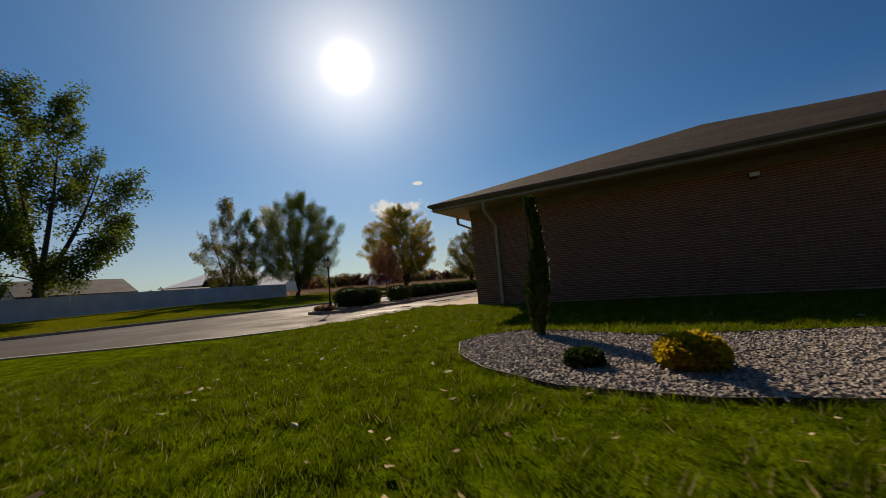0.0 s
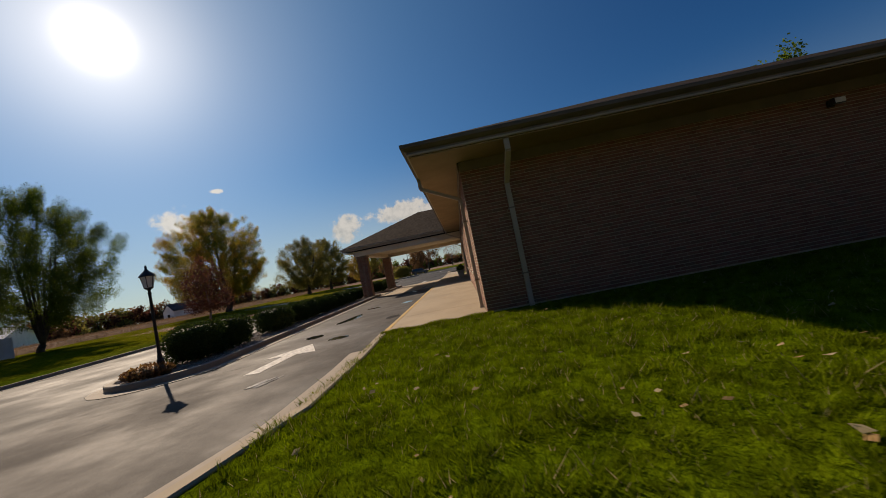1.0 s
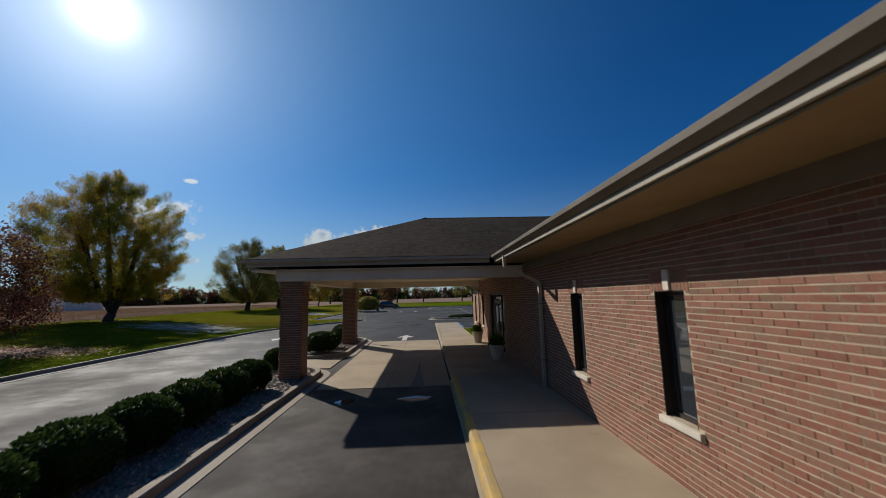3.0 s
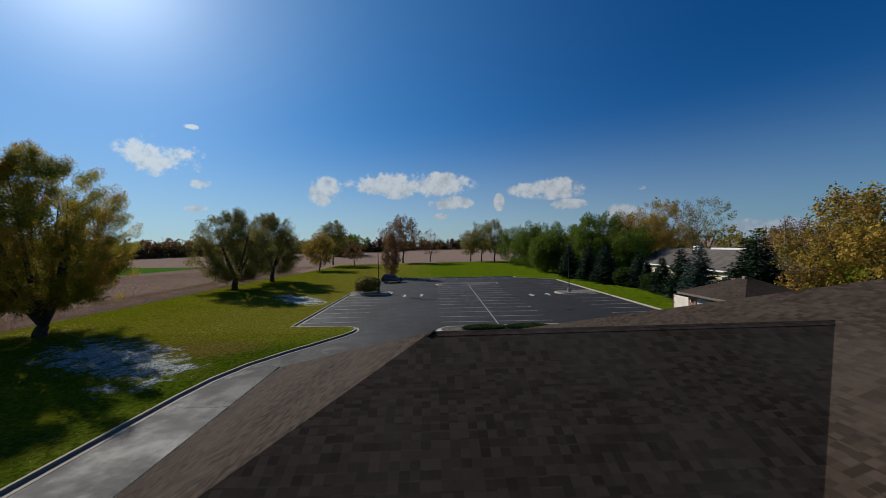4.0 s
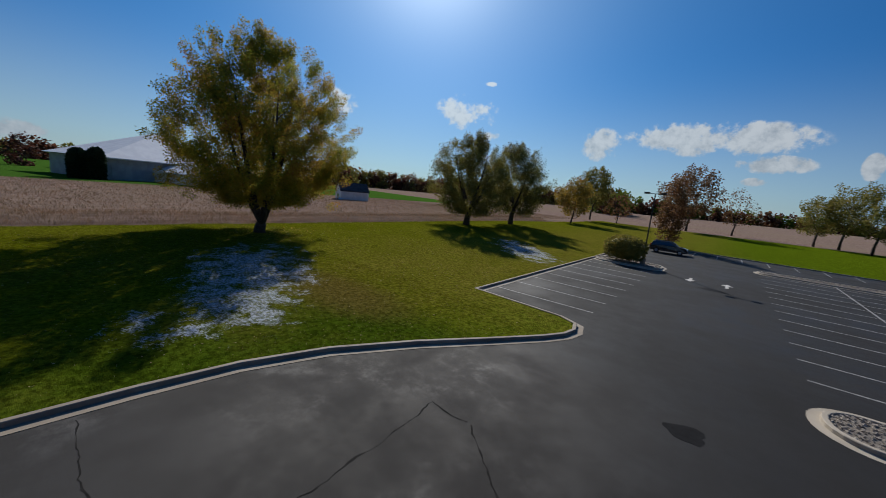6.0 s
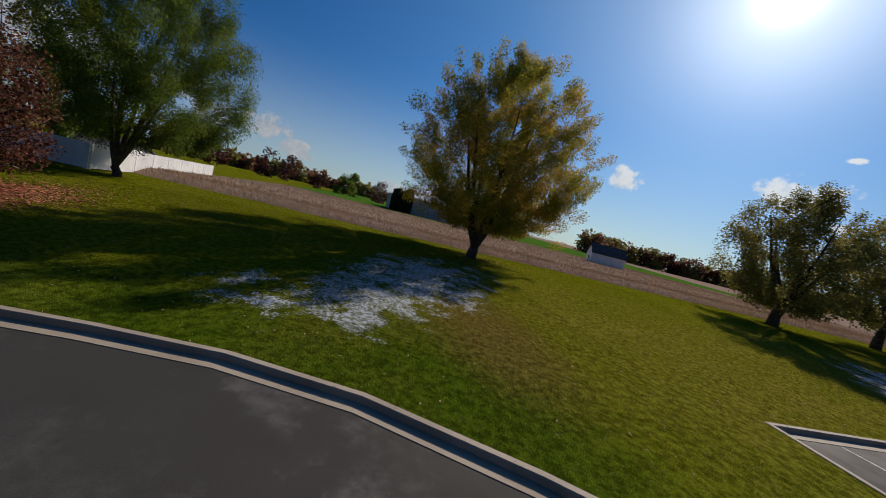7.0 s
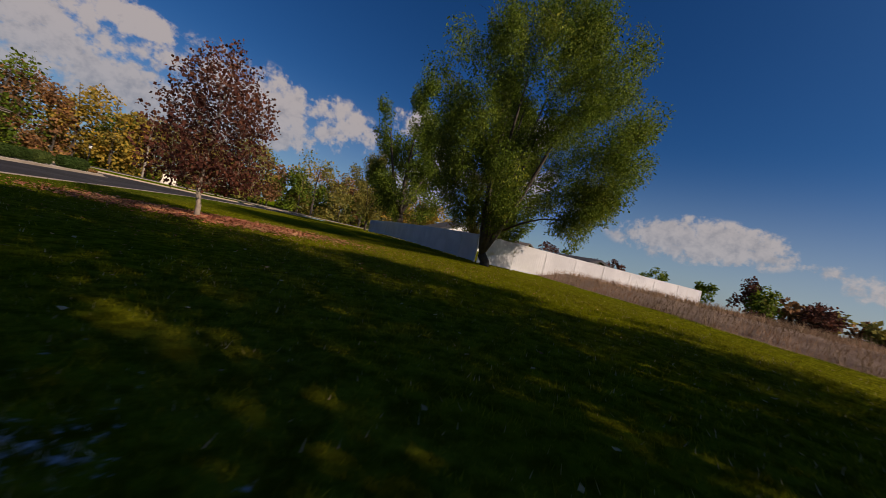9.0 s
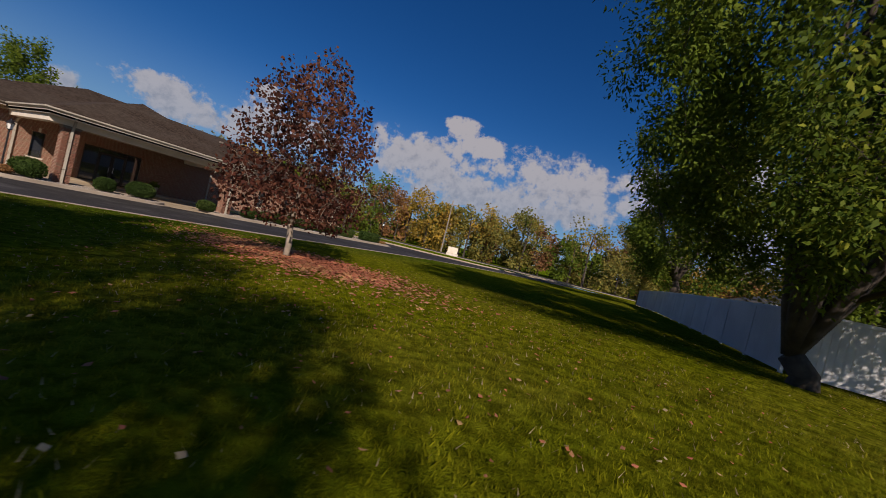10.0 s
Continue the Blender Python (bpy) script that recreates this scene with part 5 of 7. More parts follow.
def profile(shape, u):
    """Half width of a crown at a share u of its height."""
    if shape in OUTLINES:
        w = OUTLINES[shape]
        k = min(9, int(u * 10))
        return w[k] + (w[k + 1] - w[k]) * (u * 10 - k)
    if shape == "oval":
        return math.sin(math.pi * (0.10 + 0.85 * u)) ** 0.65 * (1.05 - 0.25 * u)
    if shape == "flame":
        return (0.42 + 0.58 * math.sin(math.pi * min(1.0, 0.05 + 1.25 * u) * 0.5 + 0.0)) * (1 - max(0.0, u - 0.5) * 2) ** 0.55 if u < 0.985 else 0.12
    return math.sin(math.pi * (0.10 + 0.84 * u)) ** 0.55


def plume_points(rng, n, h, low, rx, shape, boughs, steep, clear):
    """Places for leaf tufts strung along boughs that leave the middle and sweep up and out to the crown's edge."""
    ways = []
    for k in range(boughs):
        u = ((k + rng.random()) / boughs) ** 0.9
        a = 2.4 * k + rng.uniform(-0.5, 0.5)
        out = rx * profile(shape, u) * (rng.uniform(0.84, 1.0) if k % 4 else rng.uniform(0.3, 0.7))
        end = Vector((math.cos(a) * out, math.sin(a) * out, h * (low + (1 - low) * u)))
        start = Vector((math.cos(a) * out * 0.12, math.sin(a) * out * 0.12, max(h * low * 0.5, end.z - out * steep - 0.5)))
        ways.append((start, end, rng.uniform(0.8, 1.2)))
    total = sum((e - b).length * w for b, e, w in ways)
    pts = []
    for b, e, w in ways:
        span = (e - b).length
        side = Vector((-(e - b).y, (e - b).x, 0)).normalized() * rng.uniform(-0.12, 0.12) * span
        for _ in range(max(4, round(n * span * w / total))):
            q = rng.uniform(clear, 1.0) ** 0.75
            loose = span * 0.13 * (1.15 - q * 0.7)
            p = b.lerp(e, q) + side * math.sin(math.pi * q) + Vector((rng.gauss(0, loose), rng.gauss(0, loose), rng.gauss(0, loose * 0.7) - 0.10 * span * math.sin(math.pi * q)))
            p.z = max(p.z, h * low * 0.7)
            pts.append(p)
    return pts


def crown_points(rng, n, base, h, low, rx, shape, seed, inner=0.35, ragged=0.25):
    """Places for leaf tufts inside a lobed crown, kept apart from one another."""
    pts, tries = [], 0
    apart = 0.78 * (rx * rx * h * (1 - low) * 2.2 / n) ** (1 / 3)
    while len(pts) < n and tries < n * 30:
        tries += 1
        u = rng.random()
        a = rng.uniform(0, 6.2832)
        lobe = 1 + ragged * 1.6 * noise.noise((math.cos(a) * 1.5 + seed, math.sin(a) * 1.5, u * 2.6))
        w = rx * profile(shape, u) * lobe
        rho = w * (inner + (1 - inner) * rng.random()) ** 0.8
        if rng.random() > 0.25 + 0.75 * w / rx:
            continue
        p = Vector((math.cos(a) * rho, math.sin(a) * rho, h * (low + (1 - low) * u)))
        if all((p - q).length_squared > apart * apart for q in pts) or tries > n * 24:
            pts.append(p)
    return pts, apart


def tree(x, y, h, trunk_r, rx, low, leaf, label, seed, count=9000, size=0.2, tufts=90, bark=None, stems=1, fork=0.12, shape="oval", ragged=0.25, puff=0.75, tall=1.0, hang=0.0, slim=0.36, name="tree", z=None, group="",
         inner=0.35, lean=0.02, spread=0.55, thin=0.84, draw=0.5, shift=(0, 0), boughs=0, steep=0.8, clear=0.22):
    """A tree: stems that fork low, limbs that reach out to leaf tufts, and the leaves."""
    rng, rs = random.Random(seed), np.random.RandomState(seed)
    root = thing(name, label, "tree", (x, y, rise(x, y) if z is None else z), group=group)
    if boughs:
        pts = plume_points(rng, tufts, h - puff * 0.5, low, rx, shape, boughs, steep, clear)
    else:
        pts, apart = crown_points(rng, tufts, 0, h - puff * 0.5, low, rx, shape, seed, inner, ragged)
    pts = [Vector((p.x + shift[0], p.y + shift[1], p.z)) for p in pts]
    runs, nodes = [], []
    foot = [Vector((0, 0, -0.15)), Vector((0, 0, h * fork * 0.4)), Vector((lean * h, 0, h * fork))]
    runs.append((foot, [trunk_r * 1.25, trunk_r * 1.02, trunk_r * 0.92]))
    for s in range(stems):
        a = 6.283 * (s + 0.3 * rng.random()) / stems + seed
        top = h * (0.78 if s == 0 else rng.uniform(0.62, 0.76))
        far = 0.0 if stems == 1 else rx * spread * rng.uniform(0.7, 1.1)
        path, rad = [], []
        for k in range(9):
            t = k / 8
            wob = lean * h * (math.sin(3.1 * t + s + seed) - math.sin(s + seed)) * 0.6
            p = foot[2] + Vector((math.cos(a) * far * t ** 0.8 + wob + shift[0] * t, math.sin(a) * far * t ** 0.8 + wob * 0.6 + shift[1] * t, (top - h * fork) * t))
            path.append(p)
            rad.append(max(0.012, trunk_r * (0.9 if stems == 1 else 0.62) * (1 - t) ** 0.9))
            nodes.append((p, rad[-1]))
        runs.append((path, rad))
    # limbs: the tufts nearest a stem first, each carried by the nearest wood below it
    order = sorted(pts, key=lambda p: min((p - q).length for q, _ in nodes) + 0.15 * p.z)
    for p in order:
        best = min(nodes, key=lambda q: (q[0] - p).length + (2.5 * max(0.0, q[0].z - p.z + 0.25 * (q[0].xy - p.xy).length)))
        a, r = best
        d = p - a
        side = Vector((-d.y, d.x, 0)) * rng.uniform(-0.12, 0.12)
        mids = [a + d * q + side * math.sin(math.pi * q) + Vector((0, 0, 0.10 * d.length * math.sin(math.pi * q))) for q in (0.33, 0.66)]
        r0 = max(0.008, min(r * 0.6, 0.012 + 0.018 * d.length * (trunk_r / 0.3)))
        runs.append(([a, mids[0], mids[1], p], [r0, r0 * 0.8, r0 * 0.62, r0 * 0.45]))
        nodes += [(mids[0], r0 * 0.8), (mids[1], r0 * 0.62), (p, r0 * 0.5)]
        for _ in range(2):
            e = p + Vector((rng.gauss(0, 1), rng.gauss(0, 1), rng.gauss(0.2, 0.8))) * puff * 0.55
            runs.append(([p, p.lerp(e, 0.5) + Vector((0, 0, 0.04)), e], [r0 * 0.45, r0 * 0.3, 0.005]))
    part("trunk", tubes("trunk", runs, 6), bark or BARK, root, smooth=True)
    radii = np.array([puff * rng.uniform(0.65, 1.3) for _ in pts])
    share = radii ** 2.2
    counts = np.maximum(3, (count * share / share.sum())).astype(int)
    part("crown", mesh_from("crown", leaves(rs, [tuple(p) for p in pts], radii, counts, size, tall, hang, slim, [tuple((Vector((p.x * 0.75, p.y * 0.75, p.z * 0.5 + 0.3)) if draw > 1 else p - Vector((0, 0, p.z * 0.5))).normalized()) for p in pts], thin, draw), 4), leaf, root)
    return root


def conifer(x, y, h, r, leaf, label, seed, boughs=300, name="spruce_tree", z=None):
    """A spruce: boughs at uneven heights, each a flat spray of needles that lifts at its tip."""
    rng, rs = random.Random(seed), np.random.RandomState(seed)
    root = thing(name, label, "tree", (x, y, rise(x, y) if z is None else z))
    part("trunk", tubes("trunk", [([(0, 0, -0.1), (0, 0, h * 0.5), (0, 0, h * 0.985)], [h * 0.018 + 0.03, h * 0.012, 0.012])], 7), BARK, root)
    centres, ways, sizes = [], [], []
    for k in range(boughs):
        u = (k + rng.random()) / boughs
        u = 1 - (1 - u) ** 0.62
        a = 2.4 * k + rng.uniform(-0.4, 0.4)
        L = (r * (1 - u) ** 0.9 + 0.05 * r) * rng.uniform(0.72, 1.12)
        d = Vector((math.cos(a), math.sin(a), -0.22 + 0.55 * u))
        steps = max(3, int(L / 0.22))
        for j in range(steps):
            q = (j + 0.7) / steps
            p = Vector((0, 0, h * (0.06 + 0.92 * u))) + d * L * q
            p.z += 0.2 * L * q * q
            for _ in range(3):
                centres.append((p.x + rng.gauss(0, 0.09 * L), p.y + rng.gauss(0, 0.09 * L), p.z + rng.gauss(0, 0.05)))
                b = a + rng.gauss(0, 0.75)
                ways.append((math.cos(b), math.sin(b), rng.uniform(-0.4, 0.35)))
                sizes.append((0.30 + 0.10 * L) * rng.uniform(0.7, 1.2))
    c, d, L = np.array(centres), unit(np.array(ways)), np.array(sizes)[:, None]
    s = unit(np.cross(d, np.array([0, 0, 1.0]) + rs.normal(size=c.shape) * 0.5)) * L * 0.2
    part("needles", mesh_from("needles", np.stack([c - s, c + s, c + d * L + s * 0.15, c + d * L - s * 0.15], axis=1).reshape(-1, 3), 4), leaf, root)
    return root


def shrub(x, y, rx, ry, h, leaf, label, seed, count=1800, size=0.055, boxy=2.6, z=None, name="hedge_shrub", group="", inner=True):
    """A clipped shrub: a dark twiggy core inside a dense shell of leaves."""
    rng = random.Random(seed)
    base = rise(x, y) if z is None else z
    root = thing(name, label, "shrub", (x, y, base), group=group)
    verts, faces = [], []
    for _ in range(count):
        a, e = rng.uniform(0, 6.283), math.asin(rng.uniform(-0.75, 1.0))
        d = Vector((math.cos(a) * math.cos(e), math.sin(a) * math.cos(e), math.sin(e)))
        k = (abs(d.x) ** boxy + abs(d.y) ** boxy + abs(d.z) ** boxy) ** (-1 / boxy)
        bumpy = 1 + 0.11 * noise.noise((d.x * 2.2 + seed, d.y * 2.2, d.z * 2.2)) + rng.uniform(-0.1, 0.04)
        p = Vector((d.x * k * rx * bumpy, d.y * k * ry * bumpy, h * 0.5 + d.z * k * h * 0.5 * bumpy))
        if p.z < 0.02:
            p.z = 0.02
        q = (d + Vector((rng.gauss(0, 0.6), rng.gauss(0, 0.6), rng.gauss(0.2, 0.5)))).normalized()
        s = q.cross(Vector((rng.uniform(-1, 1), rng.uniform(-1, 1), rng.uniform(-1, 1)))).normalized()
        L = size * rng.uniform(0.7, 1.5)
        o = len(verts)
        verts += [p - q * L * 0.3, p + q * L * 0.3 + s * L * 0.4, p + q * L, p + q * L * 0.3 - s * L * 0.4]
        faces += [(o, o + 1, o + 2), (o, o + 2, o + 3)]
    part("foliage", raw("foliage", verts, faces), leaf, root)
    bm = bmesh.new()
    bmesh.ops.create_icosphere(bm, subdivisions=3, radius=1)
    for v in bm.verts:
        d = v.co.normalized()
        k = (abs(d.x) ** boxy + abs(d.y) ** boxy + abs(d.z) ** boxy) ** (-1 / boxy)
        b = 0.86 * (1 + 0.11 * noise.noise((d.x * 2.2 + seed, d.y * 2.2, d.z * 2.2)))
        v.co = (d.x * k * rx * b, d.y * k * ry * b, max(0.0, h * 0.5 + d.z * k * h * 0.5 * b))
    part("inner_core", bm, HEDGE if leaf is HEDGE else leaf, root)
    return root


tree(-36.6, 46.3, 16.6, 0.44, 7.75, 0.22, MAPLE, "large maple with golden and yellow-green autumn leaves", 5, 210000, 0.125, 1200, stems=7, fork=0.05, shape="crown", puff=0.58, spread=0.5, thin=0.8, draw=0.5, boughs=180, steep=1.0, shift=(-1.3, 0.6), name="maple_tree")
tree(-24.2, 25.0, 6.2, 0.095, 2.0, 0.2, RED, "young maple with thinning dark red-brown leaves", 8, 9800, 0.11, 230, bark=YOUNG_BARK, fork=0.16, shape="bell", ragged=0.2, puff=0.36, slim=0.42, inner=0.2, name="red_maple_tree")
tree(-37.0, 21.7, 15.0, 0.25, 5.9, 0.25, GREEN, "tall willow with many stems and drooping green leaves", 13, 185000, 0.12, 780, stems=8, fork=0.04, shape="dome", puff=0.62, tall=1.1, hang=0.55, slim=0.22, spread=0.38, thin=0.75, draw=0.5, shift=(-0.8, 1.0), boughs=96, steep=0.7, clear=0.36, name="willow_tree")
tree(-36.2, -2.8, 20.0, 0.40, 6.6, 0.2, GREEN, "tall open green tree beyond the fence", 17, 46000, 0.2, 290, stems=4, fork=0.14, shape="full", puff=0.85, spread=0.5, boughs=21, steep=0.9, hang=0.3, name="willow_tree")
tree(-39.2, 13.6, 13.2, 0.17, 3.4, 0.2, OLIVE, "slender tree with thinning olive leaves behind the fence", 19, 17000, 0.15, 190, stems=3, fork=0.12, shape="egg", puff=0.5, hang=0.3, boughs=26, steep=1.1)
tree(-39.9, 16.6, 12.0, 0.15, 2.8, 0.2, GREEN, "slender leaning green tree behind the fence", 20, 15000, 0.15, 150, stems=2, fork=0.12, shape="egg", puff=0.5, hang=0.3, boughs=22, steep=1.1)
tree(-37.7, 78.5, 14.0, 0.45, 6.8, 0.22, OLIVE, "spreading willow with olive leaves and bare limbs", 23, 52000, 0.2, 460, stems=5, fork=0.15, shape="dome", puff=0.75, hang=0.4, slim=0.32, thin=0.8, boughs=85, steep=0.5, name="willow_tree")
tree(-37.2, 92.0, 14.6, 0.42, 6.0, 0.24, OLIVE, "spreading tree with golden olive leaves", 29, 38000, 0.23, 380, stems=4, fork=0.2, shape="dome", puff=0.8, hang=0.5, slim=0.3, boughs=75, steep=0.5, name="willow_tree")
tree(-39.6, 131.3, 12.5, 0.22, 4.6, 0.2, GOLD, "golden autumn tree at the lawn edge", 31, 6000, 0.42, 55, ragged=0.35, puff=1.1)
tree(-42.9, 159.0, 17.0, 0.3, 6.0, 0.28, OLIVE, "olive green tree at the lawn edge", 37, 7000, 0.5, 60, stems=2, fork=0.25, ragged=0.4, puff=1.4)
tree(-36.3, 167.2, 10.5, 0.2, 5.0, 0.2, RUSSET, "thin russet tree at the lawn edge", 39, 900, 0.4, 60, ragged=0.4, puff=0.9)
tree(-16.4, 171.8, 20.0, 0.32, 8.0, 0.3, RUSSET, "russet autumn tree behind the car park", 41, 7000, 0.5, 70, stems=3, fork=0.25, ragged=0.3, puff=1.5)
tree(-4.7, 178.8, 15.0, 0.25, 5.5, 0.25, RUSSET, "nearly bare tree behind the car park", 43, 900, 0.4, 70, stems=3, fork=0.2, ragged=0.4, puff=0.9)
tree(-13.4, 102.3, 11.0, 0.15, 2.4, 0.04, RUSSET, "narrow russet tree behind the parked car", 44, 7000, 0.25, 60, shape="flame", puff=0.75)
tree(-33.6, -20.0, 13.5, 0.16, 4.2, 0.25, OLIVE, "smaller tree with bare lower limbs beyond the fence", 47, 15000, 0.22, 150, stems=3, fork=0.22, shape="egg", puff=0.75, boughs=24, steep=0.9)
tree(27.4, 21.8, 12.5, 0.3, 4.8, 0.1, GREEN, "green tree behind the brick building", 48, 16000, 0.24, 200, stems=3, fork=0.12, shape="dome", puff=0.9, boughs=40, steep=0.7)
tree(34.0, 45.5, 12.0, 0.3, 5.0, 0.06, GOLD, "broad golden autumn tree behind the garage", 46, 16000, 0.26, 220, stems=3, fork=0.1, shape="dome", puff=0.9, boughs=40, steep=0.7)
ROWS = ((13.1, 172.9, 13, 5.0, OLIVE, 0.3, 3000), (17.4, 169.1, 16, 4.5, OLIVE, 0.3, 3000), (21.7, 161.8, 17, 4.6, OLIVE, 0.25, 3500), (26.7, 143.6, 13, 6.0, GREEN, 0.06, 9000), (27.6, 125.6, 13, 5.4, GREEN, 0.05, 11000),
        (25.4, 106.2, 9.5, 3.4, GREEN, 0.08, 9000), (30.7, 114.6, 12, 5.2, GREEN, 0.05, 10000), (34.1, 100.0, 10, 4.4, GREEN, 0.05, 10000), (38.5, 104.9, 14.5, 6.5, GREEN, 0.35, 9000), (41.5, 95.6, 10, 5.0, GREEN, 0.05, 9000),
        (46.6, 105.9, 14, 6.4, GOLD, 0.05, 10000), (54.3, 110.6, 14.5, 7.0, GOLD, 0.05, 10000), (61.1, 115.3, 19, 6.4, GOLD, 0.2, 5200), (67.6, 116.5, 18, 6.0, RUSSET, 0.2, 2200), (75.9, 117.5, 19, 7.0, OLIVE, 0.2, 3000),
        (96.1, 110.2, 13, 7, RUSSET, 0.05, 5000), (111.9, 107.2, 14, 8, GOLD, 0.05, 6000), (125.1, 97.6, 13, 8, GOLD, 0.05, 6000), (53.7, 53.2, 11, 4.5, RUSSET, 0.05, 6000))
for k, (x, y, h, r, leaf, low, n) in enumerate(ROWS):
    tree(x, y, h, 0.26, r, low, leaf, {GREEN: "dense green tree in the row beside the car park", OLIVE: "slender olive tree with open crown beside the lawn", GOLD: "golden autumn tree behind the neighbouring house",
                                       RUSSET: "russet autumn tree behind the neighbouring house"}[leaf], 50 + k, int(n * 1.8), 0.3 if y < 150 else 0.38, 60, stems=2, fork=low * 0.9 + 0.04, shape="round", ragged=0.32, puff=1.5 if low < 0.2 else 1.15, z=0.1,
         group="trees beside the car park")
for k, (x, y, h, r, leaf) in enumerate(((25.6, 90.3, 8.6, 2.9, SPRUCE), (27.1, 84.7, 8.2, 2.8, SPRUCE), (27.8, 79.2, 7.6, 2.9, SPRUCE), (30.2, 72.4, 6.9, 2.3, SPRUCE), (29.3, 68.7, 5.2, 1.5, SPRUCE), (28.9, 64.5, 5.0, 1.5, SPRUCE), (28.0, 59.3, 6.8, 1.8, SPRUCE), (27.5, 55.6, 7.0, 2.1, BLUE_SPRUCE), (33.9, 55.2, 8.4, 3.2, SPRUCE), (32.2, 88.3, 8.5, 3.0, SPRUCE))):
    conifer(x, y, h * (0.86 if y > 66 else 1.05), r * (0.84 if y > 66 else 1.1), leaf, "dense blue-green spruce on the lawn" if leaf is BLUE_SPRUCE else "dense dark green spruce on the lawn", 80 + k)
for k, (x, y, r, h) in enumerate(((29.2, 75.0, 1.9, 3.4), (29.2, 66.7, 1.7, 3.2), (31.2, 53.5, 1.6, 2.6))):
    shrub(x, y, r, r, h * 0.85, HEDGE, "rounded dark green shrub on the lawn", 95 + k, 2200, 0.2, 2.1, name="shrub")

# clipped shrubs along the islands
ROW = [(-7.75, 1.72, 0.56, 0.73, 0.98), (-7.75, 3.1, 0.54, 0.65, 0.95), (-7.72, 5.75, 0.54, 0.76, 0.9)] + [(-7.72, 7.5 + 1.22 * k, 0.5, 0.6 - 0.012 * k, 0.86 - 0.008 * k) for k in range(8)]
ROW += [(-8.2, 19.3, 0.48, 0.5, 0.7), (-7.75, 22.75, 0.64, 0.64, 0.92), (-7.75, 24.35, 0.42, 0.44, 0.75), (-7.8, 27.2, 0.58, 0.62, 0.92)]
for k, (x, y, rx, ry, h) in enumerate(ROW):
    shrub(x, y, rx, ry, h, HEDGE, "clipped dark green boxwood on the gravel island", 120 + k, 4200, 0.042, 3.2 if k < 3 else 2.3, z=0.1, group="clipped shrubs on the islands")
shrub(-7.75, 0.15, 0.55, 0.35, 0.3, RUSSET, "low red-green groundcover by the lamp post", 150, 700, 0.05, 2.0, z=0.1, name="groundcover")
shrub(-7.75, 28.0, 0.6, 0.4, 0.4, RUSSET, "low reddish groundcover at the island tip", 151, 700, 0.05, 2.0, z=0.1, name="groundcover")
shrub(-13.9, 73.9, 2.0, 1.6, 2.7, OLIVE, "broad rounded olive shrub on the island", 152, 2600, 0.14, 2.3, z=0.1, name="shrub")
for k, (x, sx) in enumerate(((1.4, 1.9), (5.3, 1.9))):
    shrub(x, 47.0, sx, 0.7, 0.3, HEDGE, "low spreading green juniper on gravel", 154 + k, 1800, 0.09, 2.0, z=0.1, name="juniper")

# ---- front bed with arborvitae and a golden shrub ----
BED = [(2.95, -6.3), (2.85, -6.9), (3.2, -7.6), (3.8, -8.2), (4.6, -8.6), (5.6, -8.65), (7.0, -8.3), (10.0, -7.4), (13.0, -6.4), (13.0, -4.6), (9.0, -5.2), (6.5, -5.9), (5.2, -6.2), (4.2, -5.85), (3.4, -5.8)]
bed = finish("gravel_bed", slab(BED, 0.0, 0.29), GRAVEL_BED)
for v in bed.data.vertices:
    if v.co.z > 0.1:
        v.co.z = rise(v.co.x, v.co.y) + 0.015
tagged(bed, "bed of grey and tan stones edged in the lawn", "gravel bed", kind="structure")
stones = pebbles("gravel", BED, 24000, 0.024, lambda x, y: rise(x, y) + 0.015, 21)
tagged(stones, "loose grey and tan decorative stones in the bed", "gravel", kind="stuff")
edging = thing("bed_edging", "thin dark edging strip round the stone bed", "edging", kind="structure")
part("strip", strip_along([(x, y, rise(x, y)) for x, y in BED], [(0.0, -0.05), (0.0, 0.035), (0.015, 0.035), (0.015, -0.05)], True), BRONZE, edging)


def column_tree(x, y, h, r, leaf, label, seed, count=5200, narrow=False):
    rng = random.Random(seed)
    root = thing("arborvitae", label, "tree", (x, y, rise(x, y)))
    part("trunk", tubes("trunk", [([(0, 0, -0.1), (0, 0, h * 0.6), (0, 0, h * 0.98)], [0.05, 0.03, 0.01])], 6), BARK, root)
    verts, faces = [], []
    for _ in range(count):
        u = rng.random() ** 1.25
        rr = r * (min(1.0, 0.5 + 2.0 * u) * (0.16 + 0.84 * smooth(0.85 - u, 0.1, 0.5)) if narrow else min(1.0, 0.55 + 3.0 * u) * (1 - u) ** 0.55 + 0.10) * (1 + 0.3 * noise.noise((u * 5, seed, 0)))
        a = rng.uniform(0, 6.283)
        rho = rr * rng.uniform(0.55, 1.06)
        p = Vector((math.cos(a) * rho + 0.05 * math.sin(5 * u + seed), math.sin(a) * rho + 0.04 * math.sin(4 * u), 0.06 + u * h * 0.97))
        q = Vector((math.cos(a) * 0.35, math.sin(a) * 0.35, 1.0)) + Vector((rng.gauss(0, 0.25), rng.gauss(0, 0.25), 0))
        q.normalize()
        s = Vector((-math.sin(a), math.cos(a), rng.uniform(-0.3, 0.3)))
        L = 0.13 * rng.uniform(0.6, 1.3)
        o = len(verts)
        verts += [p - s * L * 0.22, p + s * L * 0.22, p + q * L + s * L * 0.1, p + q * L - s * L * 0.1]
        faces.append((o, o + 1, o + 2, o + 3))
    part("foliage", raw("foliage", verts, faces), leaf, root)
    return root


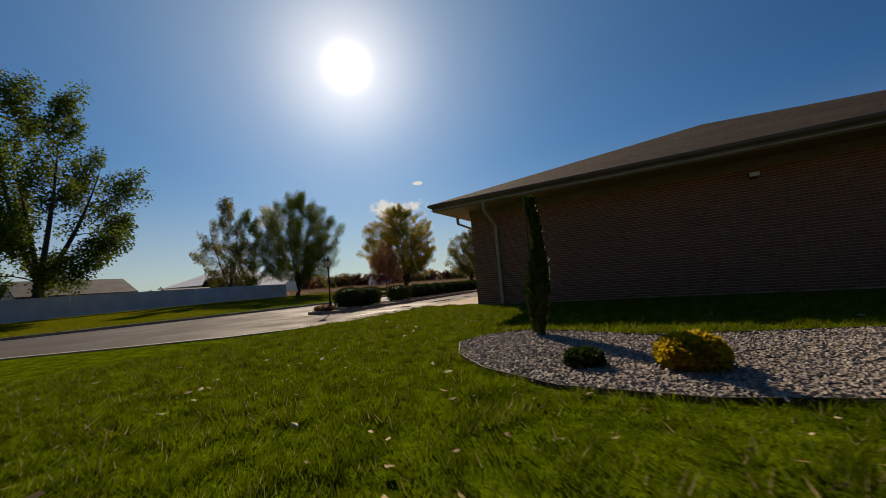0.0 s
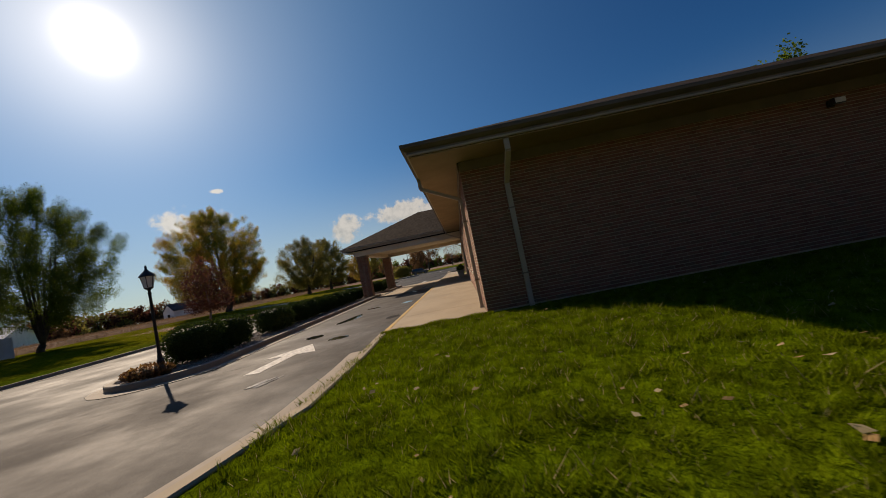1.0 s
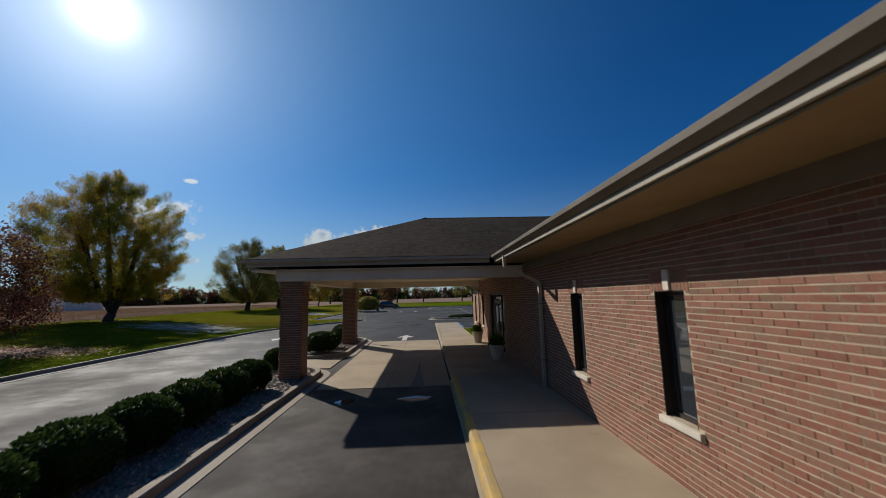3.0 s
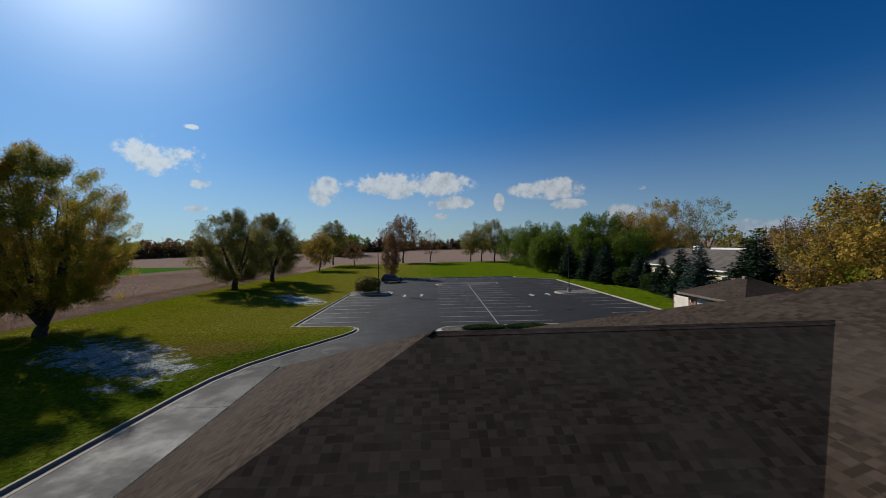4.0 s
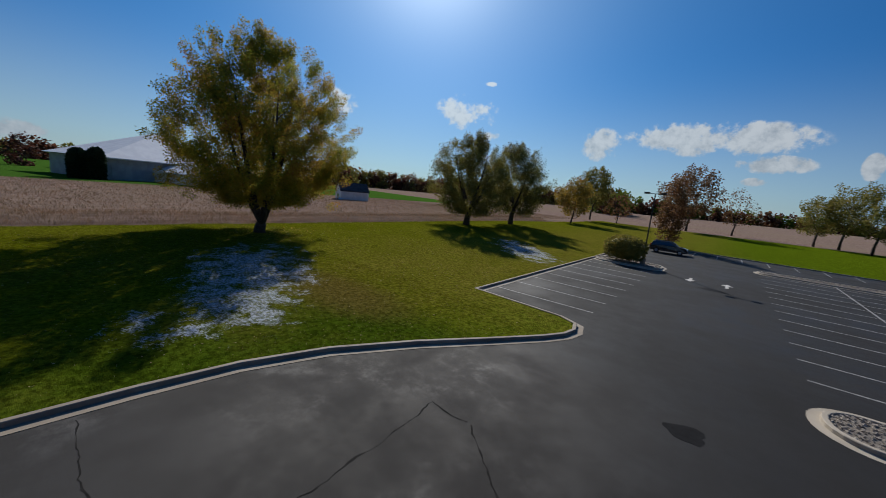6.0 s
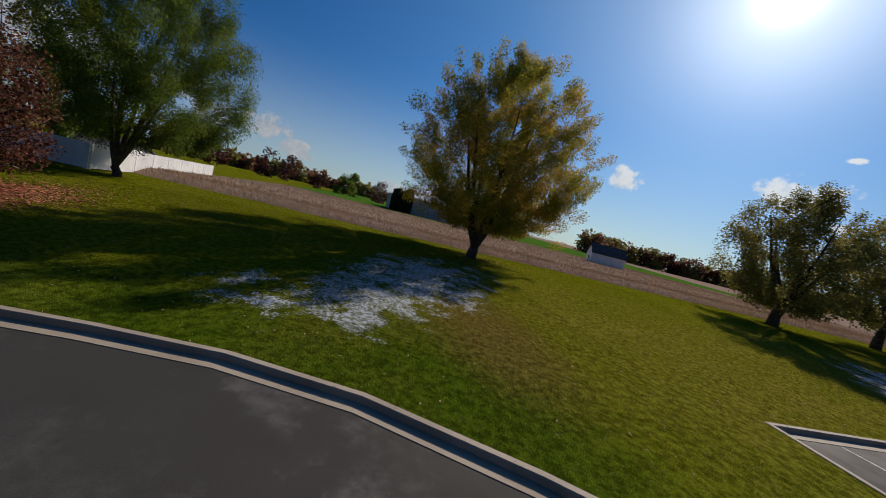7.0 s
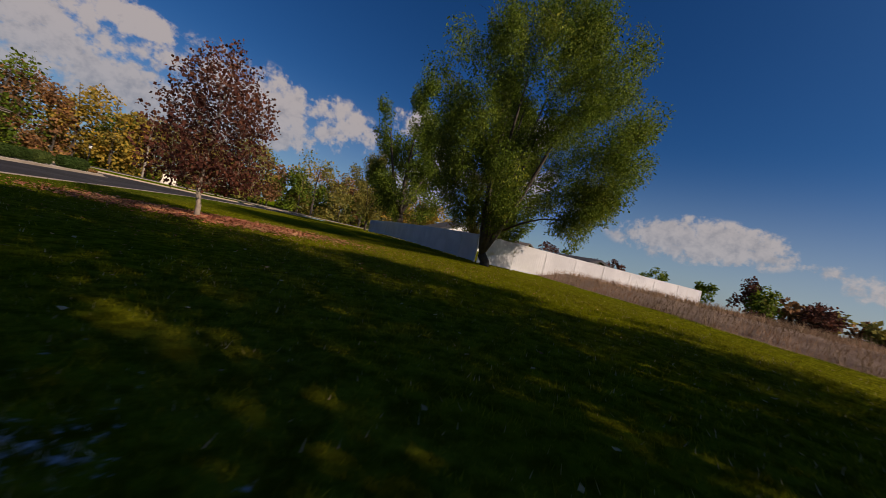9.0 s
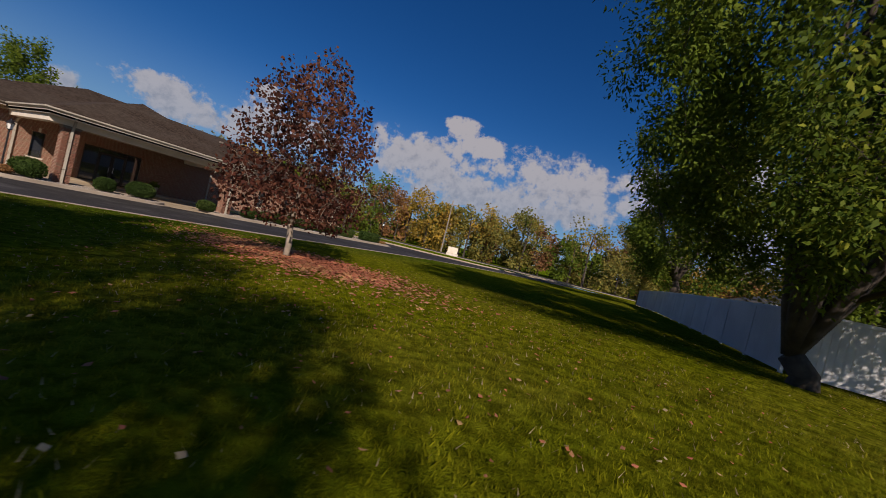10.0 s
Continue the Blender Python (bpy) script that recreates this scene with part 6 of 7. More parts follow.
column_tree(3.85, -6.15, 1.95, 0.13, HEDGE, "narrow green arborvitae with a wispy top in the stone bed", 61, narrow=True)
column_tree(8.35, -7.35, 1.75, 0.42, HEDGE, "broad green arborvitae in the stone bed", 62)
shrub(5.55, -7.8, 0.24, 0.24, 0.28, YELLOW_SHRUB, "rounded golden yellow shrub in the stone bed", 63, 3200, 0.045, 2.0, name="golden_shrub")
shrub(4.7, -7.9, 0.17, 0.15, 0.17, HEDGE, "tiny green shrub among the stones", 64, 700, 0.035, 2.0, name="shrub")
hook = thing("shepherd_hook", "thin dark garden hook with a red ornament", "garden hook", (3.79, -6.21, rise(3.79, -6.21)))
part("rod", tubes("rod", [([(0, 0, -0.1), (0, 0, 1.6), (0.03, 0, 1.95), (0.12, 0, 2.05), (0.2, 0, 1.95)], [0.008] * 5)], 6), BLACK_METAL, hook)
part("ornament", lathe([(0.003, 1.84), (0.02, 1.86), (0.024, 1.9), (0.012, 1.94), (0.003, 1.95)], 10), worn("red_glass", (0.42, 0.03, 0.03), (0.5, 0.05, 0.04), 4, 60, 0.3), hook, "red glass ornament")

# ---- grass blades, fallen leaves, dry stalks ----


def blades(name, area, count, height, width, seed, keep=lambda x, y: True, material=BLADES, lean=0.55):
    rng = random.Random(seed)
    x0, x1, y0, y1 = area
    verts, faces, made, tries = [], [], 0, 0
    while made < count and tries < count * 4:
        tries += 1
        x, y = rng.uniform(x0, x1), rng.uniform(y0, y1)
        if not keep(x, y):
            continue
        z = rise(x, y)
        tuft = 0.7 + 0.6 * noise.noise((x * 2.3, y * 2.3, 5.0))
        hh = height * max(0.35, tuft) * rng.uniform(0.6, 1.25)
        a = rng.uniform(0, 6.283)
        c, s = math.cos(a), math.sin(a)
        lx, ly = rng.gauss(0, lean) * hh, rng.gauss(0, lean) * hh
        w = width * rng.uniform(0.6, 1.3)
        o = len(verts)
        verts += [(x - c * w, y - s * w, z - 0.01), (x + c * w, y + s * w, z - 0.01), (x + lx, y + ly, z + hh)]
        faces.append((o, o + 1, o + 2))
        made += 1
    return finish(name, raw(name, verts, faces), material)


def on_lawn(x, y):
    return not inside(x, y, PAVED) and not inside(x, y, BED) and not (-1.2 < x < 19 and -0.2 < y < 31) and not (-2.4 < x < 0.6 and -0.05 < y < 39)


def near_way(x, y):
    # nearer the flight over the side lawn the turf is thicker
    return on_lawn(x, y) and x < -10 and (min((Vector((x, y)) - Vector(q)).length for q in ((-12, 41), (-16, 42), (-20, 42.5), (-24, 42), (-28, 40.5), (-31, 37.5), (-33, 33), (-32, 29))) < 5.5)


tagged(blades("grass", (-2.4, 10, -14.5, -0.3), 190000, 0.075, 0.0048, 71, on_lawn), "short green grass blades of the front lawn", "grass", kind="stuff")


def clumps(x, y):
    return on_lawn(x, y) and noise.noise((x * 3.1, y * 3.1, 2.0)) + 0.6 * noise.noise((x * 7.0, y * 7.0, 4.0)) > 0.12


tagged(blades("grass", (-2.4, 9, -13.5, -0.3), 70000, 0.115, 0.006, 78, clumps, lean=0.7), "taller tufts in the front lawn", "grass", kind="stuff")
tagged(blades("grass", (-2.3, 0.1, -0.22, -0.06), 9000, 0.085, 0.005, 77, lean=0.5), "longer grass along the end of the walk", "grass", kind="stuff")
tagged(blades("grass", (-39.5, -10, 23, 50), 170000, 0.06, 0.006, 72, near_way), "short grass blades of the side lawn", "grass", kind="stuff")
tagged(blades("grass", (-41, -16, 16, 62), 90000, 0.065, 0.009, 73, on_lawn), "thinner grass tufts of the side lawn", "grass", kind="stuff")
tagged(blades("field_edge_plants", (FIELD_X - 5.0, FIELD_X + 0.1, 20.0, 120), 27000, 0.42, 0.012, 74, lambda x, y: random.Random(int(x * 50) * 7919 + int(y * 50)).random() < 1.1 - (FIELD_X - x) / 6, DRY, 0.3),
       "dry brown stalks along the field edge", "dry plants", kind="stuff")
tagged(blades("field_stubble", (FIELD_X - 50, FIELD_X - 2, 20.2, 150), 60000, 0.3, 0.03, 75, material=DRY, lean=0.5), "dry brown stubble of the field", "dry plants", kind="stuff")
tagged(blades("field_margin_grass", (FIELD_X + 0.0, FIELD_X + 0.35, 30, 125), 9000, 0.16, 0.012, 76, material=PALE_LITTER, lean=0.9), "pale flattened grass along the field margin", "dry plants", kind="stuff")


def litter(name, count, pick, size, material, seed, label):
    rng = random.Random(seed)
    verts, faces = [], []
    for _ in range(count):
        x, y = pick(rng)
        if not on_lawn(x, y):
            continue
        z = rise(x, y) + rng.uniform(0.01, 0.05)
        a, L = rng.uniform(0, 6.283), size * rng.uniform(0.6, 1.4)
        c, s = math.cos(a) * L, math.sin(a) * L
        t = rng.uniform(-0.4, 0.4) * L
        o = len(verts)
        verts += [(x - c, y - s, z), (x - s * 0.6, y + c * 0.6, z + t), (x + c, y + s, z + rng.uniform(0, 0.5) * L), (x + s * 0.6, y - c * 0.6, z - t * 0.5)]
        faces += [(o, o + 1, o + 2), (o, o + 2, o + 3)]
    tagged(finish(name, raw(name, verts, faces), material), label, "fallen leaves", kind="stuff")


litter("fallen_leaves", 9000, lambda r: (-24.5 + r.gauss(0, 2.1), 24.8 + r.gauss(0, 0.95)), 0.055, LITTER, 81, "red-brown leaves fallen under the young maple")
litter("fallen_leaves", 1500, lambda r: (r.uniform(-40, -12), r.uniform(24, 60)), 0.03, PALE_LITTER, 82, "scattered pale and brown leaves on the lawn")
litter("fallen_leaves", 1500, lambda r: (-28.0 + r.gauss(0, 3.6), 27.5 + r.gauss(0, 2.8)), 0.026, LITTER, 85, "brown leaves blown over the lawn from the young maple")
litter("fallen_leaves", 420, lambda r: (r.uniform(-2, 10), r.uniform(-13, -0.5)), 0.036, PALE_LITTER, 83, "scattered pale leaves on the front lawn")
litter("fallen_leaves", 900, lambda r: (-36.6 + r.gauss(0, 2.4), 46.2 + r.gauss(0, 2.2)), 0.06, MAPLE, 84, "yellow leaves fallen round the large maple")

rng = random.Random(88)
verts, faces = [], []
for _ in range(900):
    x, y, L = -2.37 - abs(rng.gauss(0, 0.07)), rng.uniform(-0.2, 9.0), rng.uniform(0.006, 0.02)
    if noise.noise((y * 1.7, 3.0, 0.0)) < -0.05:
        continue
    a, z = rng.uniform(0, 6.283), rng.uniform(0.022, 0.034)
    c, q = math.cos(a) * L, math.sin(a) * L
    o = len(verts)
    verts += [(x - c, y - q, z), (x - q * 0.6, y + c * 0.6, z + L * 0.3), (x + c, y + q, z), (x + q * 0.6, y - c * 0.6, z - 0.004)]
    faces += [(o, o + 1, o + 2), (o, o + 2, o + 3)]
tagged(finish("fallen_leaves", raw("fallen_leaves", verts, faces), PALE_LITTER), "brown leaves and grit swept along the yellow kerb", "fallen leaves", kind="stuff")

# ---- street furniture ----


def post_lamp(x, y, label, z=0.1):
    root = thing("street_lamp", label, "lamp", (x, y, z), group="lantern posts")
    root.scale = (0.98, 0.98, 0.98)
    part("base", lathe([(0.13, 0.0), (0.13, 0.06), (0.09, 0.1), (0.075, 0.35), (0.055, 0.4), (0.05, 0.5)], 14), BLACK_METAL, root)
    part("pole", lathe([(0.042, 0.5), (0.045, 0.55), (0.036, 0.6), (0.032, 1.9), (0.042, 1.93), (0.03, 1.96), (0.03, 2.0)], 12), BLACK_METAL, root)
    lantern = part("lantern_cage", lathe([(0.03, 2.0), (0.06, 2.03), (0.1, 2.05), (0.1, 2.065), (0.02, 2.066)], 6), BLACK_METAL, root)
    part("glass", lathe([(0.085, 2.066), (0.135, 2.33), (0.12, 2.331)], 6), OPAL, lantern, "frosted lantern glass")
    bars = []
    for k in range(6):
        a = 2 * math.pi * k / 6
        bars.append(([(0.088 * math.cos(a), 0.088 * math.sin(a), 2.06), (0.14 * math.cos(a), 0.14 * math.sin(a), 2.335)], [0.008, 0.008]))
    part("bars", tubes("bars", bars, 5), BLACK_METAL, lantern)
    part("roof", lathe([(0.165, 2.33), (0.165, 2.345), (0.12, 2.4), (0.06, 2.46), (0.03, 2.5), (0.02, 2.53), (0.03, 2.55), (0.012, 2.6)], 12), BLACK_METAL, lantern)
    return root


post_lamp(-7.55, 0.3, "black lantern post on the gravel island tip")
post_lamp(-7.75, 28.0, "black lantern post at the far island tip")


def lot_light(x, y, h, label):
    root = thing("street_lamp", label, "lamp", (x, y, 0.1), group="car park lights")
    part("footing", lathe([(0.25, 0.0), (0.25, 0.55), (0.23, 0.58)], 14), KERB, root)
    part("pole", lathe([(0.075, 0.58), (0.055, h)], 10), BRONZE, root)
    part("arm", boxes((-0.6, 0.6, -0.03, 0.03, h - 0.06, h)), BRONZE, root)
    for s in (-1, 1):
        part("lamp_head", boxes((s * 0.75 - 0.25, s * 0.75 + 0.25, -0.2, 0.2, h - 0.08, h + 0.1), bevel=0.03), BRONZE, root)
    return root


lot_light(-12.1, 74.2, 7.3, "tall bronze car park light with two heads")
lot_light(17.6, 69.6, 7.3, "tall bronze car park light on a small island")


def pot(x, y, seed, label):
    root = thing("planter_pot", label, "planter", (x, y, 0.15))
    part("pot", lathe([(0.16, 0.0), (0.2, 0.1), (0.25, 0.38), (0.29, 0.5), (0.29, 0.55), (0.25, 0.55), (0.24, 0.5)], 18), LIMESTONE, root)
    rs = np.random.RandomState(seed)
    part("foliage", mesh_from("foliage", leaves(rs, [(0, 0, 0.72), (0.12, 0.1, 0.64), (-0.15, 0.05, 0.62), (0.0, -0.15, 0.64)], [0.2, 0.16, 0.15, 0.16], [190, 130, 130, 130], 0.11), 4), GREEN, root)
    return root


pot(-0.5, 19.3, 3, "pale urn planter with leafy green plants")
pot(-0.5, 24.4, 4, "pale urn planter beside the entrance doors")

# ---- parked car ----
CAR_PAINT = worn("black_car_paint", (0.012, 0.013, 0.016), (0.018, 0.019, 0.022), 1, 200, 0.2, relief=0.0, spec=0.8)
TYRE = worn("tyre_rubber", (0.012, 0.012, 0.012), (0.02, 0.02, 0.02), 8, 80, 0.9)
TAIL = worn("tail_lamp", (0.35, 0.02, 0.02), (0.42, 0.03, 0.03), 4, 60, 0.25, relief=0.0)


def car(x, y, turn, label, paint):
    root = thing("car", label, "car", (x, y, 0.0), turn)
    side = [(-2.25, 0.35), (-2.28, 0.75), (-2.15, 1.0), (-1.95, 1.5), (-1.7, 1.66), (0.2, 1.68), (0.75, 1.45), (1.15, 1.08), (1.95, 0.98), (2.25, 0.78), (2.28, 0.38), (1.9, 0.3), (-1.9, 0.3)]
    bm = bmesh.new()
    rows = []
    for s, k in ((-1, 0.88), (-1, 1.0), (1, 1.0), (1, 0.88)):
        row = []
        for px, pz in side:
            tuck = 0.8 if pz > 1.2 else 0.94 if pz > 1.05 else 1.0
            row.append(bm.verts.new((px, s * 0.92 * tuck * (k if abs(k - 1) > 0.01 else 1.0), pz + (0.03 if k < 1 and pz > 1.2 else 0.0))))
        rows.append(row)
    n = len(side)
    for a, b in zip(rows, rows[1:]):
        for k in range(n):
            bm.faces.new((a[k], a[(k + 1) % n], b[(k + 1) % n], b[k]))
    bm.faces.new(rows[0])
    bm.faces.new(rows[-1][::-1])
    bmesh.ops.recalc_face_normals(bm, faces=bm.faces)
    part("body", bm, paint, root)
    for s in (-1, 1):
        g = slab([(-1.75, 0), (-1.6, 0.42), (0.15, 0.44), (0.85, 0.0)], 0, 0.012)
        for v in g.verts:
            v.co = Vector((v.co.x, s * (0.885 - 0.32 * v.co.y + v.co.z), 1.12 + v.co.y))
        bmesh.ops.recalc_face_normals(g, faces=g.faces)
        part("side_window", g, GLASS, root)
        part("headlight", boxes((2.12, 2.27, s * 0.75 - 0.14, s * 0.75 + 0.14, 0.72, 0.88), bevel=0.02), OPAL, root)
        part("tail_light", boxes((-2.28, -2.14, s * 0.74 - 0.12, s * 0.74 + 0.12, 0.85, 1.1), bevel=0.02), TAIL, root)
        part("mirror", boxes((0.75, 0.9, s * 0.98 - 0.09, s * 0.98 + 0.09, 1.02, 1.15), bevel=0.03), paint, root)
    part("windscreen", boxes((0.62, 0.65, -0.68, 0.68, 1.12, 1.46), bevel=0.005), GLASS, root)
    for px in (-1.4, 1.4):
        for s in (-1, 1):
            w = lathe([(0.33, -0.11), (0.345, -0.08), (0.345, 0.08), (0.33, 0.11)], 20)
            bmesh.ops.rotate(w, verts=w.verts, matrix=Matrix.Rotation(math.pi / 2, 3, "X"))
            bmesh.ops.translate(w, verts=w.verts, vec=(px, s * 0.84, 0.345))
            wheel = part("wheel", w, TYRE, root)
            r = lathe([(0.2, -0.118), (0.21, 0.118)], 14)
            bmesh.ops.rotate(r, verts=r.verts, matrix=Matrix.Rotation(math.pi / 2, 3, "X"))
            bmesh.ops.translate(r, verts=r.verts, vec=(px, s * 0.84, 0.345))
            part("rim", r, STEEL, wheel)
    return root


car(-11.8, 91.0, 4, "black estate car parked at the lot edge", CAR_PAINT)

# ---- fences ----


def fence(x0, y0, x1, y1, label, height=1.72, bay=2.4):
    root = thing("fence", label, "fence")
    a, b = Vector((x0, y0)), Vector((x1, y1))
    d = (b - a).normalized()
    turn = math.degrees(math.atan2(d.y, d.x))
    n = max(1, round((b - a).length / bay))
    step = (b - a).length / n
    post_me = boxes((-0.06, 0.06, -0.035, 0.035, -0.3, height - 0.02), bevel=0.01)
    # tongue-and-groove boards make one panel between two rails
    front, k = [], 0.066
    while k < step - 0.08:
        e = min(k + 0.15, step - 0.066)
        front += [(k + 0.004, -0.018), (e - 0.004, -0.018), (e, -0.008)]
        k = e
    outline = [(0.066, -0.008)] + front
    panel = slab(outline + [(px, -py) for px, py in reversed(outline)], 0.1, height - 0.09)
    rails = [boxes((0.066, step - 0.066, -0.03, 0.03, 0.05, 0.14), bevel=0.006), boxes((0.066, step - 0.066, -0.03, 0.03, height - 0.13, height - 0.03), bevel=0.006)]
    shared = []
    first_post = first_panel = None
    for j in range(n + 1):
        p = a + d * (j * step)
        z = rise(p.x, p.y, False)
        if first_post is None:
            post = part("post", post_me, VINYL, root)
            first_post = post.data
        else:
            post = new("post", first_post)
            post.parent = root
        post.matrix_basis = pose(p.x, p.y, z, 0, 0, turn)
        if j < n:
            q = a + d * ((j + 1) * step)
            zq = rise(q.x, q.y, False)
            if first_panel is None:
                pan = part("panel", panel, VINYL, root)
                first_panel = pan.data
            else:
                pan = new("panel", first_panel)
                pan.parent = root
            pan.matrix_basis = pose(p.x, p.y, z, 0, -math.degrees(math.atan2(zq - z, step)), turn)
            for i in range(2):
                if len(shared) < 2:
                    rail = part("rail", rails[i], VINYL, pan)
                    shared.append(rail.data)
                else:
                    rail = new("rail", shared[i])
                    rail.parent = pan
    return root


fence(-37.1, 19.9, -33.6, -13.0, "tall white vinyl privacy fence along the lawn")
fence(-37.35, 19.9, -55.8, 19.6, "tall white vinyl fence bordering the brown field")

# ---- garage, store and far buildings ----
BEIGE = worn("beige_siding", (0.47, 0.38, 0.25), (0.54, 0.44, 0.30), 1, 40, 0.8)
GREY_ROOF = worn("grey_shingles", (0.098, 0.084, 0.072), (0.135, 0.117, 0.100), 1, 30, 0.95, spec=0.05)
WHITE_WALL = worn("white_siding", (0.68, 0.67, 0.65), (0.76, 0.75, 0.73), 1, 30, 0.7)
METAL_ROOF = worn("pale_metal_roof", (0.68, 0.70, 0.73), (0.76, 0.78, 0.80), 0.6, 30, 0.7, relief=0.02, spec=0.1)
GREY_WALL = worn("grey_metal_wall", (0.30, 0.30, 0.30), (0.38, 0.38, 0.37), 0.8, 30, 0.6)
DARK_ROOF = worn("dark_roof", (0.035, 0.035, 0.04), (0.06, 0.06, 0.065), 1, 30, 0.8)

DOOR_PAINT = worn("garage_door_paint", (0.40, 0.385, 0.35), (0.46, 0.445, 0.41), 1, 30, 0.7)
garage = thing("garage", "small brick garage with a white door and hip roof", "garage", (21.4, 42.5, 0.0))
part("wall", boxes((0, 0.25, 0, 1.0, 0, 2.55), (0, 0.25, 5.4, 6.4, 0, 2.55), (0, 0.25, 1.0, 5.4, 2.15, 2.55)), MORTAR, garage)
part("wall", boxes((0.25, 5.8, 0, 0.25, 0, 2.55), (0.25, 5.8, 6.15, 6.4, 0, 2.55), (5.55, 5.8, 0.25, 6.15, 0, 2.55)), BRICK, garage)
for u0, u1, h0 in ((0.0, 1.0, 0.05), (5.4, 6.4, 0.05), (1.0, 5.4, 2.15)):
    brick_face(garage, u0, u1, h0, 2.5, lambda u, o, z: (-o, u, z), seed=33)
brick_face(garage, 0.0, 5.8, 0.05, 2.5, lambda u, o, z: (u, -o, z), seed=34)
gd = part("garage_door", boxes((0.08, 0.12, 1.0, 5.4, 0.0, 2.15)), DOOR_PAINT, garage, "pale sectional garage door")
for k in range(4):
    part("panel", boxes((0.06, 0.085, 1.03, 5.37, 0.03 + 0.53 * k, 0.53 + 0.53 * k), bevel=0.008), DOOR_PAINT, gd)
part("roof", hip("roof", [(-0.6, -0.6, 2.6), (6.4, -0.6, 2.6), (6.4, 7.0, 2.6), (-0.6, 7.0, 2.6)], [(2.9, 3.1, 4.25), (2.9, 3.3, 4.25)], ""), SHINGLE, garage)
part("fascia", strip_along([(-0.6, -0.6, 2.6), (6.4, -0.6, 2.6), (6.4, 7.0, 2.6), (-0.6, 7.0, 2.6)], [(0.02, -0.18), (-0.03, -0.18), (-0.03, 0.02), (0.02, 0.02)], True), GUTTER, garage)
part("soffit", boxes((-0.58, 6.38, -0.58, 6.98, 2.45, 2.48)), SOFFIT, garage)
part("roof_vent", boxes((2.5, 2.75, 2.9, 3.2, 4.0, 4.35), bevel=0.03), TRIM, garage)
for y in (0.5, 5.9):
    l = part("carriage_lamp", boxes((-0.16, -0.05, y - 0.06, y + 0.06, 1.75, 2.0), (-0.05, -0.012, y - 0.04, y + 0.04, 1.8, 1.95), bevel=0.01), BLACK_METAL, garage)
    part("lamp_glass", boxes((-0.172, -0.16, y - 0.045, y + 0.045, 1.79, 1.96)), OPAL, l)

store = thing("bin_enclosure", "cream gated enclosure for bins beside the garage", "enclosure", (22.3, 49.8, 0.13))
for a, b in ((0.0, 1.25), (1.27, 2.5)):
    g = part("gate", boxes((0.0, 0.06, a, b, 0.15, 1.75), bevel=0.008), CREAM, store, "cream panel gate")
    for z in (0.3, 0.95, 1.6):
        part("hinge", boxes((-0.03, 0.0, (a if a == 0 else b - 0.1), (a + 0.1 if a == 0 else b), z - 0.05, z + 0.05)), BRONZE, g)
part("side_wall", boxes((0.06, 2.6, -0.2, -0.02, 0, 1.8)), BRICK, store)
part("side_wall", boxes((0.06, 2.6, 2.52, 2.7, 0, 1.8)), BRICK, store)
part("back_wall", boxes((2.4, 2.6, -0.02, 2.52, 0, 1.8)), BRICK, store)
part("lid", boxes((0.3, 2.3, 0.1, 2.4, 1.3, 1.4)), DARK_ROOF, store)


def gable_house(name, label, x, y, turn, w, l, eave, ridge, wall, cover, over=0.5, windows=(), door=False):
    """A gabled house: width across x, length along y."""
    root = thing(name, label, "house", (x, y, 0.0), turn)
    bm = bmesh.new()
    h, k = w / 2, l / 2
    pts = [(-h, eave), (h, eave), (0, ridge)]
    a = [bm.verts.new((px, -k, pz)) for px, pz in ((-h, -0.3), (h, -0.3), (h, eave), (0, ridge), (-h, eave))]
    b = [bm.verts.new((px, k, pz)) for px, pz in ((-h, -0.3), (h, -0.3), (h, eave), (0, ridge), (-h, eave))]
    bm.faces.new(a)
    bm.faces.new(b[::-1])
    for i in range(5):
        bm.faces.new((a[i], a[(i + 1) % 5], b[(i + 1) % 5], b[i]))
    bmesh.ops.recalc_face_normals(bm, faces=bm.faces)
    part("wall", bm, wall, root)
    slope = (ridge - eave) / h
    for s in (-1, 1):
        bm = bmesh.new()
        prof = [(0, ridge + 0.05), (s * (h + over), eave - over * slope + 0.05), (s * (h + over), eave - over * slope + 0.2), (0, ridge + 0.22)]
        r = [[bm.verts.new((px, yy, pz)) for px, pz in prof] for yy in (-k - over, k + over)]
        bm.faces.new(r[0])
        bm.faces.new(r[1][::-1])
        for i in range(4):
            bm.faces.new((r[0][i], r[0][(i + 1) % 4], r[1][(i + 1) % 4], r[1][i]))
        bmesh.ops.recalc_face_normals(bm, faces=bm.faces)
        part("roof", bm, cover, root)
    for face, u, z, ww, hh in windows:
        if face in "ns":
            yy = k if face == "n" else -k
            spec = (u - ww / 2, u + ww / 2, yy - 0.03, yy + 0.04, z, z + hh)
            glass = (u - ww / 2 + 0.1, u + ww / 2 - 0.1, yy - 0.05, yy + 0.055, z + 0.1, z + hh - 0.1)
        else:
            xx = h if face == "e" else -h
            spec = (xx - 0.03, xx + 0.04, u - ww / 2, u + ww / 2, z, z + hh)
            glass = (xx - 0.05, xx + 0.055, u - ww / 2 + 0.1, u + ww / 2 - 0.1, z + 0.1, z + hh - 0.1)
        wdw = part("window", boxes(spec), WHITE_WALL, root)
        part("pane", boxes(glass), GLASS, wdw)
    return root


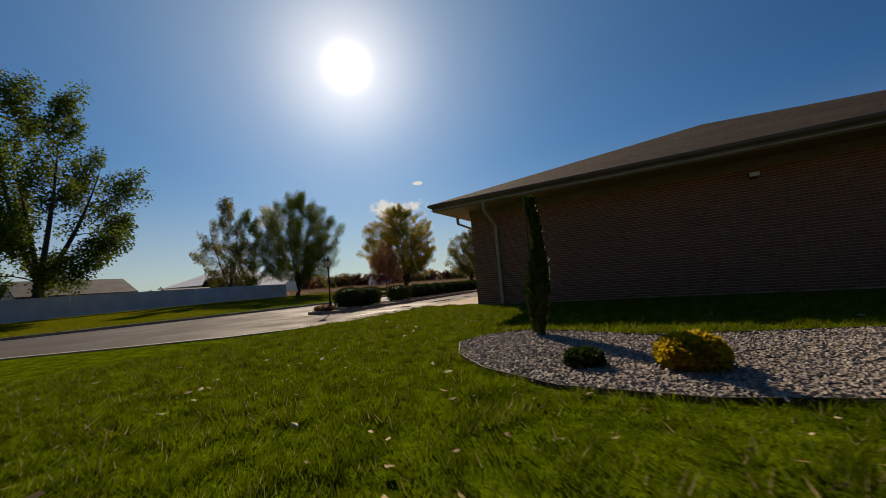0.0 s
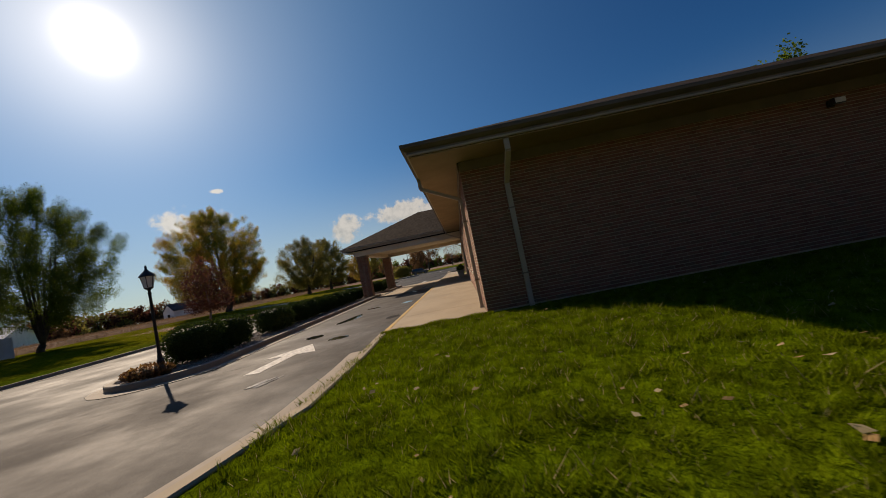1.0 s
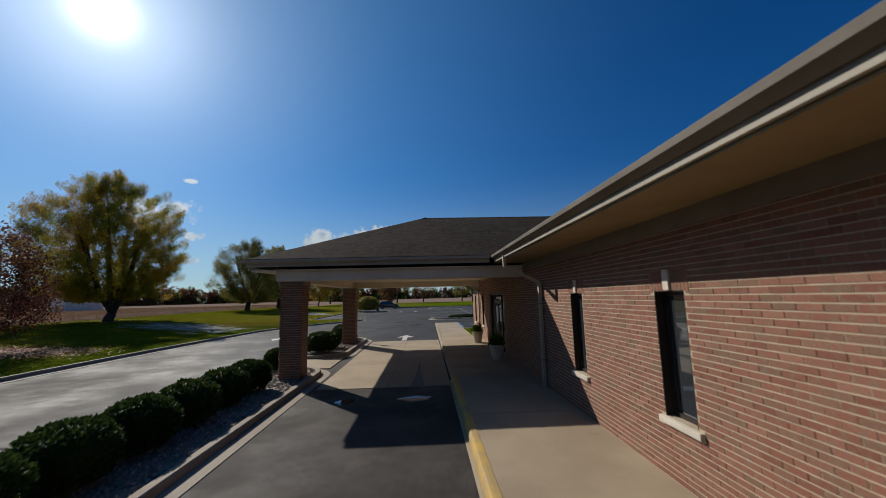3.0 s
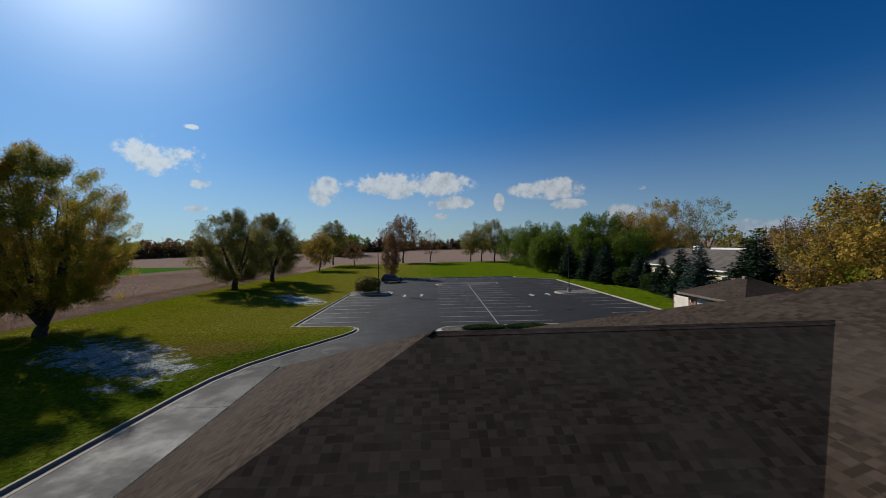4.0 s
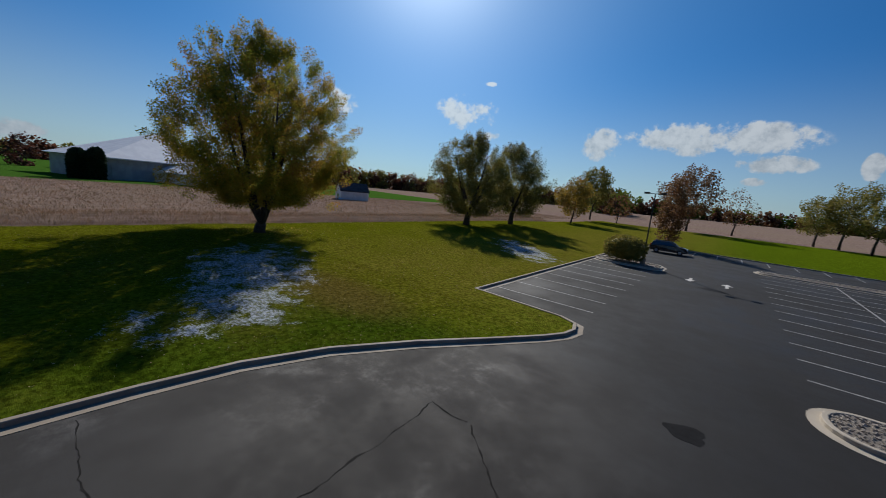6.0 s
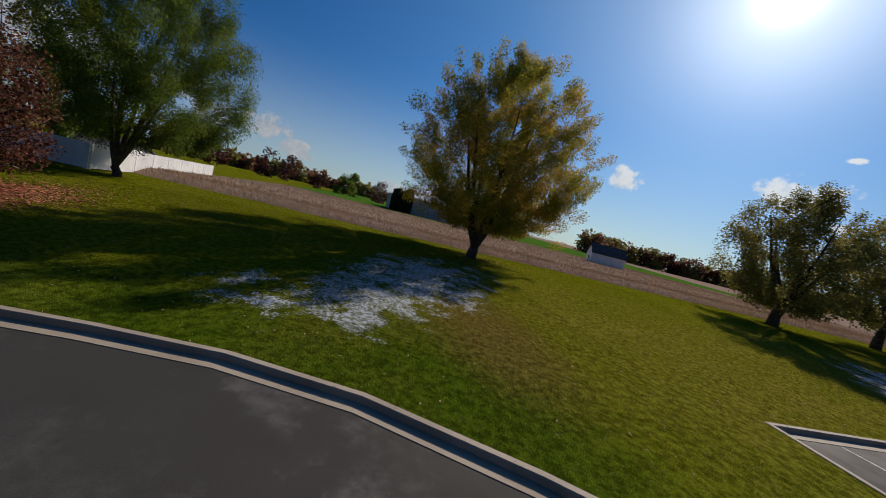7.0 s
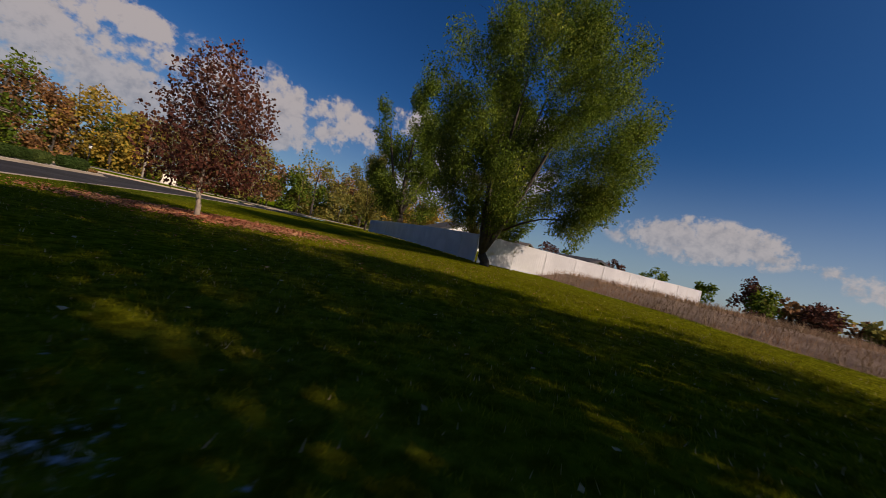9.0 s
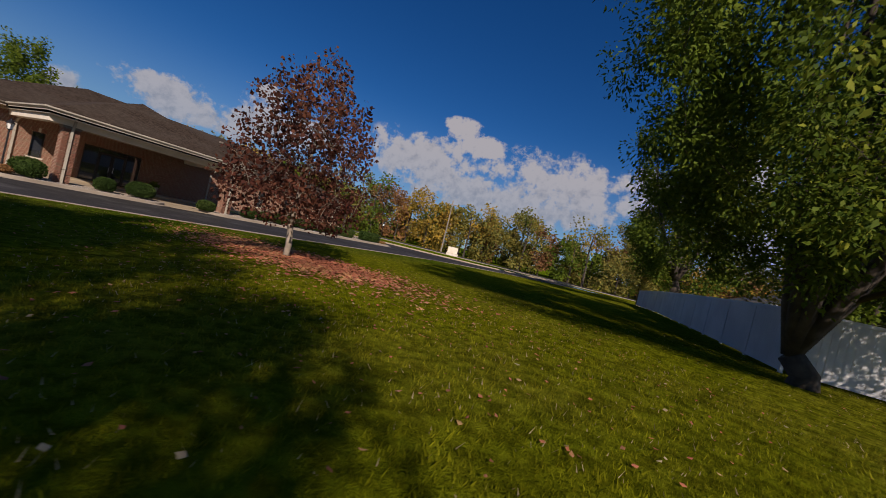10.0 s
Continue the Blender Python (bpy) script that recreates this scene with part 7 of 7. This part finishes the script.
beige = thing("house", "long beige building with a grey hipped shingle roof", "house", (39.5, 64.2, 0.0), -4)
part("wall", boxes((0, 12.0, 0, 30.0, -0.2, 3.0)), BEIGE, beige)
part("roof", hip("roof", [(-0.6, -0.6, 2.95), (12.6, -0.6, 2.95), (12.6, 30.6, 2.95), (-0.6, 30.6, 2.95)], [(6.0, 5.4, 5.9), (6.0, 29.0, 5.9)], ""), GREY_ROOF, beige)
part("fascia", strip_along([(-0.6, -0.6, 2.95), (12.6, -0.6, 2.95), (12.6, 30.6, 2.95), (-0.6, 30.6, 2.95)], [(0.02, -0.2), (-0.03, -0.2), (-0.03, 0.02), (0.02, 0.02)], True), WHITE_WALL, beige)
part("ridge_vent", boxes((5.7, 6.3, 6.0, 14.0, 5.7, 6.1), (5.5, 6.5, 17.0, 18.5, 5.7, 6.4), bevel=0.03), WHITE_WALL, beige)
for v, w, z, hh in ((2.0, 1.2, 0.0, 2.1), (7.0, 1.6, 0.9, 1.3), (13.0, 1.6, 0.9, 1.3), (20.0, 1.6, 0.9, 1.3), (26.0, 1.6, 0.9, 1.3)):
    wdw = part("window" if z else "door", boxes((-0.05, 0.03, v, v + w, z, z + hh)), WHITE_WALL, beige)
    part("pane", boxes((-0.07, -0.05, v + 0.12, v + w - 0.12, z + 0.12, z + hh - 0.12)), GLASS, wdw)
barn = thing("barn", "large grey barn with a pale metal hip roof", "barn", (-101.5, 44.2, 0.3), 17)
barn.scale = (1.36, 1.36, 1.2)
part("wall", boxes((-14.0, 0.0, 2.0, 24.0, -0.3, 4.4)), GREY_WALL, barn)
part("roof", hip("roof", [(-14.6, 1.4, 4.4), (0.6, 1.4, 4.4), (0.6, 24.6, 4.4), (-14.6, 24.6, 4.4)], [(-7.6, 13.0, 9.8), (-6.4, 13.0, 9.8)], ""), METAL_ROOF, barn)
part("eave_gutter", boxes((0.62, 0.74, 1.4, 24.6, 4.25, 4.42)), WHITE_WALL, barn, "white gutter along the eave")
for v in (3.0, 10.0, 17.0):
    part("door", boxes((0.0, 0.06, v, v + 3.6, 0.0, 3.3)), GREY_WALL, barn, "grey sliding barn door")
gable_house("barn", "low white barn beyond the brown field", -111.0, 60.2, -62, 14, 30, 3.6, 6.4, WHITE_WALL, METAL_ROOF, 0.4, [("w", 0, 0.0, 4.0, 3.0)])
gable_house("shed", "small white shed with a dark roof", -76.0, 85.9, -20, 4.5, 6.5, 3.3, 5.0, WHITE_WALL, DARK_ROOF, 0.2, [("s", 0, 0.6, 1.2, 2.0)])
gable_house("house", "low white house with a dark gable roof behind the fence", -42.0, 0.4, 0, 6.4, 7.2, 2.5, 3.8, WHITE_WALL, DARK_ROOF, 0.4, [("n", -1.5, 1.5, 0.8, 0.8), ("n", 1.3, 1.5, 0.8, 0.8), ("e", -2.0, 1.4, 1.1, 0.8), ("e", 2.4, 1.4, 1.1, 0.8)])
gable_house("shed", "small white shed with a dark roof behind the fence", -49.0, 13.6, 0, 4.4, 5.0, 2.0, 2.75, WHITE_WALL, DARK_ROOF, 0.35, [("n", 0.0, 1.0, 0.8, 0.7)])
gable_house("house", "white house with a grey gable roof behind the fence", -54.0, -13.0, 25, 8, 11, 2.3, 4.0, WHITE_WALL, GREY_ROOF, 0.5, [("n", -2, 1, 1.1, 1.0), ("n", 2, 1, 1.1, 1.0), ("e", 0, 1, 1.2, 1.0)])

sign = thing("roadside_sign", "small cream sign box beside the drive entrance", "sign", (-5.3, -21.8, 0.12), 34)
part("base", boxes((-1.0, 1.0, -0.25, 0.25, -0.1, 0.5), bevel=0.02), LIMESTONE, sign)
part("panel", boxes((-0.85, 0.85, -0.15, 0.15, 0.5, 1.5), bevel=0.04), CREAM, sign)
for k in range(2):
    x, y = ((1.4, -29.8), (56, 74))[k]
    pole = thing("utility_pole", "weathered wooden utility pole with a crossarm", "utility pole", (x, y, 0.0), 30, group="utility poles")
    part("pole", lathe([(0.16, -0.2), (0.1, 10.5)], 9), YOUNG_BARK, pole)
    part("crossarm", boxes((-1.1, 1.1, -0.06, 0.06, 9.6, 9.75)), YOUNG_BARK, pole)

# ---- woods and hedgerows far off ----


def woods(name, pts, rows, gap, h, leafs, label, seed, per=420, size=0.9, bare=0.0, low=0.04):
    """A belt of trees along a polyline: trunks joined, and crowns joined by leaf colour."""
    rng, rs = random.Random(seed), np.random.RandomState(seed)
    trunks, clouds = [], {k: ([], []) for k in range(len(leafs))}
    for a, b in zip(pts, pts[1:]):
        a, b = Vector(a), Vector(b)
        n = max(1, int((b - a).length / gap))
        side = Vector((-(b - a).y, (b - a).x)).normalized()
        for k in range(n):
            for r in range(rows):
                p = a.lerp(b, (k + rng.random()) / n) + side * (r * gap * 0.8 + rng.uniform(-1, 1) * gap * 0.3)
                hh = h * rng.uniform(0.65, 1.12)
                trunks.append(([(p.x, p.y, -0.2), (p.x + rng.gauss(0, 0.2), p.y, hh * 0.5), (p.x + rng.gauss(0, 0.5), p.y, hh * 0.9)], [hh * 0.02, hh * 0.012, 0.03]))
                c, rad = clouds[rng.randrange(len(leafs))]
                wide = hh * rng.uniform(0.28, 0.42)
                for _ in range(15):
                    t = rng.uniform(low, 0.9)
                    w = wide * math.sin(math.pi * min(0.97, 0.14 + 0.82 * t)) ** 0.6 * math.sqrt(rng.random())
                    q = rng.uniform(0, 6.283)
                    c.append((p.x + math.cos(q) * w, p.y + math.sin(q) * w, hh * t))
                    rad.append(hh * rng.uniform(0.09, 0.16))
    for k, leaf in enumerate(leafs):
        c, rad = clouds[k]
        if c:
            m = np.full(len(c), max(2, int(per / 15 * (1 - bare))))
            tagged(finish(name, mesh_from(name, leaves(rs, c, rad, m, size), 4), leaf), label, "woods", kind="stuff")
    tagged(finish("woods_trunks", tubes("woods_trunks", trunks, 5), BARK), "dark trunks and stems of the far woods", "woods", kind="stuff")


woods("woods", [(-55, -73), (-13, -54), (33, -31), (76, -5), (98, 19)], 4, 5.0, 12.5, [OLIVE, OLIVE, RUSSET, GREEN, GOLD], "dense autumn woods across the street", 201, 1200, 0.5)
woods("woods", [(22, -20), (40, 0), (60, 30)], 2, 7, 11, [OLIVE, GREEN, GOLD], "autumn trees behind the building", 202, 420, 0.7)
woods("tree_row", [(-89, -78), (-110, -39), (-135, 5), (-160, 53), (-169, 98)], 1, 8.2, 9.6, [DARK_RED, DARK_RED, GREEN, DARK_RED], "row of dark red trees along a far road", 203, 1000, 0.6, low=0.16)
woods("far_woods", [(-262, 205), (-300, 260), (-250, 420), (-150, 470)], 3, 6, 19, [RUSSET, OLIVE, RED, OLIVE], "dark far woods beyond the field", 204, 190, 2.2)
woods("far_woods", [(-150, 470), (-60, 430), (-40, 520), (60, 560), (160, 480), (200, 330)], 2, 7, 16, [RED, RUSSET, GREEN], "distant tree line at the horizon", 205, 190, 2.4)
woods("far_woods", [(-60, 260), (-72, 330), (-100, 380)], 3, 6, 17, [GREEN, RED], "dark copse beyond the field", 206, 260, 1.6)
woods("far_woods", [(-190, -60), (-260, 0), (-300, 120)], 2, 7, 11, [RED, RUSSET, OLIVE], "far woods behind the row of trees", 207, 180, 2.0)
woods("hedgerow", [(120, 60), (150, 160), (120, 260), (60, 300)], 2, 10, 13, [GOLD, RUSSET, OLIVE], "autumn trees beyond the neighbouring houses", 208, 260, 1.2)
shrub(-100.6, 45.6, 1.3, 1.2, 6.6, SPRUCE, "tall dark clipped cedar beside the barn", 210, 5000, 0.3, 3.4, z=0.3, name="cedar_shrub")
shrub(-101.2, 43.2, 1.3, 1.3, 6.2, SPRUCE, "tall dark cedar in front of the barn corner", 211, 5000, 0.3, 3.0, z=0.3, name="cedar_shrub")
